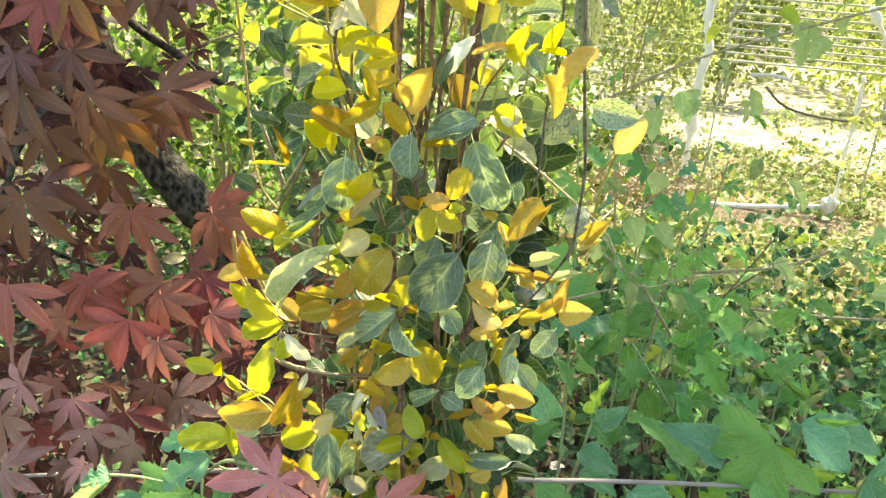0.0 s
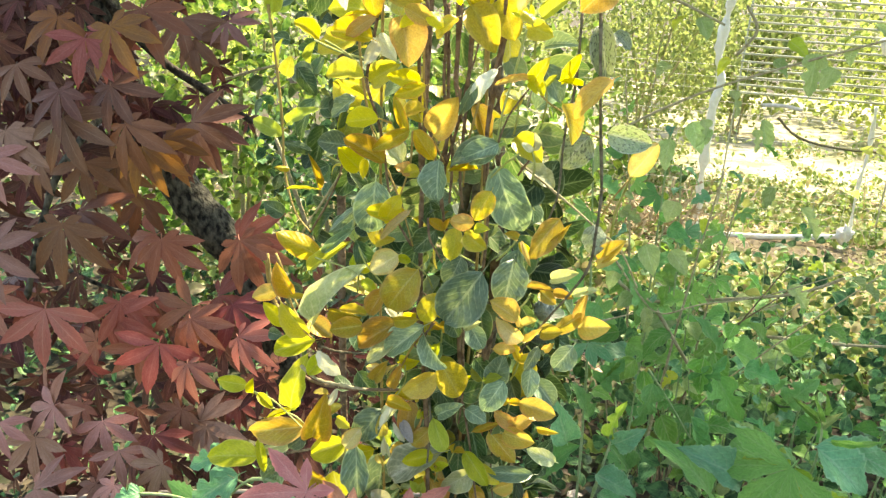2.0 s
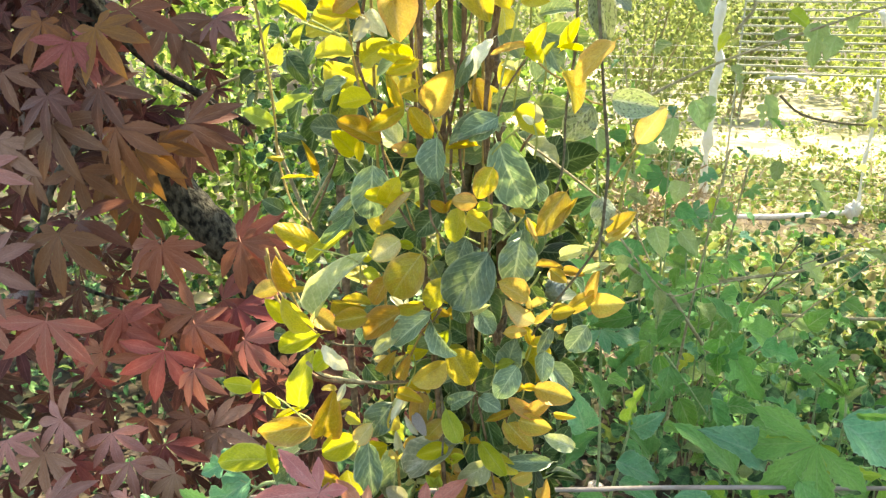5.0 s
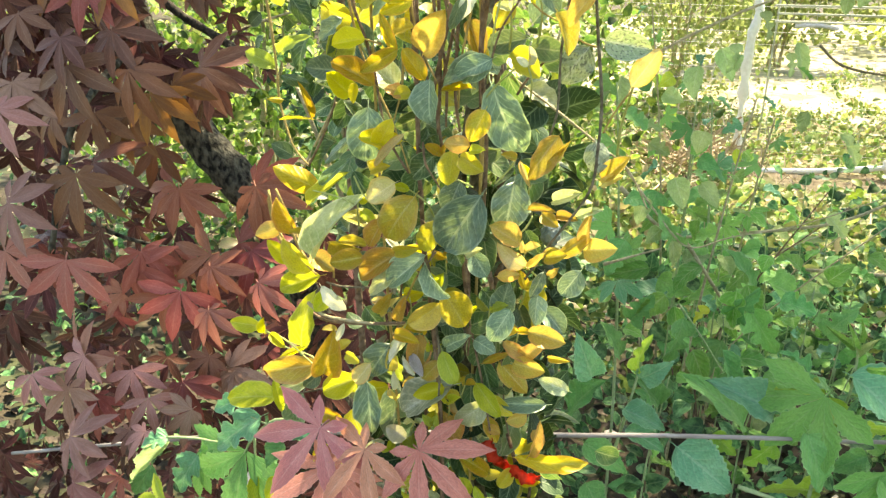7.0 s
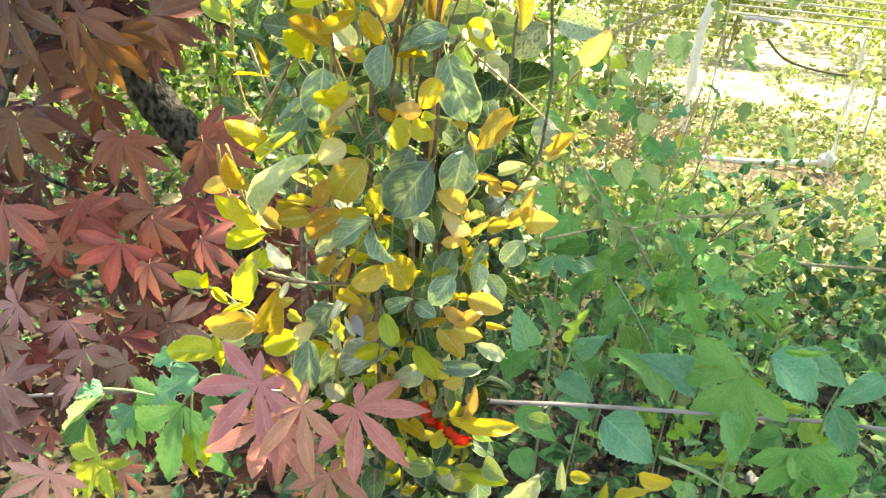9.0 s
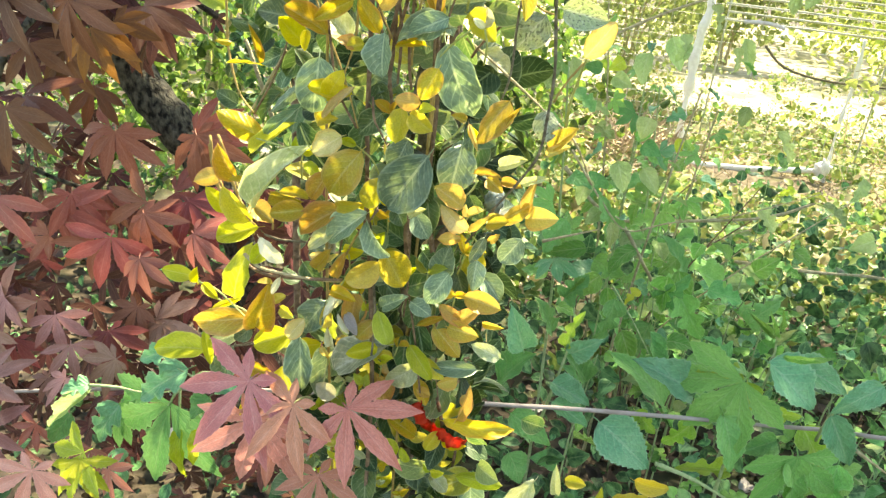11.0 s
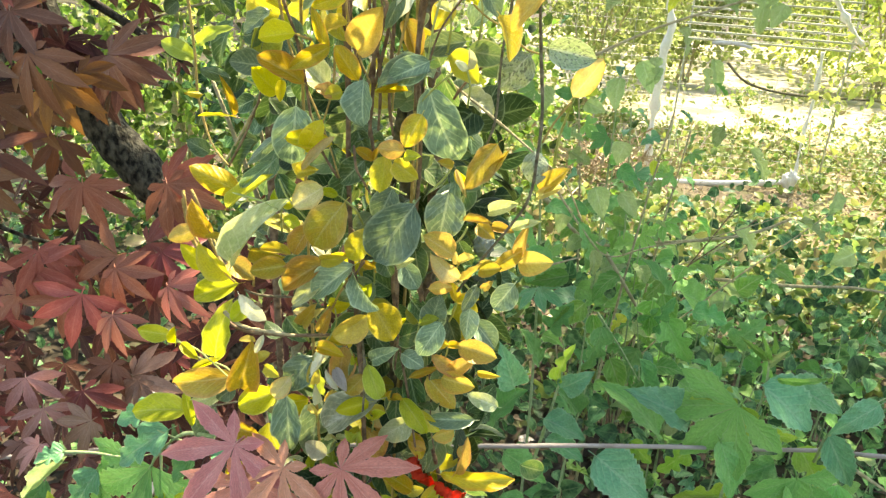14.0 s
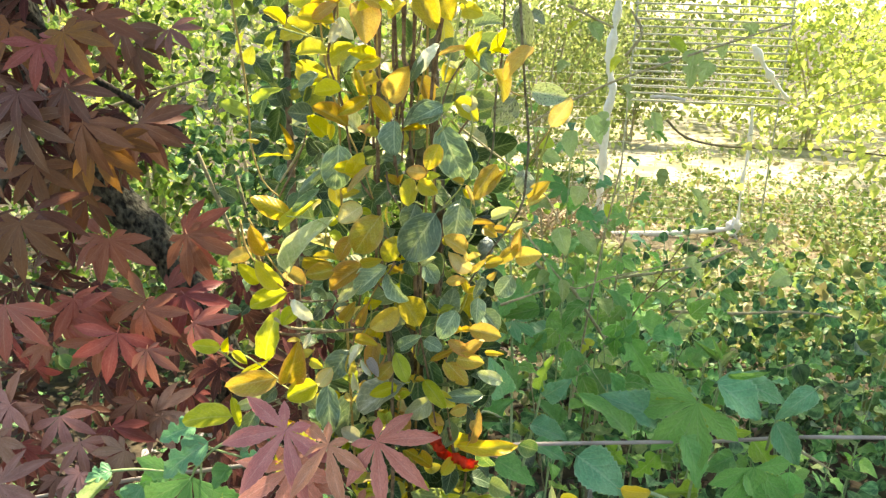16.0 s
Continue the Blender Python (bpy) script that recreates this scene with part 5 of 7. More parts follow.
def young_leaves():
    """Small fresh leaf pairs and narrow tips on the outer twigs."""
    rnd = random.Random(63)
    for _ in range(40):
        z = rnd.uniform(0.85, 1.5)
        b = Vector((max(-0.1, min(0.06, rnd.gauss(-0.01, 0.055))), 0.635 + 0.02 * rnd.random() + 0.15 * max(0.0, 1.15 - z), z))
        lean = rnd.gauss(0, 0.5)
        colour = rnd.choice(["yl", "Y", "yg", "py", "yl", "pg", "y", "oy", "p"])
        for side in (-1, 1):
            way = Vector((lean + side * rnd.uniform(0.3, 0.8), rnd.uniform(-0.4, 0.1), rnd.uniform(0.2, 1.0))).normalized()
            size = rnd.uniform(0.009, 0.019)
            leaf_at(SHRUB_STOCK, colour, SHRUB[colour], shrub, b, b + way * size, size * rnd.uniform(0.4, 0.65), Vector((side * 0.3, -0.7, 0.6)), sway=35, k=rnd.choice([1, 2, 4, 6]))
        stem("petiole", 0.0007, STEM["yg"], shrub, [b, b + Vector((-lean * 0.008, 0.006, -0.012)), b + Vector((-lean * 0.012 - 0.004, 0.022, -0.03))], taper=1.2, sides=5)


young_leaves()


def fleck_leaves():
    """Small pale and variegated leaves added as sun flecks low on the shrub's sunny side."""
    rnd = random.Random(17)
    for _ in range(26):
        z = rnd.uniform(0.86, 1.12)
        b = Vector((rnd.uniform(-0.14, 0.03), 0.645 + 0.03 * rnd.random() + 0.12 * max(0.0, 1.15 - z), z))
        way = Vector((rnd.gauss(-0.2, 0.7), rnd.uniform(-0.4, 0.1), rnd.gauss(0.0, 0.8))).normalized()
        size = rnd.uniform(0.014, 0.027)
        colour = rnd.choice(["p", "py", "pg", "yl", "Y", "gp", "yl", "ol2"])
        leaf_at(SHRUB_STOCK, colour, SHRUB[colour], shrub, b, b + way * size, size * rnd.uniform(0.5, 0.75), Vector((0.1, -0.6, 0.75)), sway=35)


fleck_leaves()
for k in range(4):
    x = -0.065 + 0.022 * k + 0.006 * math.sin(k * 5)
    y = 0.675 + 0.02 * math.sin(k * 2.3)
    stem("stem", 0.0016 + 0.0004 * (k % 3), STEM["b" if k % 3 else "o"], shrub, [(x * 0.5, y + 0.05, 0.3), (x * 0.8, y + 0.03, 0.7), (x + 0.01 * math.sin(k), y + 0.01, 1.0), (x - 0.008 * math.cos(k * 3), y, 1.25), (x * 1.15, y - 0.01, 1.55)])
stem("stem", 0.006, STEM["b"], shrub, [(-0.12, 0.8, 0.1), (-0.16, 0.86, 0.7), (-0.19, 0.9, 1.2), (-0.2, 0.92, 1.8)])
leaf_at(SHRUB_STOCK, "dead", DEAD, shrub, (-0.042, 0.660, 1.074), (-0.029, 0.650, 1.058), 0.010, k=4).name = "withered_leaf"


def bud():
    bm = bmesh.new()
    bmesh.ops.create_icosphere(bm, subdivisions=3, radius=1.0)
    for v in bm.verts:
        n = v.co.normalized()
        v.co = Vector((n.x * 0.008, n.y * 0.008, n.z * 0.011)) * (1 + 0.35 * noise.noise(n * 4)) + Vector((0.075, 0.675, 1.197))
    ob = part("dried_seed_head", bm, BUD, shrub, "blue-grey dried seed head")
    ob.matrix_parent_inverse = Matrix.Translation(shrub.location).inverted()


bud()
stem("petiole", 0.0013, STEM["yg"], shrub, [(0.122, 0.690, 1.263), (0.123, 0.670, 1.289), (0.127, 0.650, 1.312), (0.130, 0.630, 1.329)], taper=0.6, sides=6)


def ribbon(points, half):
    """A crumpled strip of cloth through the points."""
    bm = bmesh.new()
    rnd = random.Random(3)
    rows = []
    pts = [Vector(p) for p in points]
    for i in range(len(pts) - 1):
        for s in range(5):
            c = pts[i].lerp(pts[i + 1], s / 5)
            d = (pts[i + 1] - pts[i]).normalized()
            side = d.cross(Vector((0, -1, 0.3))).normalized()
            rows.append([bm.verts.new(c + side * half * j * 0.5 + Vector((0, -1, 0)) * rnd.uniform(-0.003, 0.003)) for j in (-2, -1, 0, 1, 2)])
    for a, b in zip(rows, rows[1:]):
        for j in range(4):
            bm.faces.new((a[j], a[j + 1], b[j + 1], b[j]))
    bmesh.ops.solidify(bm, geom=bm.faces[:], thickness=0.0008)
    return bm


tie = part("cloth_tie", ribbon([(0.027, 0.668, 0.986), (0.032, 0.664, 0.978), (0.037, 0.668, 0.966), (0.040, 0.690, 0.945), (0.054, 0.672, 0.955), (0.066, 0.664, 0.954), (0.080, 0.675, 0.944)], 0.0062), RED, None)
tagged(tie, "crumpled bright red cloth tie knotted round the shrub's stems", "tie")

# ---- maple ----
maple = thing("maple_tree", (-0.75, 1.55, ground_z(-0.75, 1.55)), "red-leaved ornamental maple with a leaning mossy grey trunk", "tree")


def maple_leaf(centre, tip, colour):
    c, t = Vector(centre), Vector(tip)
    size = (t - c).length
    if colour in ("k", "kl") and c.y > 0.7:
        colour = "c"
    face = Vector((0.1, -0.62, 0.78)) if colour in ("k", "kl") else Vector((0.1, -0.85, dice.uniform(0.3, 0.75)))
    stock = OPEN_STOCK if colour in ("k", "kl") else MAPLE_STOCK
    leaf_at(stock, colour, MAPLE[colour], maple, centre, tip, size, face.normalized(), sway=22)


maple_leaf((-0.574, 0.930, 1.386), (-0.593, 0.900, 1.327), "oo")
maple_leaf((-0.516, 0.900, 1.366), (-0.517, 0.870, 1.311), "r")
maple_leaf((-0.494, 0.920, 1.381), (-0.452, 0.890, 1.329), "oo")
maple_leaf((-0.469, 0.950, 1.402), (-0.433, 0.920, 1.340), "b")
maple_leaf((-0.517, 0.940, 1.371), (-0.511, 0.910, 1.314), "c")
maple_leaf((-0.616, 0.900, 1.328), (-0.588, 0.870, 1.289), "d")
maple_leaf((-0.535, 0.870, 1.306), (-0.531, 0.840, 1.256), "d")
maple_leaf((-0.542, 0.880, 1.271), (-0.508, 0.850, 1.205), "d")
maple_leaf((-0.494, 0.910, 1.311), (-0.450, 0.880, 1.273), "d")
maple_leaf((-0.464, 0.890, 1.269), (-0.430, 0.860, 1.210), "b")
maple_leaf((-0.467, 1.050, 1.246), (-0.393, 1.020, 1.222), "d")
maple_leaf((-0.476, 1.080, 1.242), (-0.431, 1.050, 1.176), "d")
maple_leaf((-0.506, 1.100, 1.383), (-0.479, 1.070, 1.312), "d")
maple_leaf((-0.488, 1.100, 1.355), (-0.438, 1.070, 1.328), "b")
maple_leaf((-0.408, 1.050, 1.386), (-0.371, 1.020, 1.363), "p")
maple_leaf((-0.482, 1.000, 1.229), (-0.440, 0.970, 1.175), "oo")
maple_leaf((-0.503, 0.980, 1.220), (-0.464, 0.950, 1.161), "oo")
maple_leaf((-0.627, 0.880, 1.247), (-0.599, 0.850, 1.184), "p")
maple_leaf((-0.640, 0.860, 1.217), (-0.603, 0.830, 1.170), "p")
maple_leaf((-0.596, 0.980, 1.189), (-0.572, 0.950, 1.127), "b")
maple_leaf((-0.560, 1.000, 1.182), (-0.559, 0.970, 1.115), "b")
maple_leaf((-0.684, 1.000, 1.176), (-0.685, 0.970, 1.126), "b")
maple_leaf((-0.576, 0.900, 1.125), (-0.567, 0.870, 1.048), "b")
maple_leaf((-0.588, 0.950, 1.126), (-0.509, 0.920, 1.136), "b")
maple_leaf((-0.676, 0.880, 1.083), (-0.599, 0.850, 1.062), "p")
maple_leaf((-0.561, 1.100, 1.043), (-0.521, 1.070, 0.971), "r")
maple_leaf((-0.583, 1.120, 1.042), (-0.639, 1.090, 0.988), "r")
maple_leaf((-0.593, 1.100, 1.109), (-0.590, 1.070, 1.047), "b")
maple_leaf((-0.601, 0.880, 1.008), (-0.600, 0.850, 0.924), "c")
maple_leaf((-0.662, 0.920, 0.993), (-0.682, 0.890, 0.940), "r")
maple_leaf((-0.699, 0.880, 1.010), (-0.647, 0.850, 0.968), "c")
maple_leaf((-0.572, 1.000, 0.974), (-0.554, 0.970, 0.904), "r")
maple_leaf((-0.552, 1.050, 0.962), (-0.522, 1.020, 0.927), "r")
maple_leaf((-0.591, 1.000, 0.948), (-0.517, 0.970, 0.949), "r")
maple_leaf((-0.458, 1.000, 0.964), (-0.401, 0.970, 0.931), "r")
maple_leaf((-0.465, 1.020, 0.973), (-0.531, 0.990, 0.938), "r")
maple_leaf((-0.416, 1.050, 0.973), (-0.356, 1.020, 0.915), "r")
maple_leaf((-0.479, 0.950, 0.944), (-0.497, 0.920, 0.864), "r")
maple_leaf((-0.528, 0.980, 0.915), (-0.568, 0.950, 0.876), "r")
maple_leaf((-0.424, 0.930, 0.931), (-0.404, 0.900, 0.885), "c")
maple_leaf((-0.382, 1.000, 0.947), (-0.322, 0.970, 0.926), "c")
maple_leaf((-0.436, 1.050, 0.928), (-0.374, 1.020, 0.942), "r")
maple_leaf((-0.667, 0.950, 0.807), (-0.709, 0.920, 0.764), "p")
maple_leaf((-0.689, 0.970, 0.786), (-0.657, 0.940, 0.865), "p")
maple_leaf((-0.601, 0.970, 0.781), (-0.573, 0.940, 0.729), "p")
maple_leaf((-0.682, 0.920, 0.766), (-0.679, 0.890, 0.691), "p")
maple_leaf((-0.661, 0.950, 0.738), (-0.654, 0.920, 0.686), "r")
maple_leaf((-0.534, 1.000, 0.751), (-0.487, 0.970, 0.700), "r")
maple_leaf((-0.559, 1.020, 0.726), (-0.577, 0.990, 0.690), "r")
maple_leaf((-0.471, 1.050, 0.749), (-0.466, 1.020, 0.721), "p")
maple_leaf((-0.487, 1.060, 0.749), (-0.401, 1.030, 0.752), "p")
maple_leaf((-0.547, 0.930, 0.764), (-0.523, 0.900, 0.719), "p")
maple_leaf((-0.474, 0.930, 0.756), (-0.518, 0.900, 0.721), "p")
maple_leaf((-0.583, 0.920, 0.704), (-0.593, 0.890, 0.672), "p")
maple_leaf((-0.724, 0.900, 0.795), (-0.697, 0.870, 0.751), "p")
maple_leaf((-0.443, 1.100, 0.775), (-0.421, 1.070, 0.742), "r")
maple_leaf((-0.427, 1.100, 1.059), (-0.375, 1.070, 0.988), "r")
maple_leaf((-0.441, 1.120, 1.055), (-0.354, 1.090, 1.054), "r")
maple_leaf((-0.466, 1.100, 0.960), (-0.396, 1.070, 0.962), "r")
maple_leaf((-0.709, 1.080, 0.806), (-0.699, 1.050, 0.885), "r")
maple_leaf((-0.667, 1.060, 0.865), (-0.709, 1.030, 0.851), "r")
maple_leaf((-0.513, 1.050, 0.773), (-0.528, 1.020, 0.724), "r")
maple_leaf((-0.421, 1.120, 0.816), (-0.392, 1.090, 0.774), "r")
maple_leaf((-0.723, 1.080, 0.727), (-0.733, 1.050, 0.686), "r")
maple_leaf((-0.639, 0.860, 0.725), (-0.566, 0.830, 0.728), "p")
maple_leaf((-0.618, 0.920, 0.608), (-0.641, 0.890, 0.578), "r")
maple_leaf((-0.633, 0.840, 0.657), (-0.560, 0.810, 0.655), "p")
maple_leaf((-0.445, 0.850, 0.625), (-0.400, 0.820, 0.615), "c")
maple_leaf((-0.551, 0.950, 0.556), (-0.561, 0.920, 0.520), "r")
maple_leaf((-0.662, 0.950, 0.710), (-0.686, 0.920, 0.672), "r")
maple_leaf((-0.521, 0.880, 0.743), (-0.541, 0.850, 0.711), "p")
maple_leaf((-0.076, 0.623, 0.989), (-0.112, 0.593, 0.941), "k")
maple_leaf((-0.026, 0.627, 0.995), (0.032, 0.597, 0.965), "k")
maple_leaf((-0.125, 0.635, 0.995), (-0.170, 0.605, 0.931), "kl")
maple_leaf((-0.042, 0.600, 0.936), (-0.021, 0.570, 0.900), "k")
maple_leaf((-0.128, 0.660, 0.933), (-0.142, 0.630, 0.859), "kl")
maple_leaf((-0.114, 0.670, 0.909), (-0.119, 0.640, 0.856), "k")
maple_leaf((-0.371, 0.630, 0.824), (-0.382, 0.600, 0.771), "kl")
stem("trunk", 0.044, BARK, maple, [(-0.467, 1.500, 0.175), (-0.501, 1.490, 0.490), (-0.545, 1.480, 0.712), (-0.600, 1.470, 0.838), (-0.665, 1.460, 0.937), (-0.734, 1.460, 1.012), (-0.812, 1.470, 1.122), (-0.897, 1.500, 1.264), (-1.15, 1.5, 2.3)], sides=14, taper=0.8, wobble=0.09)
stem("branch", 0.010, STEM["k"], maple, [(-0.902, 1.420, 1.448), (-0.849, 1.460, 1.344), (-0.789, 1.500, 1.267), (-0.743, 1.530, 1.227), (-0.694, 1.560, 1.186), (-0.647, 1.600, 1.142)], taper=0.8)
stem("branch", 0.004, STEM["k"], maple, [(-0.710, 1.550, 1.200), (-0.669, 1.520, 1.182), (-0.635, 1.500, 1.163)], taper=0.5)
stem("branch", 0.005, STEM["gr"], maple, [(-1.043, 2.000, 1.127), (-0.948, 2.000, 1.159), (-0.848, 2.000, 1.194), (-0.751, 2.000, 1.223)], taper=0.7)
stem("branch", 0.005, BARK, maple, [(-0.740, 1.000, 0.942), (-0.719, 1.020, 1.046), (-0.703, 1.050, 1.134), (-0.688, 1.100, 1.191), (-0.737, 1.300, 1.244)], taper=1.3)
stem("branch", 0.004, BARK, maple, [(-0.737, 1.100, 0.965), (-0.669, 1.100, 0.945), (-0.614, 1.150, 0.911)], taper=0.7)
stem("branch", 0.004, BARK, maple, [(-0.325, 0.900, 0.535), (-0.258, 0.850, 0.743), (-0.185, 0.750, 0.886), (-0.131, 0.650, 0.988)], taper=0.6)


def off_branch(p):
    """How far, as seen from before the shrub, leaves hang off the line of the dark bough."""
    a, b = (p[:, 0] - 0.12) / (p[:, 1] - 0.06), (p[:, 2] - 1.43) / (p[:, 1] - 0.06)
    return np.where((a > -0.72) & (a < -0.40), np.abs(b - (-0.145 - 0.84 * (a + 0.545))), 1.0)


def maple_inner():
    n = 430
    p = np.stack([gen.uniform(-1.15, -0.30, n), gen.uniform(1.05, 1.4, n), gen.uniform(0.3, 1.62, n)], 1)
    keep = (off_sunbeam(p, (-0.43, 0.76, 0.71)) > 0.09) & (off_branch(p) > 0.055) & ~((p[:, 0] > -0.5) & (p[:, 2] > 1.0)) & ~((np.abs(p[:, 0] + 0.53) < 0.16) & (p[:, 2] > 0.93))
    p = p[keep]
    n = len(p)
    s = gen.uniform(0.05, 0.085, n)
    cloud("inner_foliage", p, ways_of(n, -0.8, (0, -0.2, 0), 0.6), ways_of(n, 0.6, (0, -1, 0), 0.5), s, s, MAPLE_SHADED, maple, palmate(7, 38, 0.012, 0.125, 0.3, 3), "brownish red leaves inside the crown")
    n = 120
    p = np.stack([gen.uniform(-1.1, -0.6, n), gen.uniform(1.12, 1.4, n), gen.uniform(1.12, 1.62, n)], 1)
    p = p[(off_branch(p) > 0.06) & (off_sunbeam(p, (-0.43, 0.76, 0.71)) > 0.09)]
    n = len(p)
    s = gen.uniform(0.05, 0.085, n)
    cloud("side_foliage", p, ways_of(n, -0.8, (0, -0.2, 0), 0.6), ways_of(n, 0.6, (0, -1, 0), 0.5), s, s, MAPLE_SHADED, maple, palmate(7, 38, 0.012, 0.125, 0.3, 8), "brownish red leaves at the crown's side")
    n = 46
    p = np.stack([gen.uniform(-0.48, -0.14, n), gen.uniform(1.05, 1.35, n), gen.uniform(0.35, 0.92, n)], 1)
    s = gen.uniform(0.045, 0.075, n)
    cloud("low_foliage", p, ways_of(n, -0.8, (0, -0.2, 0), 0.6), ways_of(n, 0.6, (0, -1, 0), 0.5), s, s, MAPLE_SHADED, maple, palmate(7, 38, 0.012, 0.125, 0.3, 6), "brownish red leaves before the lower trunk")
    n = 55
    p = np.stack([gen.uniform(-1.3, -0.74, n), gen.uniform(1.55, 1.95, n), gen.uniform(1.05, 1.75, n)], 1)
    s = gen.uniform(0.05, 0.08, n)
    cloud("back_foliage", p, ways_of(n, -0.8, (0, -0.2, 0), 0.6), ways_of(n, 0.6, (0, -1, 0), 0.5), s, s, MAPLE_SHADED, maple, palmate(7, 38, 0.012, 0.125, 0.3, 5), "brownish red leaves behind the trunk")
    # Crown above the view, with gaps cut where sunbeams must pass.
    n = 3400
    p = np.stack([gen.normal(-0.95, 0.45, n), gen.normal(1.85, 0.55, n), gen.uniform(1.75, 3.4, n)], 1)
    p = p[(off_sunbeam(p, (-0.10, 0.68, 1.0)) > 0.24) & (off_sunbeam(p, (-0.43, 0.76, 0.71)) > 0.17)]
    # Extra unseen leaves, placed to shade the maple below.
    near = np.stack([gen.uniform(-0.85, -0.1, 460), gen.uniform(1.25, 1.8, 460), gen.uniform(1.9, 2.5, 460)], 1)
    p = np.concatenate([p, near[(off_sunbeam(near, (-0.09, 0.68, 0.98)) > 0.2) & (off_sunbeam(near, (-0.43, 0.76, 0.71)) > 0.12)]])
    n = len(p)
    s = gen.uniform(0.05, 0.085, n)
    cloud("crown", p, ways_of(n, -0.5), ways_of(n, 1.0), s, s * 0.8, MAPLE_SHADED, maple, blade(lobed, 9, 1, 0.15, 0.3), "dense red crown above")


maple_inner()

# ---- mulberry and weeds ----
mulberry = thing("mulberry_sapling", (0.5, 1.2, ground_z(0.5, 1.2)), "young mulberry with large lobed fresh green leaves", "sapling")


def mulberry_leaf(base, tip, width, colour):
    far = base[1] > 1.35
    stock = LOBED_STOCK if far or colour in ("ml", "ml2") else MUL_STOCK
    width *= 0.8 if far else 1.0
    colour = "mf" if colour == "my" else colour
    leaf_at(stock, colour, GREEN[colour], mulberry, base, tip, width, Vector((0.05, -0.7, 0.7)), 38)


def mulberry_broad_leaf(base, tip, colour):
    leaf_at(BROAD_STOCK, colour, GREEN[colour], mulberry, base, tip, (Vector(tip) - Vector(base)).length, Vector((0.05, -0.7, 0.7)), 15)


def mulberry_stem(radius, colour, *points):
    stem("stem", radius, STEM[colour], mulberry, points, taper=0.35)


mulberry_stem(0.0030, "gs", (0.470, 1.200, 0.683), (0.465, 1.160, 0.762), (0.467, 1.150, 0.802), (0.468, 1.150, 0.842), (0.463, 1.150, 0.880), (0.453, 1.150, 0.913))
mulberry_stem(0.0030, "gs", (0.146, 1.100, 0.675), (0.155, 1.100, 0.729), (0.162, 1.100, 0.775), (0.168, 1.100, 0.816), (0.171, 1.100, 0.856), (0.166, 1.100, 0.892))
mulberry_stem(0.0034, "gs", (0.326, 1.060, 0.680), (0.393, 1.080, 0.649), (0.464, 1.100, 0.604), (0.510, 1.120, 0.560))
mulberry_stem(0.0026, "gs", (0.564, 1.150, 0.718), (0.553, 1.100, 0.802), (0.575, 1.100, 0.836), (0.618, 1.120, 0.860))
mulberry_stem(0.0022, "gs", (0.241, 1.500, 0.750), (0.292, 1.450, 0.702), (0.343, 1.400, 0.645))
mulberry_stem(0.0027, "gr", (0.116, 1.600, 0.980), (0.203, 1.600, 0.871), (0.257, 1.600, 0.829), (0.332, 1.600, 0.861), (0.457, 1.600, 0.901), (0.644, 1.600, 0.997))
mulberry_stem(0.0033, "gr", (0.091, 1.500, 0.816), (0.196, 1.500, 0.862))
mulberry_stem(0.0034, "gr", (0.591, 1.100, 0.753), (0.656, 1.100, 0.717))
mulberry_leaf((0.374, 1.140, 0.766), (0.269, 1.120, 0.815), 0.057, "mb")
mulberry_leaf((0.347, 1.200, 0.691), (0.250, 1.180, 0.792), 0.056, "mu")
mulberry_broad_leaf((0.429, 1.120, 0.814), (0.355, 1.100, 0.716), "ml")
mulberry_broad_leaf((0.552, 1.160, 0.675), (0.571, 1.140, 0.565), "ml")
mulberry_broad_leaf((0.622, 1.200, 0.636), (0.628, 1.180, 0.548), "ml")
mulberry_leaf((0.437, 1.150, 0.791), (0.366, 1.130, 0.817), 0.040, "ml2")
mulberry_leaf((0.451, 1.170, 0.786), (0.415, 1.150, 0.832), 0.030, "mu")
mulberry_leaf((0.458, 1.130, 0.847), (0.532, 1.110, 0.797), 0.073, "mb")
mulberry_leaf((0.502, 1.160, 0.837), (0.582, 1.140, 0.819), 0.051, "mb")
mulberry_leaf((0.440, 1.140, 0.801), (0.452, 1.120, 0.754), 0.046, "ml2")
mulberry_leaf((0.412, 1.100, 0.761), (0.448, 1.080, 0.673), 0.056, "mu")
mulberry_leaf((0.471, 1.120, 0.865), (0.530, 1.100, 0.882), 0.012, "my")
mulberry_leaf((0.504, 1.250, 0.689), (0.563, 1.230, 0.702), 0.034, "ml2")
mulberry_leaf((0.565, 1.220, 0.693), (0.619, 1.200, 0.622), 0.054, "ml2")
mulberry_leaf((0.545, 1.160, 0.673), (0.573, 1.140, 0.560), 0.054, "ml")
mulberry_leaf((0.551, 1.100, 0.798), (0.592, 1.080, 0.731), 0.041, "mb")
mulberry_leaf((0.630, 1.200, 0.647), (0.619, 1.180, 0.555), 0.057, "ml")
mulberry_leaf((0.596, 1.080, 0.872), (0.537, 1.060, 0.827), 0.034, "mb")
mulberry_leaf((0.236, 1.080, 0.718), (0.324, 1.060, 0.665), 0.069, "mb")
mulberry_leaf((0.528, 1.200, 0.670), (0.474, 1.180, 0.646), 0.037, "mu")
mulberry_leaf((0.480, 1.220, 0.576), (0.388, 1.200, 0.576), 0.035, "ml2")
mulberry_leaf((0.172, 1.100, 0.813), (0.212, 1.080, 0.854), 0.034, "mb")
mulberry_leaf((0.164, 1.100, 0.824), (0.174, 1.080, 0.892), 0.024, "ml2")
mulberry_leaf((0.153, 1.080, 0.770), (0.214, 1.060, 0.760), 0.039, "mb")
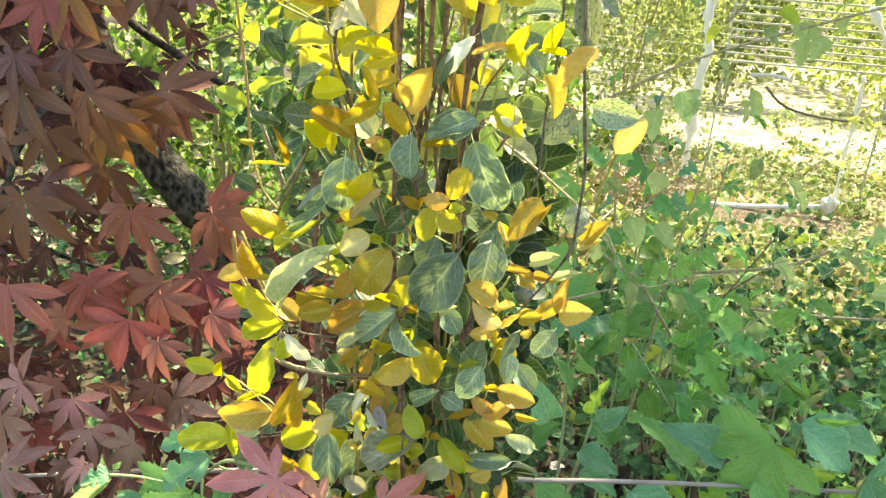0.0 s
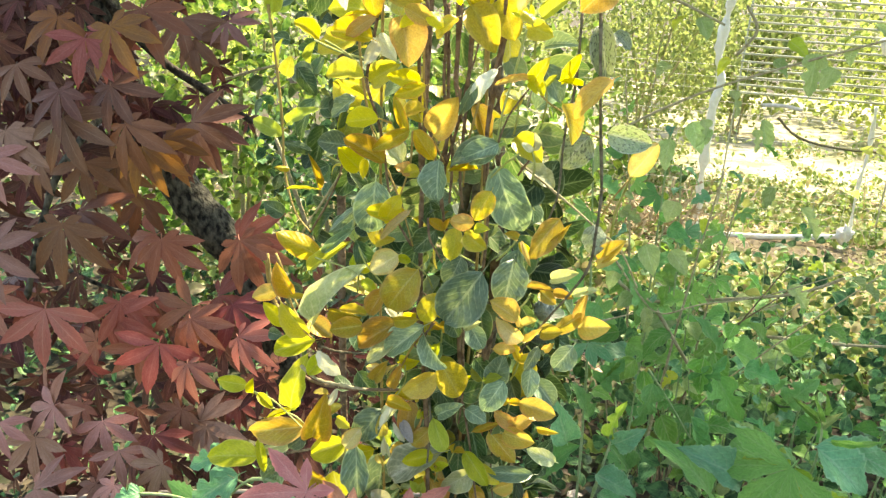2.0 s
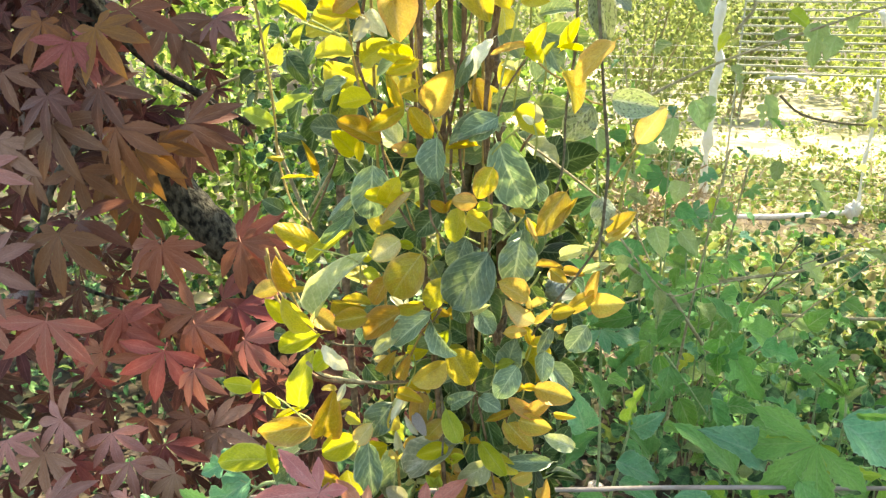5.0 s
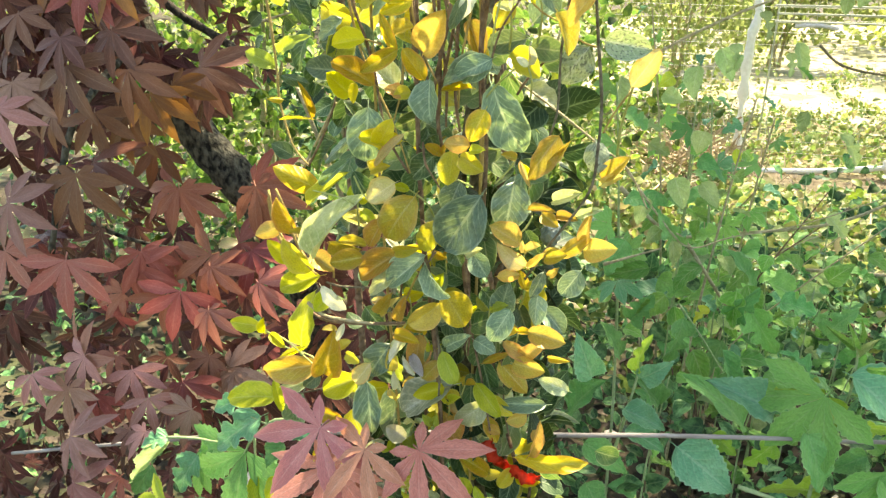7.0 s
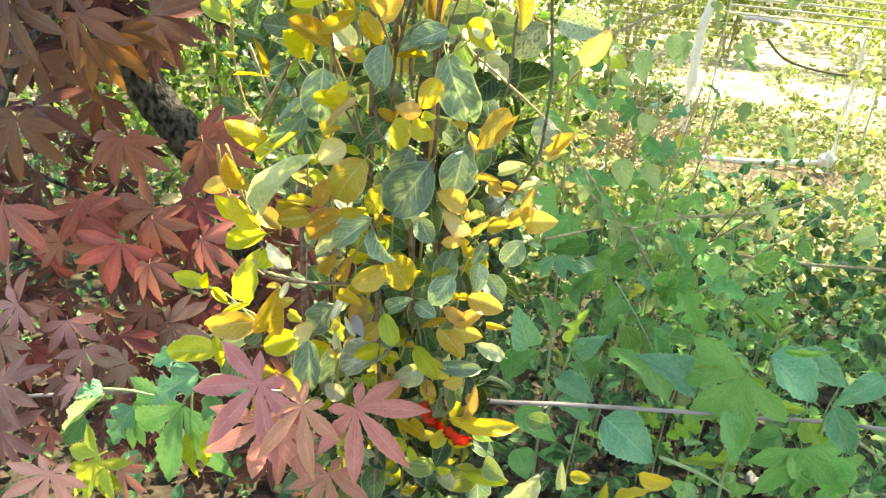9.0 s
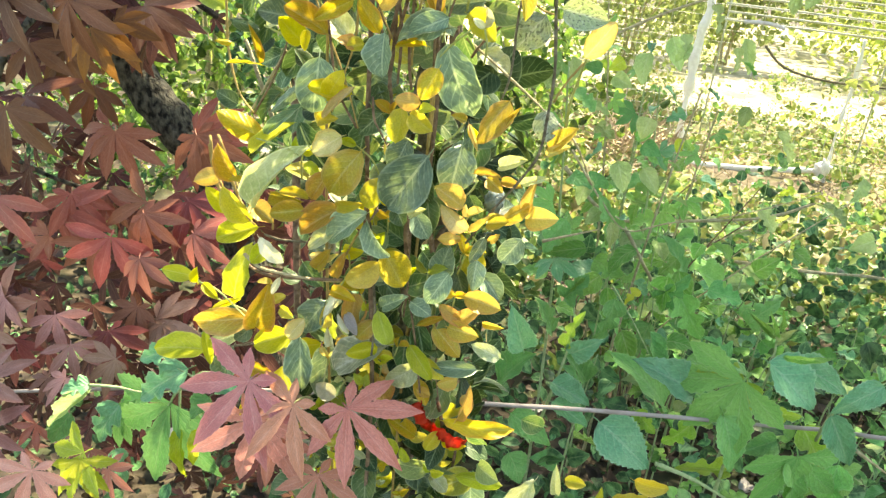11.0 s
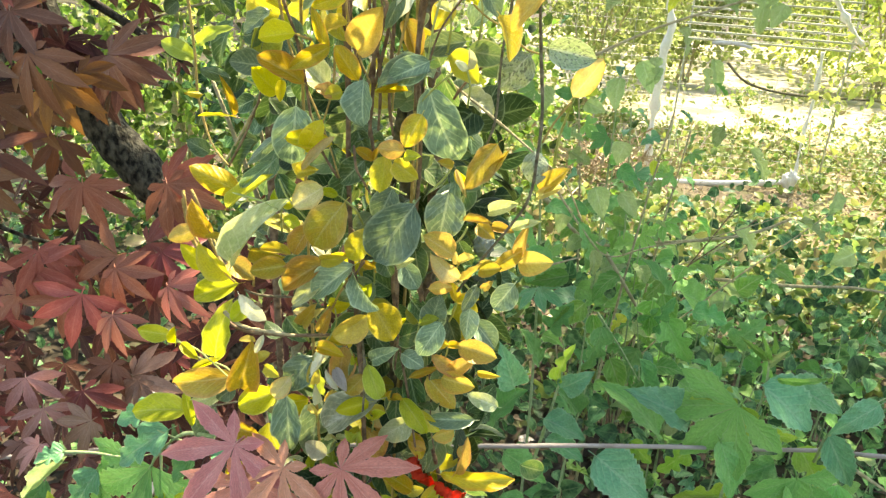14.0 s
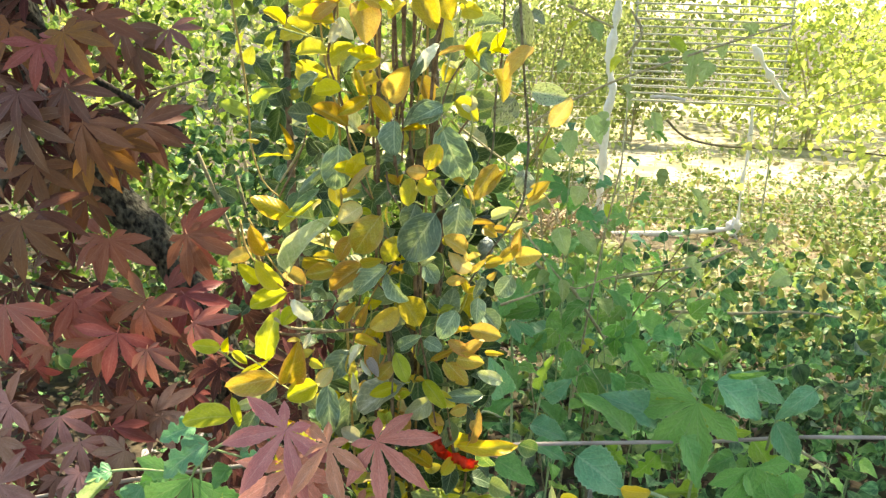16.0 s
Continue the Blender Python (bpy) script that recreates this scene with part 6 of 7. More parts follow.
mulberry_leaf((0.160, 1.090, 0.729), (0.218, 1.070, 0.715), 0.035, "mb")
mulberry_leaf((0.106, 1.050, 0.833), (0.084, 1.030, 0.905), 0.041, "mb")
mulberry_leaf((0.072, 1.100, 0.736), (0.116, 1.080, 0.815), 0.052, "mu")
mulberry_leaf((0.100, 1.100, 0.685), (0.171, 1.080, 0.658), 0.043, "mu")
mulberry_leaf((0.108, 1.100, 0.608), (0.138, 1.080, 0.568), 0.046, "mu")
mulberry_leaf((0.462, 1.150, 0.880), (0.417, 1.130, 0.917), 0.011, "my")
mulberry_leaf((0.462, 1.150, 0.888), (0.460, 1.130, 0.930), 0.009, "my")
mulberry_leaf((0.457, 1.140, 0.889), (0.436, 1.120, 0.934), 0.008, "my")
mulberry_leaf((0.467, 1.150, 0.872), (0.479, 1.130, 0.908), 0.012, "sp")
mulberry_leaf((0.368, 1.120, 0.596), (0.387, 1.100, 0.560), 0.020, "ml")
mulberry_leaf((0.306, 1.300, 0.769), (0.336, 1.280, 0.694), 0.035, "mu")
mulberry_leaf((0.383, 1.320, 0.725), (0.430, 1.300, 0.699), 0.040, "ml")
mulberry_leaf((0.215, 1.250, 0.678), (0.167, 1.230, 0.739), 0.040, "mu")
mulberry_leaf((0.567, 1.100, 0.627), (0.600, 1.080, 0.609), 0.043, "mu")
mulberry_leaf((0.446, 1.100, 0.609), (0.468, 1.080, 0.640), 0.030, "ml")
mulberry_leaf((0.300, 1.200, 0.670), (0.336, 1.180, 0.646), 0.034, "ml2")
mulberry_leaf((0.635, 1.120, 0.637), (0.655, 1.100, 0.604), 0.043, "mu")
mulberry_leaf((0.416, 1.300, 0.600), (0.373, 1.280, 0.555), 0.045, "ml2")
mulberry_leaf((0.332, 1.510, 0.729), (0.382, 1.490, 0.799), 0.066, "mu")
mulberry_leaf((0.247, 1.410, 0.764), (0.231, 1.390, 0.672), 0.066, "mu")
mulberry_leaf((0.372, 1.510, 0.750), (0.432, 1.490, 0.668), 0.079, "ml")
mulberry_leaf((0.331, 1.510, 0.676), (0.310, 1.490, 0.602), 0.070, "mu")
mulberry_leaf((0.392, 1.610, 0.743), (0.334, 1.590, 0.846), 0.058, "mu")
mulberry_leaf((0.442, 1.610, 0.726), (0.510, 1.590, 0.723), 0.071, "mu")
mulberry_leaf((0.200, 1.610, 0.748), (0.264, 1.590, 0.729), 0.072, "ml")
mulberry_leaf((0.235, 1.610, 0.821), (0.188, 1.590, 0.897), 0.058, "mu")
mulberry_leaf((0.127, 1.610, 0.828), (0.092, 1.590, 0.751), 0.073, "mu")
mulberry_leaf((0.183, 1.710, 0.906), (0.157, 1.690, 0.842), 0.075, "mu")
mulberry_leaf((0.316, 1.410, 0.626), (0.344, 1.390, 0.696), 0.054, "mu")
mulberry_leaf((0.499, 1.510, 0.630), (0.440, 1.490, 0.683), 0.057, "mu")
mulberry_leaf((0.538, 1.610, 0.663), (0.574, 1.590, 0.735), 0.070, "mu")
mulberry_leaf((0.154, 1.510, 0.694), (0.190, 1.490, 0.763), 0.068, "mu")
mulberry_leaf((0.143, 1.510, 0.610), (0.109, 1.490, 0.695), 0.058, "mu")
stem("stem", 0.004, STEM["gs"], mulberry, [(0.5, 1.2, 0.0), (0.49, 1.22, 0.3), (0.46, 1.2, 0.55), (0.470, 1.200, 0.683)])

weed = thing("lobed_weed", (-0.3, 0.85, ground_z(-0.3, 0.85)), "low weed with deeply lobed green and sunlit lime leaves", "weed")


def weed_leaf(base, tip, width, colour):
    stock = LOBED_STOCK if colour in ("ml", "my", "mb") else MUL_STOCK
    leaf_at(stock, colour, GREEN[colour], weed, base, tip, width, Vector((0.05, -0.75, 0.65)), 25)


def weed_broad_leaf(base, tip, colour):
    leaf_at(CUT_STOCK, colour, GREEN[colour], weed, base, tip, (Vector(tip) - Vector(base)).length, Vector((0.05, -0.75, 0.65)), 15)


def weed_stem(radius, colour, *points):
    stem("stem", radius, STEM[colour], weed, points, taper=0.4)


weed_stem(0.0026, "gs", (-0.226, 0.800, 0.867), (-0.263, 0.800, 0.865), (-0.295, 0.800, 0.834), (-0.323, 0.800, 0.785))
weed_stem(0.0020, "gs", (-0.295, 0.800, 0.834), (-0.297, 0.800, 0.799), (-0.296, 0.800, 0.773))
weed_stem(0.0020, "gs", (-0.234, 0.800, 0.847), (-0.271, 0.800, 0.855), (-0.297, 0.800, 0.864))
weed_stem(0.0020, "gs", (-0.424, 0.800, 0.808), (-0.383, 0.800, 0.815), (-0.335, 0.800, 0.817), (-0.295, 0.800, 0.834))
weed_leaf((-0.284, 0.800, 0.866), (-0.349, 0.780, 0.818), 0.043, "mb")
weed_leaf((-0.312, 0.830, 0.873), (-0.359, 0.810, 0.856), 0.034, "mb")
weed_leaf((-0.422, 0.800, 0.810), (-0.452, 0.780, 0.805), 0.029, "mb")
# Pale leaf drawn for the white-green highlight on a folded blade.
weed_leaf((-0.426, 0.800, 0.800), (-0.483, 0.780, 0.735), 0.019, "sp")
weed_leaf((-0.382, 0.800, 0.788), (-0.413, 0.780, 0.733), 0.042, "mb")
weed_leaf((-0.298, 0.800, 0.777), (-0.290, 0.780, 0.705), 0.017, "yl")
weed_leaf((-0.256, 0.800, 0.832), (-0.273, 0.780, 0.807), 0.030, "mu")
weed_leaf((-0.373, 0.860, 0.777), (-0.416, 0.840, 0.740), 0.031, "mu")
weed_leaf((-0.261, 0.780, 0.796), (-0.264, 0.760, 0.749), 0.018, "yl")
weed_leaf((-0.242, 0.800, 0.845), (-0.195, 0.780, 0.860), 0.021, "mb")
weed_leaf((-0.537, 0.900, 0.664), (-0.570, 0.880, 0.608), 0.034, "mu")
weed_leaf((-0.453, 0.880, 0.635), (-0.426, 0.860, 0.594), 0.029, "mb")
weed_broad_leaf((-0.309, 0.800, 0.810), (-0.338, 0.780, 0.678), "mu")
weed_broad_leaf((-0.409, 0.760, 0.735), (-0.460, 0.740, 0.680), "my")
weed_broad_leaf((-0.409, 0.750, 0.732), (-0.392, 0.730, 0.675), "my")
weed_broad_leaf((-0.408, 0.840, 0.742), (-0.420, 0.820, 0.691), "mu")

spray = thing("arching_branch", (0.6, 1.9, ground_z(0.6, 1.9)), "thin arching grey branches with scattered green leaves", "branch")


def spray_leaf(base, tip, width, colour):
    b, t = Vector(base), Vector(tip)
    # Higher leaves take the palest copy, painted as lit and hazy.
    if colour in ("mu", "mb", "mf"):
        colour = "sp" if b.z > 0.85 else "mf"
    stock = LOBED_STOCK if dice.random() < 0.4 else MUL_STOCK
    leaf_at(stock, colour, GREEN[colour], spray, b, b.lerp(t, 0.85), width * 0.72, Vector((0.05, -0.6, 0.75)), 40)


def spray_stem(radius, colour, *points):
    stem("stem", radius, STEM[colour], spray, points)


spray_stem(0.0034, "gr", (0.131, 1.850, 1.158), (0.204, 1.850, 1.206), (0.314, 1.850, 1.265), (0.455, 1.850, 1.323), (0.592, 1.850, 1.374), (0.726, 1.850, 1.423))
spray_stem(0.0048, "p", (0.418, 1.850, 1.239), (0.465, 1.850, 1.241), (0.501, 1.850, 1.235))
spray_stem(0.0085, "d", (1.045, 4.900, 0.805), (1.180, 4.900, 0.698), (1.446, 4.900, 0.654), (1.822, 4.900, 0.662), (2.161, 4.900, 0.661), (2.502, 4.900, 0.636))
spray_stem(0.0047, "gr", (0.395, 2.200, 1.314), (0.435, 2.200, 1.377), (0.401, 2.200, 1.436))
spray_stem(0.0036, "gr", (0.214, 2.000, 1.444), (0.333, 2.000, 1.393))
spray_stem(0.0049, "gr", (0.105, 1.700, 0.912), (0.191, 1.700, 0.832), (0.247, 1.700, 0.806), (0.309, 1.700, 0.723), (0.371, 1.700, 0.637))
spray_stem(0.0051, "gr", (0.609, 2.200, 0.559), (0.813, 2.200, 0.567), (0.978, 2.200, 0.584), (1.113, 2.200, 0.575))
spray_stem(0.0044, "gr", (0.265, 1.900, 0.736), (0.556, 1.900, 0.795), (0.678, 1.900, 0.857))
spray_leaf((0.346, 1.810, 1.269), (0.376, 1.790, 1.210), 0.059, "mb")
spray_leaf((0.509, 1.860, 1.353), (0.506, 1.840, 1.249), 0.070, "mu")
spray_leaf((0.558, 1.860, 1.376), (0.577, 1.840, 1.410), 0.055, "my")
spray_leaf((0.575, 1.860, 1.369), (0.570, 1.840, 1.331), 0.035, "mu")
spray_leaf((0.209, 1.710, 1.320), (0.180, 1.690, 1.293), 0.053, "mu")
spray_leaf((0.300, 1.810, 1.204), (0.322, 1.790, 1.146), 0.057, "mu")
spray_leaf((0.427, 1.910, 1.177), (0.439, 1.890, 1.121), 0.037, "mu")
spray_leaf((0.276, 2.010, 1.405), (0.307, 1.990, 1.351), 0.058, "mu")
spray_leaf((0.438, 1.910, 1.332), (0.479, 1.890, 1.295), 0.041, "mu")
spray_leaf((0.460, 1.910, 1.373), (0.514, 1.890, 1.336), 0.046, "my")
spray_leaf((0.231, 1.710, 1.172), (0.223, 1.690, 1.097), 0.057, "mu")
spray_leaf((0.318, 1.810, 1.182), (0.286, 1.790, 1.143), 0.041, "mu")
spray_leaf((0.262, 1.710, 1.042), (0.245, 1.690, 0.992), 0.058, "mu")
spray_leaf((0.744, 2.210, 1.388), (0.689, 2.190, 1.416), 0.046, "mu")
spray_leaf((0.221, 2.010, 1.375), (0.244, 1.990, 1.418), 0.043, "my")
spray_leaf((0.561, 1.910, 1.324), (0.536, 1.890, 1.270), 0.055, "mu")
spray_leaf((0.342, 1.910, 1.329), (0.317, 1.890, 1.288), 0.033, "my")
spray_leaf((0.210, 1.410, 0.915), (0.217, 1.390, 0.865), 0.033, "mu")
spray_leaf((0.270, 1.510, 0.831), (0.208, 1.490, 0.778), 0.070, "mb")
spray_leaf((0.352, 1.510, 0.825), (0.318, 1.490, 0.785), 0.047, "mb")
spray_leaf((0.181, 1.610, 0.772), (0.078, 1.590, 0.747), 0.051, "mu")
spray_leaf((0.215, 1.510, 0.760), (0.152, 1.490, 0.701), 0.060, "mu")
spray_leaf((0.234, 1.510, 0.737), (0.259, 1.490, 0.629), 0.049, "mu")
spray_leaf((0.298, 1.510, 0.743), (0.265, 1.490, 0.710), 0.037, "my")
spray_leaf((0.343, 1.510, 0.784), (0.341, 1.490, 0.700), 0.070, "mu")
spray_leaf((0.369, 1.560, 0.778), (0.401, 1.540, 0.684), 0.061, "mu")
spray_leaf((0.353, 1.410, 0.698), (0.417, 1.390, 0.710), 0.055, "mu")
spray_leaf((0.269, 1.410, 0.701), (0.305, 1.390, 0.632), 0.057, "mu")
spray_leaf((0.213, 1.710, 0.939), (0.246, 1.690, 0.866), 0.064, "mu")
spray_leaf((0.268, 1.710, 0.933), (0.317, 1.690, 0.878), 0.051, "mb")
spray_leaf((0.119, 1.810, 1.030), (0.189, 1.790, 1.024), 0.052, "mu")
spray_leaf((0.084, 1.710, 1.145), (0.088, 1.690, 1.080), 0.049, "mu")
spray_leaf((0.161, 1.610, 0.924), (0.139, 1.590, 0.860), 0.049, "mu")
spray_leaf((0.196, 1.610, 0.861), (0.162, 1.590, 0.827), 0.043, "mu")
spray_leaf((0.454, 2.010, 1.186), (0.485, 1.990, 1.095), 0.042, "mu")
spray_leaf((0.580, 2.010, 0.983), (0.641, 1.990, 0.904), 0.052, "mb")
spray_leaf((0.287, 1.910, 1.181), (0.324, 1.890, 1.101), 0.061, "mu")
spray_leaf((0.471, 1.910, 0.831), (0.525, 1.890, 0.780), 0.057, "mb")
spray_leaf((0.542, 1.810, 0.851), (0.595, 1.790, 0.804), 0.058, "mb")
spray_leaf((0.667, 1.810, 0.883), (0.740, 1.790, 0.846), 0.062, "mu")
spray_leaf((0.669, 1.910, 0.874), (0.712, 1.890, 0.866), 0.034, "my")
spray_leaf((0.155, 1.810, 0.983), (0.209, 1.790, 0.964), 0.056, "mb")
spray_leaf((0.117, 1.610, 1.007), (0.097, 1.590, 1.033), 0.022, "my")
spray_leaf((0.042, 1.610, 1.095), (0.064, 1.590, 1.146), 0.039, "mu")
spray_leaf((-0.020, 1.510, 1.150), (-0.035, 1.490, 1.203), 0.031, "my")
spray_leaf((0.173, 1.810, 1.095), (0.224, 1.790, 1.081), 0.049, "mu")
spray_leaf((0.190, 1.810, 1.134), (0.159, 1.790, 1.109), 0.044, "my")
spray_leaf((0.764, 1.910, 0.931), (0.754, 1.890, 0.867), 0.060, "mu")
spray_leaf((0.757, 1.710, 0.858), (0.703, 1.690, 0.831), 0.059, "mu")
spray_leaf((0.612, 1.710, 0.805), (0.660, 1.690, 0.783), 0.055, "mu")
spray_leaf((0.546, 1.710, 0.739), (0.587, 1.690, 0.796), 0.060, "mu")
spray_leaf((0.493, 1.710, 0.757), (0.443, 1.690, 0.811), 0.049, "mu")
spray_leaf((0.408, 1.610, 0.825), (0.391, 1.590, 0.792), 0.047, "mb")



def spray_thicket():
    rnd = random.Random(77)
    for _ in range(9):
        y = rnd.uniform(1.35, 2.1)
        b = Vector((rnd.uniform(0.12, 0.34) * y - 0.02, y, 1.36 - rnd.uniform(0.12, 0.5) * y))
        way = Vector((rnd.gauss(0, 0.6), rnd.uniform(-0.5, 0.2), rnd.gauss(-0.7, 0.5))).normalized()
        size = rnd.uniform(0.035, 0.06)
        colour = rnd.choice(["mu", "ml", "mu", "mb", "my"])
        spray_leaf(b, b + way * size, size * rnd.uniform(0.55, 0.75), colour)


spray_thicket()


def leafy_shoots():
    """Upright mulberry shoots close behind the shrub, in light shade, with broad lobed leaves."""
    rnd = random.Random(909)
    for k in range(6):
        y = rnd.uniform(1.45, 2.3)
        x = (0.09 + 0.022 * k + rnd.uniform(-0.01, 0.01)) * y
        gz = ground_z(x, y)
        top = 1.44 - y * rnd.uniform(0.06, 0.2) - 0.02 * k
        root = thing("mulberry_shoot", (x, y, gz), "slender mulberry shoot with broad lobed green leaves", "sapling", "mulberry shoots")
        lean = rnd.uniform(-0.12, 0.12)
        spine = [Vector((x + lean * f * f, y + 0.03 * math.sin(3 * f + k), gz - 0.01 + (top - gz) * f)) for f in (0, 0.3, 0.55, 0.8, 1.0)]
        stem("stem", 0.0045, STEM["gr" if k % 2 else "gs"], root, spine, taper=0.4, sides=6)
        for i in range(10):
            f = 0.52 + 0.48 * i / 9
            spot = Vector((x + lean * f * f, y, gz + (top - gz) * f))
            a = i * 2.4 + k
            way = Vector((math.cos(a), 0.6 * math.sin(a) - 0.2, rnd.uniform(-0.8, 0.1))).normalized()
            size = rnd.uniform(0.05, 0.09) * (1.1 - 0.4 * f)
            colour = rnd.choice(["ml", "ml", "mu", "mf", "mb"])
            stock, wide = ((BROAD_STOCK, 1.0), (LOBED_STOCK, 0.75), (MUL_STOCK, 0.66))[rnd.randrange(3)]
            leaf_at(stock, colour, GREEN[colour], root, spot + way * 0.015, spot + way * (0.015 + size), size * wide, Vector((0.2 * math.cos(a), -0.6, 0.7)), 40)


leafy_shoots()


def seedling(tip, height, count, leaf, lean, seed):
    """A thin upright shoot with lobed and toothed leaves up its stem."""
    rnd = random.Random(seed)
    top = Vector(tip)
    gz = ground_z(top.x - lean, top.y)
    root = thing("seedling", (top.x - lean, top.y, gz), "thin young shoot with light green toothed leaves", "seedling", "seedlings in the undergrowth")
    foot = Vector((top.x - lean, top.y, gz - 0.01))
    mid = foot.lerp(top, 0.6) + Vector((-lean * 0.3, rnd.uniform(-0.04, 0.04), 0.0))
    stem("stem", 0.0028, STEM["gs"], root, [foot, foot.lerp(mid, 0.5), mid, mid.lerp(top, 0.5), top], taper=0.4, sides=6)
    for i in range(count):
        f = 1 - (i / count) * height / max(0.2, top.z - gz)
        spot = (mid.lerp(top, (f - 0.6) / 0.4) if f > 0.6 else foot.lerp(mid, f / 0.6))
        a = i * 2.4 + seed
        way = Vector((math.cos(a), 0.7 * math.sin(a) - 0.25, rnd.uniform(-0.5, 0.35))).normalized()
        size = leaf * (0.55 + 0.45 * min(1, i / 4)) * rnd.uniform(0.75, 1.2)
        colour = rnd.choice(["mf", "ml", "mf", "mu", "ml", "mb", "sp", "mu"])
        stock = LOBED_STOCK if rnd.random() < 0.55 else MUL_STOCK
        leaf_at(stock, colour, GREEN[colour], root, spot + way * 0.012, spot + way * (0.012 + size), size * rnd.uniform(0.6, 0.85), Vector((0.3 * math.cos(a), -0.45, 0.85)), 45)


def seedlings():
    rnd = random.Random(404)
    for k in range(30):
        y = 1.5 + 0.038 * k + rnd.uniform(-0.1, 0.1)
        x = (0.11 + 0.46 * ((k * 0.618) % 1.0)) * y + 0.08
        tall = rnd.uniform(0.45, 0.78) if x < 0.34 * y else rnd.uniform(0.35, 0.66)
        seedling((x, y, ground_z(x, y) + tall), tall * 0.75, rnd.randint(6, 9), rnd.uniform(0.05, 0.075), rnd.uniform(-0.08, 0.08), k)
    for k in range(15):
        y = 1.75 + 0.055 * k
        x = (0.09 + 0.19 * ((k * 0.618) % 1.0)) * y + 0.09
        tall = rnd.uniform(0.72, 1.02) - 0.35 * max(0.0, x / y - 0.22) / 0.1
        tall *= 0.72 if k % 2 else 1.0
        seedling((x, y, ground_z(x, y) + tall), tall * 0.6, rnd.randint(7, 11), rnd.uniform(0.06, 0.09), rnd.uniform(-0.1, 0.1), 50 + k)
    for k in range(9):
        y = rnd.uniform(1.8, 2.7)
        x = rnd.uniform(0.12, 0.3) * y
        z = ground_z(x, y)
        stem("twig", 0.003, STEM["b" if k % 2 else "gr"], spray, [(x, y, z + 0.1), (x + rnd.uniform(-0.15, 0.15), y, z + 0.4), (x + rnd.uniform(-0.35, 0.35), y, z + rnd.uniform(0.6, 0.9))], taper=0.5, sides=5)


seedlings()

# ---- cane ----
cane = stem("cane", 0.0035, CANE, None, [(-0.974, 1.050, 0.485), (-0.706, 1.000, 0.594), (-0.551, 0.970, 0.656), (-0.453, 0.960, 0.690), (-0.182, 0.950, 0.756), (0.088, 0.960, 0.796), (0.174, 1.000, 0.784), (0.346, 1.090, 0.748), (0.462, 1.130, 0.736), (0.582, 1.140, 0.748), (0.637, 1.100, 0.778), (0.947, 1.200, 0.744)], taper=0.9, wobble=0.06)
tagged(cane, "long pale weathered cane lying across behind the shrub", "cane")


# ---- fallen leaves ----
def fallen_leaf(x, y, turn, size, material, shade):
    z = ground_z(x, y) + 0.035
    ob = link("fallen_leaf", FALLEN.take(shade, material, int(turn)), None)
    ob.matrix_world = pose(x, y, z, 8 * math.sin(turn), 10 * math.cos(turn), turn) @ Matrix.Diagonal((size, size * 0.6, size, 1))
    tagged(ob, "dry curled fallen leaf lying on the dark soil", "fallen leaf", "fallen leaves")


FALLEN = LeafStock("fallen_leaf", [recipe(pointed, 8, 2, 0.5, 0.5, 0.08, 1), recipe(toothed, 22, 2, 0.4, 0.7, 0.08, 2)])
for k in range(26):
    fallen_leaf(0.05 + 0.075 * k * (1 if k % 2 else -0.6), 1.5 + 0.5 * math.sin(k * 1.7) + 0.02 * k, k * 47.0, 0.05 + 0.025 * math.sin(k * 2.9), DEAD, "pale")

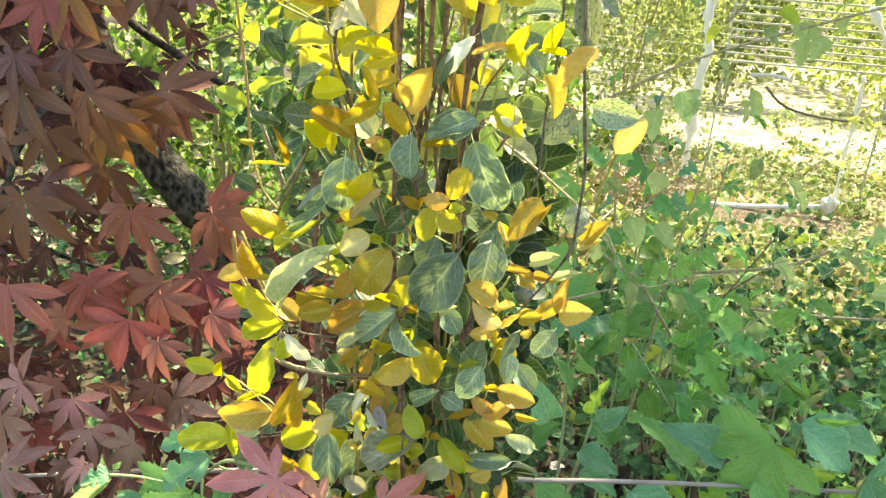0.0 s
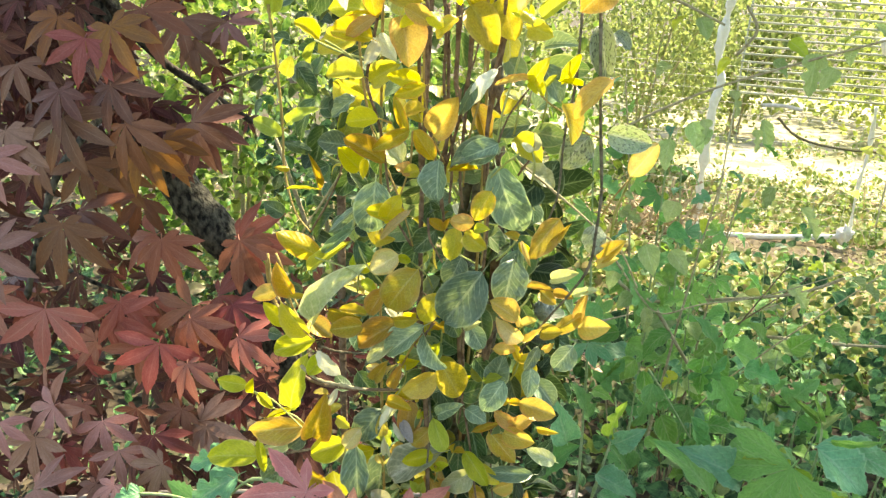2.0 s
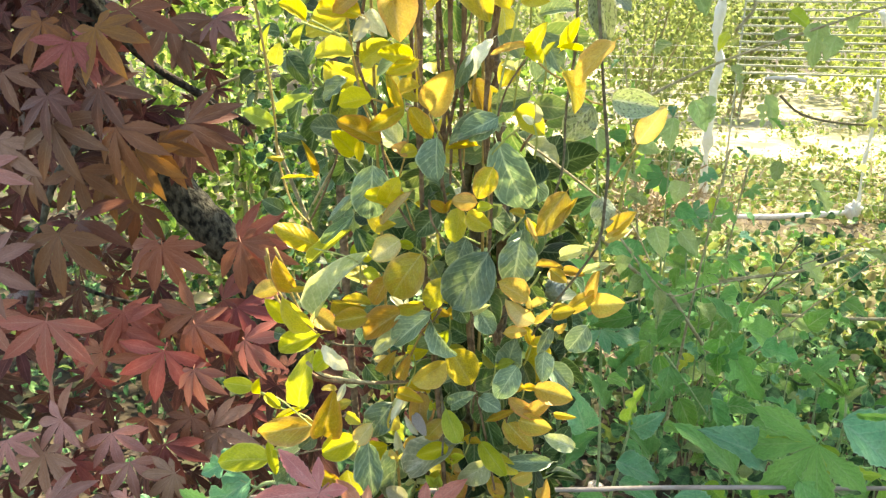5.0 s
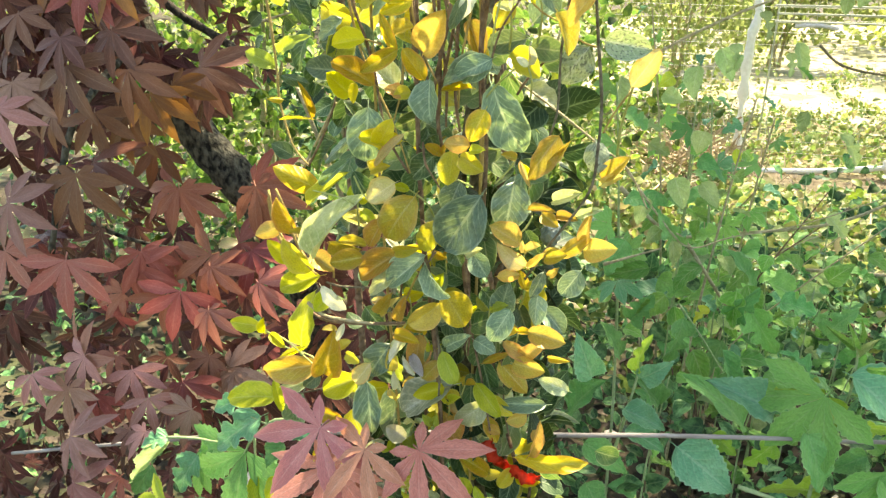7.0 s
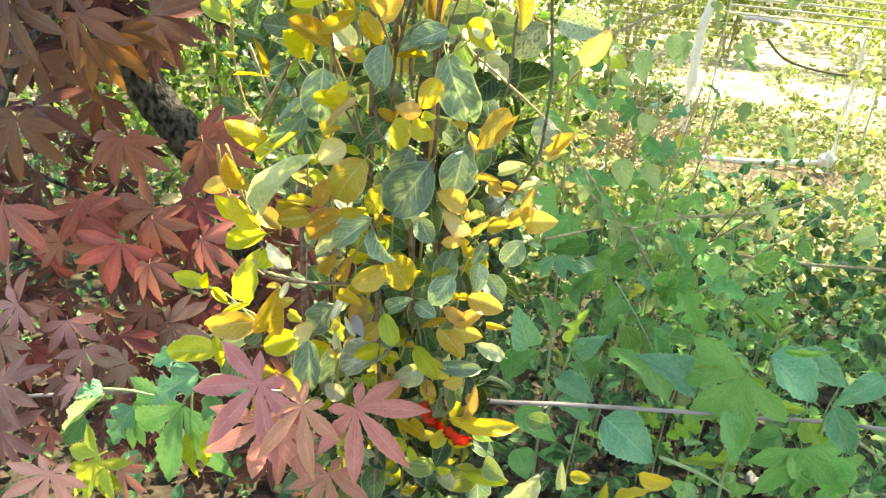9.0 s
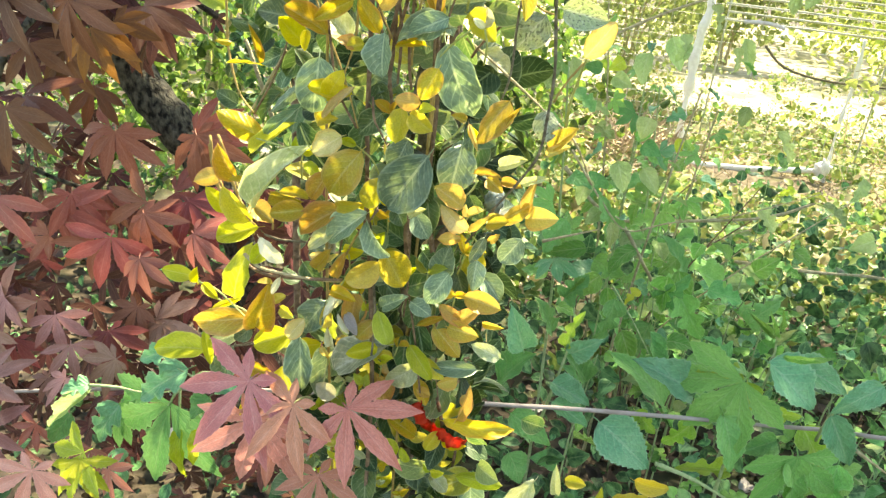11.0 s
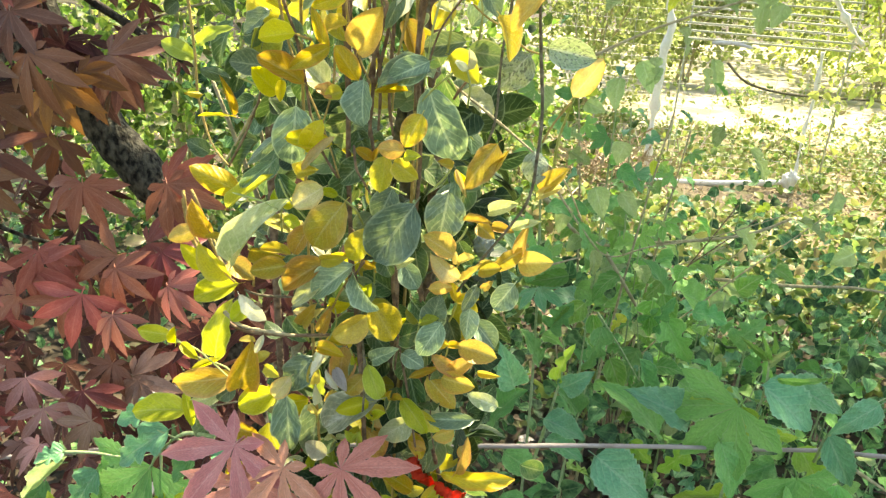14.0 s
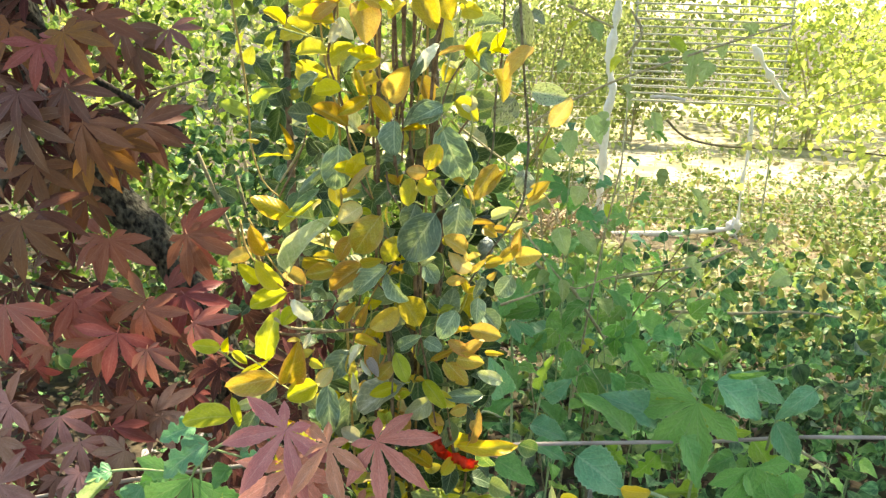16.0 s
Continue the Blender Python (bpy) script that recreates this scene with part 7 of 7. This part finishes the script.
# ---- undergrowth ----
def carpet():
    n = 170000
    x, y = gen.uniform(-6.5, 8.0, n), gen.uniform(-3.5, 9.0, n)
    wild = np.array([0.5 + 0.5 * noise.noise((a * 0.55, b * 0.55, 31)) for a, b in zip(x, y)])
    lush = np.clip(1.25 - np.abs(x - 0.55) / (0.55 * np.maximum(y, 0.2) + 1.1), 0, 1) * np.clip((y - 0.85) / 0.3, 0, 1) * np.clip((4.1 - y) / 0.8, 0.02, 1)
    lush = np.maximum(lush * (0.6 + 0.8 * wild), 0.22 * np.clip(wild * 3 - 1.2, 0, 1))
    lush = np.where((x < -0.15) & (y < 3.2) & (y > 1.1), np.maximum(lush, 0.3 + 0.4 * wild), lush)
    lush = np.where(y < 1.7, lush * 0.8, lush)
    lush = np.where((y > 4.2) & (x > -0.6) & (x < 5.0), 0, lush)
    lush = np.where((y > 3.0) & (x > -0.2) & (x < 0.21 * y + 0.1), lush * 0.25, lush)
    lush = np.where((np.abs(x) < 0.7) & (y < 0.95), 0, lush)
    keep = (gen.uniform(0, 1, n) < lush) & ~((x > 0.6) & (x < 2.4) & (y > 5.25) & (y < 6.1))
    x, y = x[keep], y[keep]
    n = len(x)
    h = np.array([0.5 + 0.5 * noise.noise((a * 1.3, b * 1.3, 5)) for a, b in zip(x, y)])
    top = np.where(y < 0.9, 0.12, np.where(y < 3.4, 0.42, 0.3)) * np.clip(h * 1.7 - 0.25, 0.06, 1.2)
    top = np.where((y > 4.4) & (x > 0.3) & (x < 2.6), np.minimum(top, 0.03), top)
    z = np.array([ground_z(a, b) for a, b in zip(x, y)]) + top * gen.uniform(0.02, 1, n) ** 0.6
    s = (0.016 + 0.034 * gen.uniform(0, 1, n) ** 1.8) * np.where(y > 2.4, 1.15, 1.0)
    p = np.stack([x, y, z], 1)
    ob = cloud("ground_cover", p, ways_of(n, 0.0), ways_of(n, 1.3, (0, -0.5, 0), 0.6), s * 1.15, s * gen.uniform(0.55, 0.9, n), COVER, None, ROUND)
    tagged(ob, "low tangle of small green leaves covering the soil", "ground cover", kind="stuff")
    n = 9000
    x, y = gen.normal(0.0, 1.8, n), gen.normal(1.2, 1.0, n)
    z = np.array([ground_z(a, b) for a, b in zip(x, y)]) + gen.uniform(0.004, 0.03, n)
    s = gen.uniform(0.025, 0.06, n)
    ob = cloud("dark_litter", np.stack([x, y, z], 1), ways_of(n, 0.0), ways_of(n, 3.0), s, s * 0.55, LITTER_DARK, None, SMALL_POINTED)
    tagged(ob, "dark brown fallen leaves on the soil", "leaf litter", kind="stuff")
    n = 15000
    x, y = gen.normal(0.9, 2.6, n), gen.normal(4.6, 1.9, n)
    z = np.array([ground_z(a, b) for a, b in zip(x, y)]) + gen.uniform(0.004, 0.03, n)
    s = gen.uniform(0.025, 0.06, n)
    ok = (y > 4.0 + 0.4 * np.sin(x * 3)) | ((y > 3.0) & (x < 0.21 * y + 0.1))
    x, y, z, s, n = x[ok], y[ok], z[ok], s[ok], int(ok.sum())
    ob = cloud("leaf_litter", np.stack([x, y, z], 1), ways_of(n, 0.0), ways_of(n, 3.0), s, s * 0.55, COVER_DRY, None, SMALL_POINTED)
    tagged(ob, "dry brown fallen leaves on the soil", "leaf litter", kind="stuff")
    n = 1500
    x, y = gen.normal(1.0, 0.75, n), gen.uniform(1.3, 3.6, n)
    h = np.array([0.5 + 0.5 * noise.noise((a * 1.9, b * 1.9, 8)) for a, b in zip(x, y)])
    z = np.array([ground_z(a, b) for a, b in zip(x, y)]) + 0.15 + 0.75 * np.clip(h, 0.2, 1) * gen.uniform(0.2, 1, n)
    s = gen.uniform(0.022, 0.055, n)
    ob = cloud("bramble_leaves", np.stack([x, y, z], 1), ways_of(n, -0.3), ways_of(n, 0.9, (0, -1, 0), 0.6), s, s * 0.8, COVER, None, blade(toothed, 22, 1, 0.2, 0.35))
    tagged(ob, "loose thicket of mid-green lobed leaves behind the sapling", "thicket", kind="stuff")


carpet()


def clearing_weeds():
    clumps, each = 780, 30
    cx, cy = gen.uniform(-2.0, 5.0, clumps), 2.3 + gen.beta(1.1, 1.6, clumps) * 8.0
    ok = ~((cx > 0.6) & (cx < 2.4) & (cy > 5.2) & (cy < 6.1)) & ~((cy > 6.3) & (gen.uniform(0, 1, clumps) < 0.55))
    cx, cy = cx[ok], cy[ok]
    tall = gen.uniform(0.05, 0.42, len(cx)) * np.where((cy > 4.4) & (cy < 6.4) & (cx > 0.3) & (cx < 2.6), 0.2, 1.0)
    n = len(cx) * each
    own = np.repeat(np.arange(len(cx)), each)
    x, y = cx[own] + gen.normal(0, 0.1, n), cy[own] + gen.normal(0, 0.1, n)
    z = np.array([ground_z(a, b) for a, b in zip(x, y)]) + 0.02 + tall[own] * gen.uniform(0.0, 1, n)
    s = (0.02 + 0.06 * gen.uniform(0, 1, n) ** 1.6) * gen.uniform(0.6, 1.4, len(cx))[own]
    ob = cloud("sunny_weeds", np.stack([x, y, z], 1), ways_of(n, 0.3), ways_of(n, 0.9, (0, -0.6, 0), 0.6), s, s * 0.6, WEEDS, None, TINY)
    tagged(ob, "yellow-green sunlit weeds scattered over the clearing", "weeds", kind="stuff")


def dry_stalks():
    n = 420
    x, y = gen.uniform(-2.5, 4.5, n), gen.uniform(2.6, 8.0, n)
    z = np.array([ground_z(a, b) for a, b in zip(x, y)]) + gen.uniform(0.0, 0.10, n)
    w = ways_of(n, 0.25)
    s = gen.uniform(0.15, 0.5, n)
    ob = cloud("dry_stalks", np.stack([x, y, z], 1), w, ways_of(n, 0.8), s, np.full(n, 0.009), COVER_DRY, None, blade(pointed, 4, 1, 0.0, 0.06))
    tagged(ob, "bleached dry stalks and grass lying over the clearing", "dry grass", kind="stuff")


def low_mat():
    """A low mat of creeping leaves before the fence, and the brushwood heaped beside its post."""
    n = 45000
    x, y = gen.uniform(-0.8, 4.6, n), gen.uniform(3.3, 8.6, n)
    patch = np.array([noise.noise((a * 2.3, b * 2.3, 77)) for a, b in zip(x, y)])
    keep = (gen.uniform(-0.55, 0.3, n) - np.clip(y - 7.2, 0, 2) * -0.3 < patch) & ~((x > 0.7) & (x < 2.2) & (y > 5.3) & (y < 6.05))
    x, y = x[keep], y[keep]
    n = len(x)
    z = np.array([ground_z(a, b) for a, b in zip(x, y)]) + gen.uniform(0.02, 0.09, n)
    s = 0.025 + 0.05 * gen.uniform(0, 1, n) ** 1.5
    ob = cloud("creeping_weeds", np.stack([x, y, z], 1), ways_of(n, 0.1), ways_of(n, 1.6, (0, -0.6, 0), 0.6), s, s * 0.7, WEEDS, None, TINY)
    tagged(ob, "low mat of olive and green creeping weeds in the clearing", "weeds", kind="stuff")
    n = 420
    x, y = gen.normal(0.42, 0.22, n), gen.normal(5.7, 0.25, n)
    z = np.array([ground_z(a, b) for a, b in zip(x, y)]) + gen.uniform(0.02, 0.2, n)
    s = gen.uniform(0.12, 0.34, n)
    ob = cloud("brushwood", np.stack([x, y, z], 1), ways_of(n, 0.1), ways_of(n, 0.5), s, np.full(n, 0.009), LITTER_TWIG, None, blade(pointed, 6, 1, 0.0, 0.25, 0.04))
    tagged(ob, "heap of thin brown dry twigs beside the fence post", "brushwood", kind="stuff")


low_mat()
clearing_weeds()
dry_stalks()


def bush(place, radii, count, leaf, material, label, n_stems=5, shape=TINY):
    """A bush: thin stems and an uneven crown of small leaves in clumps."""
    root = thing("bush", (place[0], place[1], ground_z(place[0], place[1])), label, "bush", "bushes behind the fence")
    gz = ground_z(place[0], place[1])
    rnd = random.Random(int(place[0] * 100 + place[1] * 10))
    for _ in range(n_stems):
        tip = (place[0] + rnd.uniform(-0.7, 0.7) * radii[0], place[1] + rnd.uniform(-0.6, 0.6) * radii[1], place[2] + rnd.uniform(0.1, 0.7) * radii[2])
        mid = (place[0] + (tip[0] - place[0]) * 0.3, place[1] + (tip[1] - place[1]) * 0.3, (gz + tip[2]) * 0.45)
        stem("stem", 0.012 + 0.006 * radii[2], STEM["gr"], root, [(place[0] + rnd.uniform(-0.1, 0.1), place[1], gz - 0.02), mid, tip], taper=0.3, sides=6)
    clumps = max(8, count // 60)
    c = gen.normal(size=(clumps, 3))
    c /= np.linalg.norm(c, axis=1, keepdims=True)
    c *= gen.uniform(0.35, 1.0, (clumps, 1)) * np.array(radii)
    pick = gen.integers(0, clumps, count)
    p = np.array(place) + c[pick] + gen.normal(size=(count, 3)) * 0.16 * np.array(radii)
    p[:, 2] = np.maximum(p[:, 2], gz + 0.02)
    s = leaf * gen.uniform(0.6, 1.3, count)
    cloud("crown", p, ways_of(count, -0.3), ways_of(count, 0.8), s, s * 0.65, material, root, shape)


bush((-1.6, 3.4, 0.8), (1.1, 0.7, 1.0), 3600, 0.055, BUSH, "dense green bush seen through the maple")
bush((-0.5, 4.2, 0.6), (0.9, 0.6, 0.9), 1700, 0.06, BUSH, "green bush behind the climbing shrub")
bush((-0.62, 2.25, 0.85), (0.34, 0.25, 0.42), 900, 0.042, COVER, "dark green bush with small round leaves between maple and shrub")
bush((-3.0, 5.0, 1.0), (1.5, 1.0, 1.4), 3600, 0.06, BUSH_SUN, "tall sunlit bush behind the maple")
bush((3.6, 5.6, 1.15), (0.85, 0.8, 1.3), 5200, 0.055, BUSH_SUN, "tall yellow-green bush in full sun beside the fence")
bush((0.4, 8.6, 0.9), (1.4, 0.8, 1.3), 4200, 0.06, HEDGE, "green bush at the edge of the clearing")
bush((-1.6, 8.0, 1.0), (1.8, 0.8, 1.6), 4600, 0.06, HEDGE, "large sunlit bush at the edge of the clearing")
bush((1.7, 11.2, 0.8), (1.7, 0.5, 1.1), 4200, 0.08, HEDGE, "sunlit bush far behind the slatted screen")
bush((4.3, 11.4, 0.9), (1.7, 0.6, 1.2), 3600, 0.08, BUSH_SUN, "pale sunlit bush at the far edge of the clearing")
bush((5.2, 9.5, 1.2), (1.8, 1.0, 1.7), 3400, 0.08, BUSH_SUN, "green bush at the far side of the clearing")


def shade_tree():
    """An unseen tree whose crown reaches over the sapling and keeps it in broken shade."""
    root = thing("tree", (3.9, 3.4, ground_z(3.9, 3.4)), "unseen broad leafy tree whose crown shades the undergrowth", "tree")
    stem("trunk", 0.11, BARK, root, [(3.9, 3.4, -0.3), (3.85, 3.4, 1.2), (3.5, 3.3, 2.4), (2.8, 3.3, 3.3)], taper=0.5, sides=14, wobble=0.08)
    for k in range(6):
        a = k * 1.05
        stem("limb", 0.04, BARK, root, [(3.5, 3.3, 2.4), (2.7 + 0.6 * math.cos(a), 3.3 + 0.6 * math.sin(a), 3.1), (2.2 + 1.7 * math.cos(a), 3.3 + 1.3 * math.sin(a), 3.5)], taper=0.3)
    n, clumps = 10500, 175
    c = np.stack([gen.uniform(0.1, 4.2, clumps), gen.uniform(1.8, 4.7, clumps), gen.uniform(2.6, 4.2, clumps)], 1)
    # leaf clumps added out of view, along the sunbeam, to shade the sapling
    bough = np.array([(0.45, 1.15, 0.72)]) + np.outer(gen.uniform(2.6, 3.9, 20), np.array(TO_SUN)) + gen.normal(size=(20, 3)) * 0.24
    c = np.concatenate([c, bough])
    # gaps cut in the unseen crown to let sun onto the climbing shrub and weed
    c = c[(off_sunbeam(c, (0.0, 0.65, 1.35)) > 0.6) & (off_sunbeam(c, (-0.12, 0.68, 1.0)) > 0.55) & (off_sunbeam(c, (-0.43, 0.76, 0.71)) > 0.55)]
    clumps = len(c)
    p = c[gen.integers(0, clumps, n)] + gen.normal(size=(n, 3)) * 0.2
    s = gen.uniform(0.06, 0.11, n)
    cloud("crown", p, ways_of(n, -0.3), ways_of(n, 1.0), s, s * 0.7, BUSH, root, TINY, "open crown of green leaves")


shade_tree()


def overhang():
    """Thin drooping boughs with pale sunlit leaves between the sapling and the fence."""
    rnd = random.Random(88)
    root = thing("drooping_tree", (3.5, 5.0, ground_z(3.5, 5.0)), "slender tree with drooping boughs of pale sunlit green leaves", "tree")
    stem("trunk", 0.03, STEM["gr"], root, [(3.5, 5.0, -0.25), (3.46, 5.0, 0.5), (3.4, 4.95, 1.2), (3.3, 4.9, 1.9)], taper=0.5, sides=10)
    spots = []
    for k in range(13):
        y = rnd.uniform(4.5, 5.5)
        end = Vector((rnd.uniform(0.3, 0.52) * y, y, 1.44 - rnd.uniform(0.05, 0.2) * y))
        start = Vector((3.4, 4.95, rnd.uniform(0.9, 1.6)))
        mid = start.lerp(end, 0.5) + Vector((0, 0, rnd.uniform(0.05, 0.25)))
        stem("bough", 0.005, STEM["gr"], root, [start, mid, mid.lerp(end, 0.6) + Vector((0, 0, 0.04)), end], taper=0.4, sides=6)
        for i in range(75):
            f = 0.12 + 0.88 * (i / 75)
            c = (mid.lerp(end, (f - 0.5) * 2) if f > 0.5 else start.lerp(mid, f * 2))
            spots.append(c + Vector((rnd.gauss(0, 0.09), rnd.gauss(0, 0.09), rnd.gauss(-0.02, 0.09))))
    p = np.array([tuple(c) for c in spots])
    n = len(p)
    s = 0.03 + 0.055 * gen.uniform(0, 1, n) ** 1.5
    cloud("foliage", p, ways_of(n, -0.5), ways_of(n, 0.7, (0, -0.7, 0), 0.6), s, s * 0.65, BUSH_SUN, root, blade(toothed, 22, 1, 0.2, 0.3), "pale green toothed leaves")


overhang()


def hedge():
    n = 17000
    x = gen.uniform(-14, 20, n)
    y = 14.0 + gen.normal(0, 0.7, n) + 0.5 * np.sin(x * 0.9)
    z = -0.4 + gen.uniform(0, 1, n) ** 0.8 * (3.4 + 0.8 * np.sin(x * 1.3 + 1) + 0.5 * np.sin(x * 3.1))
    s = gen.uniform(0.10, 0.2, n)
    ob = cloud("hedge", np.stack([x, y, z], 1), ways_of(n, -0.2), ways_of(n, 0.8), s, s * 0.7, HEDGE, None, TINY)
    tagged(ob, "tall leafy hedge closing the far end of the garden", "hedge", kind="stuff")


hedge()


# ---- fence ----
def box(bm, a, b, bevel=0.0):
    lo, hi = Vector(a), Vector(b)
    r = bmesh.ops.create_cube(bm, size=1.0)
    for v in r["verts"]:
        v.co = Vector(((v.co.x + 0.5) * (hi.x - lo.x) + lo.x, (v.co.y + 0.5) * (hi.y - lo.y) + lo.y, (v.co.z + 0.5) * (hi.z - lo.z) + lo.z))
    if bevel:
        bmesh.ops.bevel(bm, geom=list(r["verts"]) + list({e for v in r["verts"] for e in v.link_edges}), offset=bevel, segments=1, affect="EDGES")


FY = 6.0
fence = thing("fence", (0.83, FY, ground_z(0.83, FY)), "old garden fence of peeling white poles and galvanised wire", "fence")
stem("post", 0.030, WHITE, fence, [(0.770, 6.000, 2.099), (0.804, 6.000, 1.681), (0.807, 6.000, 1.444), (0.790, 6.000, 1.242), (0.783, 6.000, 1.057), (0.826, 6.000, 0.870), (0.798, 6.000, 0.676), (0.803, 6.000, 0.302), (0.806, 6.000, 0.030), (0.819, 6.000, -0.249), (0.819, 6.000, -0.420)], taper=0.8, sides=12, wobble=0.5)
stem("post", 0.013, WHITE, fence, [(1.876, 6.000, 0.789), (1.896, 6.000, 0.482), (1.881, 6.000, 0.181), (1.896, 6.000, -0.137), (1.901, 6.000, -0.420)], taper=0.9, sides=10, wobble=0.5)
stem("rail", 0.021, WHITE, fence, [(0.831, 5.940, -0.250), (1.348, 5.940, -0.214), (1.860, 5.940, -0.146)], taper=1.0, sides=10, wobble=0.12)
stem("brace", 0.026, WHITE, fence, [(1.831, 6.050, 1.238), (1.905, 6.050, 1.127), (2.008, 6.050, 0.991), (2.146, 6.050, 0.846)], taper=0.8, sides=10, wobble=0.5)
for i in range(14):
    z = -0.12 + 0.085 * i
    stem("wire", 0.0013, WIRE, fence, [(-1.2, FY + 0.05, z + 0.01), (0.85, FY + 0.05, z), (2.0, FY + 0.05, z + 0.004), (4.4, FY + 0.05, z - 0.01)], taper=1.0, sides=4, wobble=0.0)
for i in range(26):
    x = -1.1 + 0.21 * i
    stem("wire", 0.0012, WIRE, fence, [(x, FY + 0.055, -0.2), (x + 0.004, FY + 0.055, 0.4), (x, FY + 0.055, 1.02)], taper=1.0, sides=4, wobble=0.0)

def joint():
    bm = bmesh.new()
    bmesh.ops.create_icosphere(bm, subdivisions=3, radius=1.0)
    c = Vector((1.844, 5.920, -0.127))
    for v in bm.verts:
        n = v.co.normalized()
        v.co = Vector((n.x * 0.05, n.y * 0.035, n.z * 0.06)) * (1 + 0.9 * noise.noise(n * 2.1)) + c
    ob = part("wrapped_joint", bm, WHITE, fence, "white wrapped joint at the rail's end")
    ob.matrix_parent_inverse = Matrix.Translation(fence.location).inverted()


joint()

panel = thing("slatted_panel", (1.65, 6.6, ground_z(1.65, 6.6)), "weathered pale slatted screen standing behind the fence", "screen")
for i in range(15):
    bm = bmesh.new()
    z = 0.736 + 0.0593 * i
    box(bm, (1.018 + 0.012 * math.sin(i * 2.3), 6.60, z), (2.284 + 0.015 * math.sin(i * 1.7), 6.615, z + 0.016), 0.004)
    ob = part("slat", bm, SLAT, panel)
    ob.matrix_parent_inverse = Matrix.Translation(panel.location).inverted()
for x in (1.038, 2.264):
    bm = bmesh.new()
    box(bm, (x - 0.007, 6.62, -0.4), (x + 0.007, 6.633, 1.567), 0.004)
    ob = part("upright", bm, SLAT, panel)
    ob.matrix_parent_inverse = Matrix.Translation(panel.location).inverted()
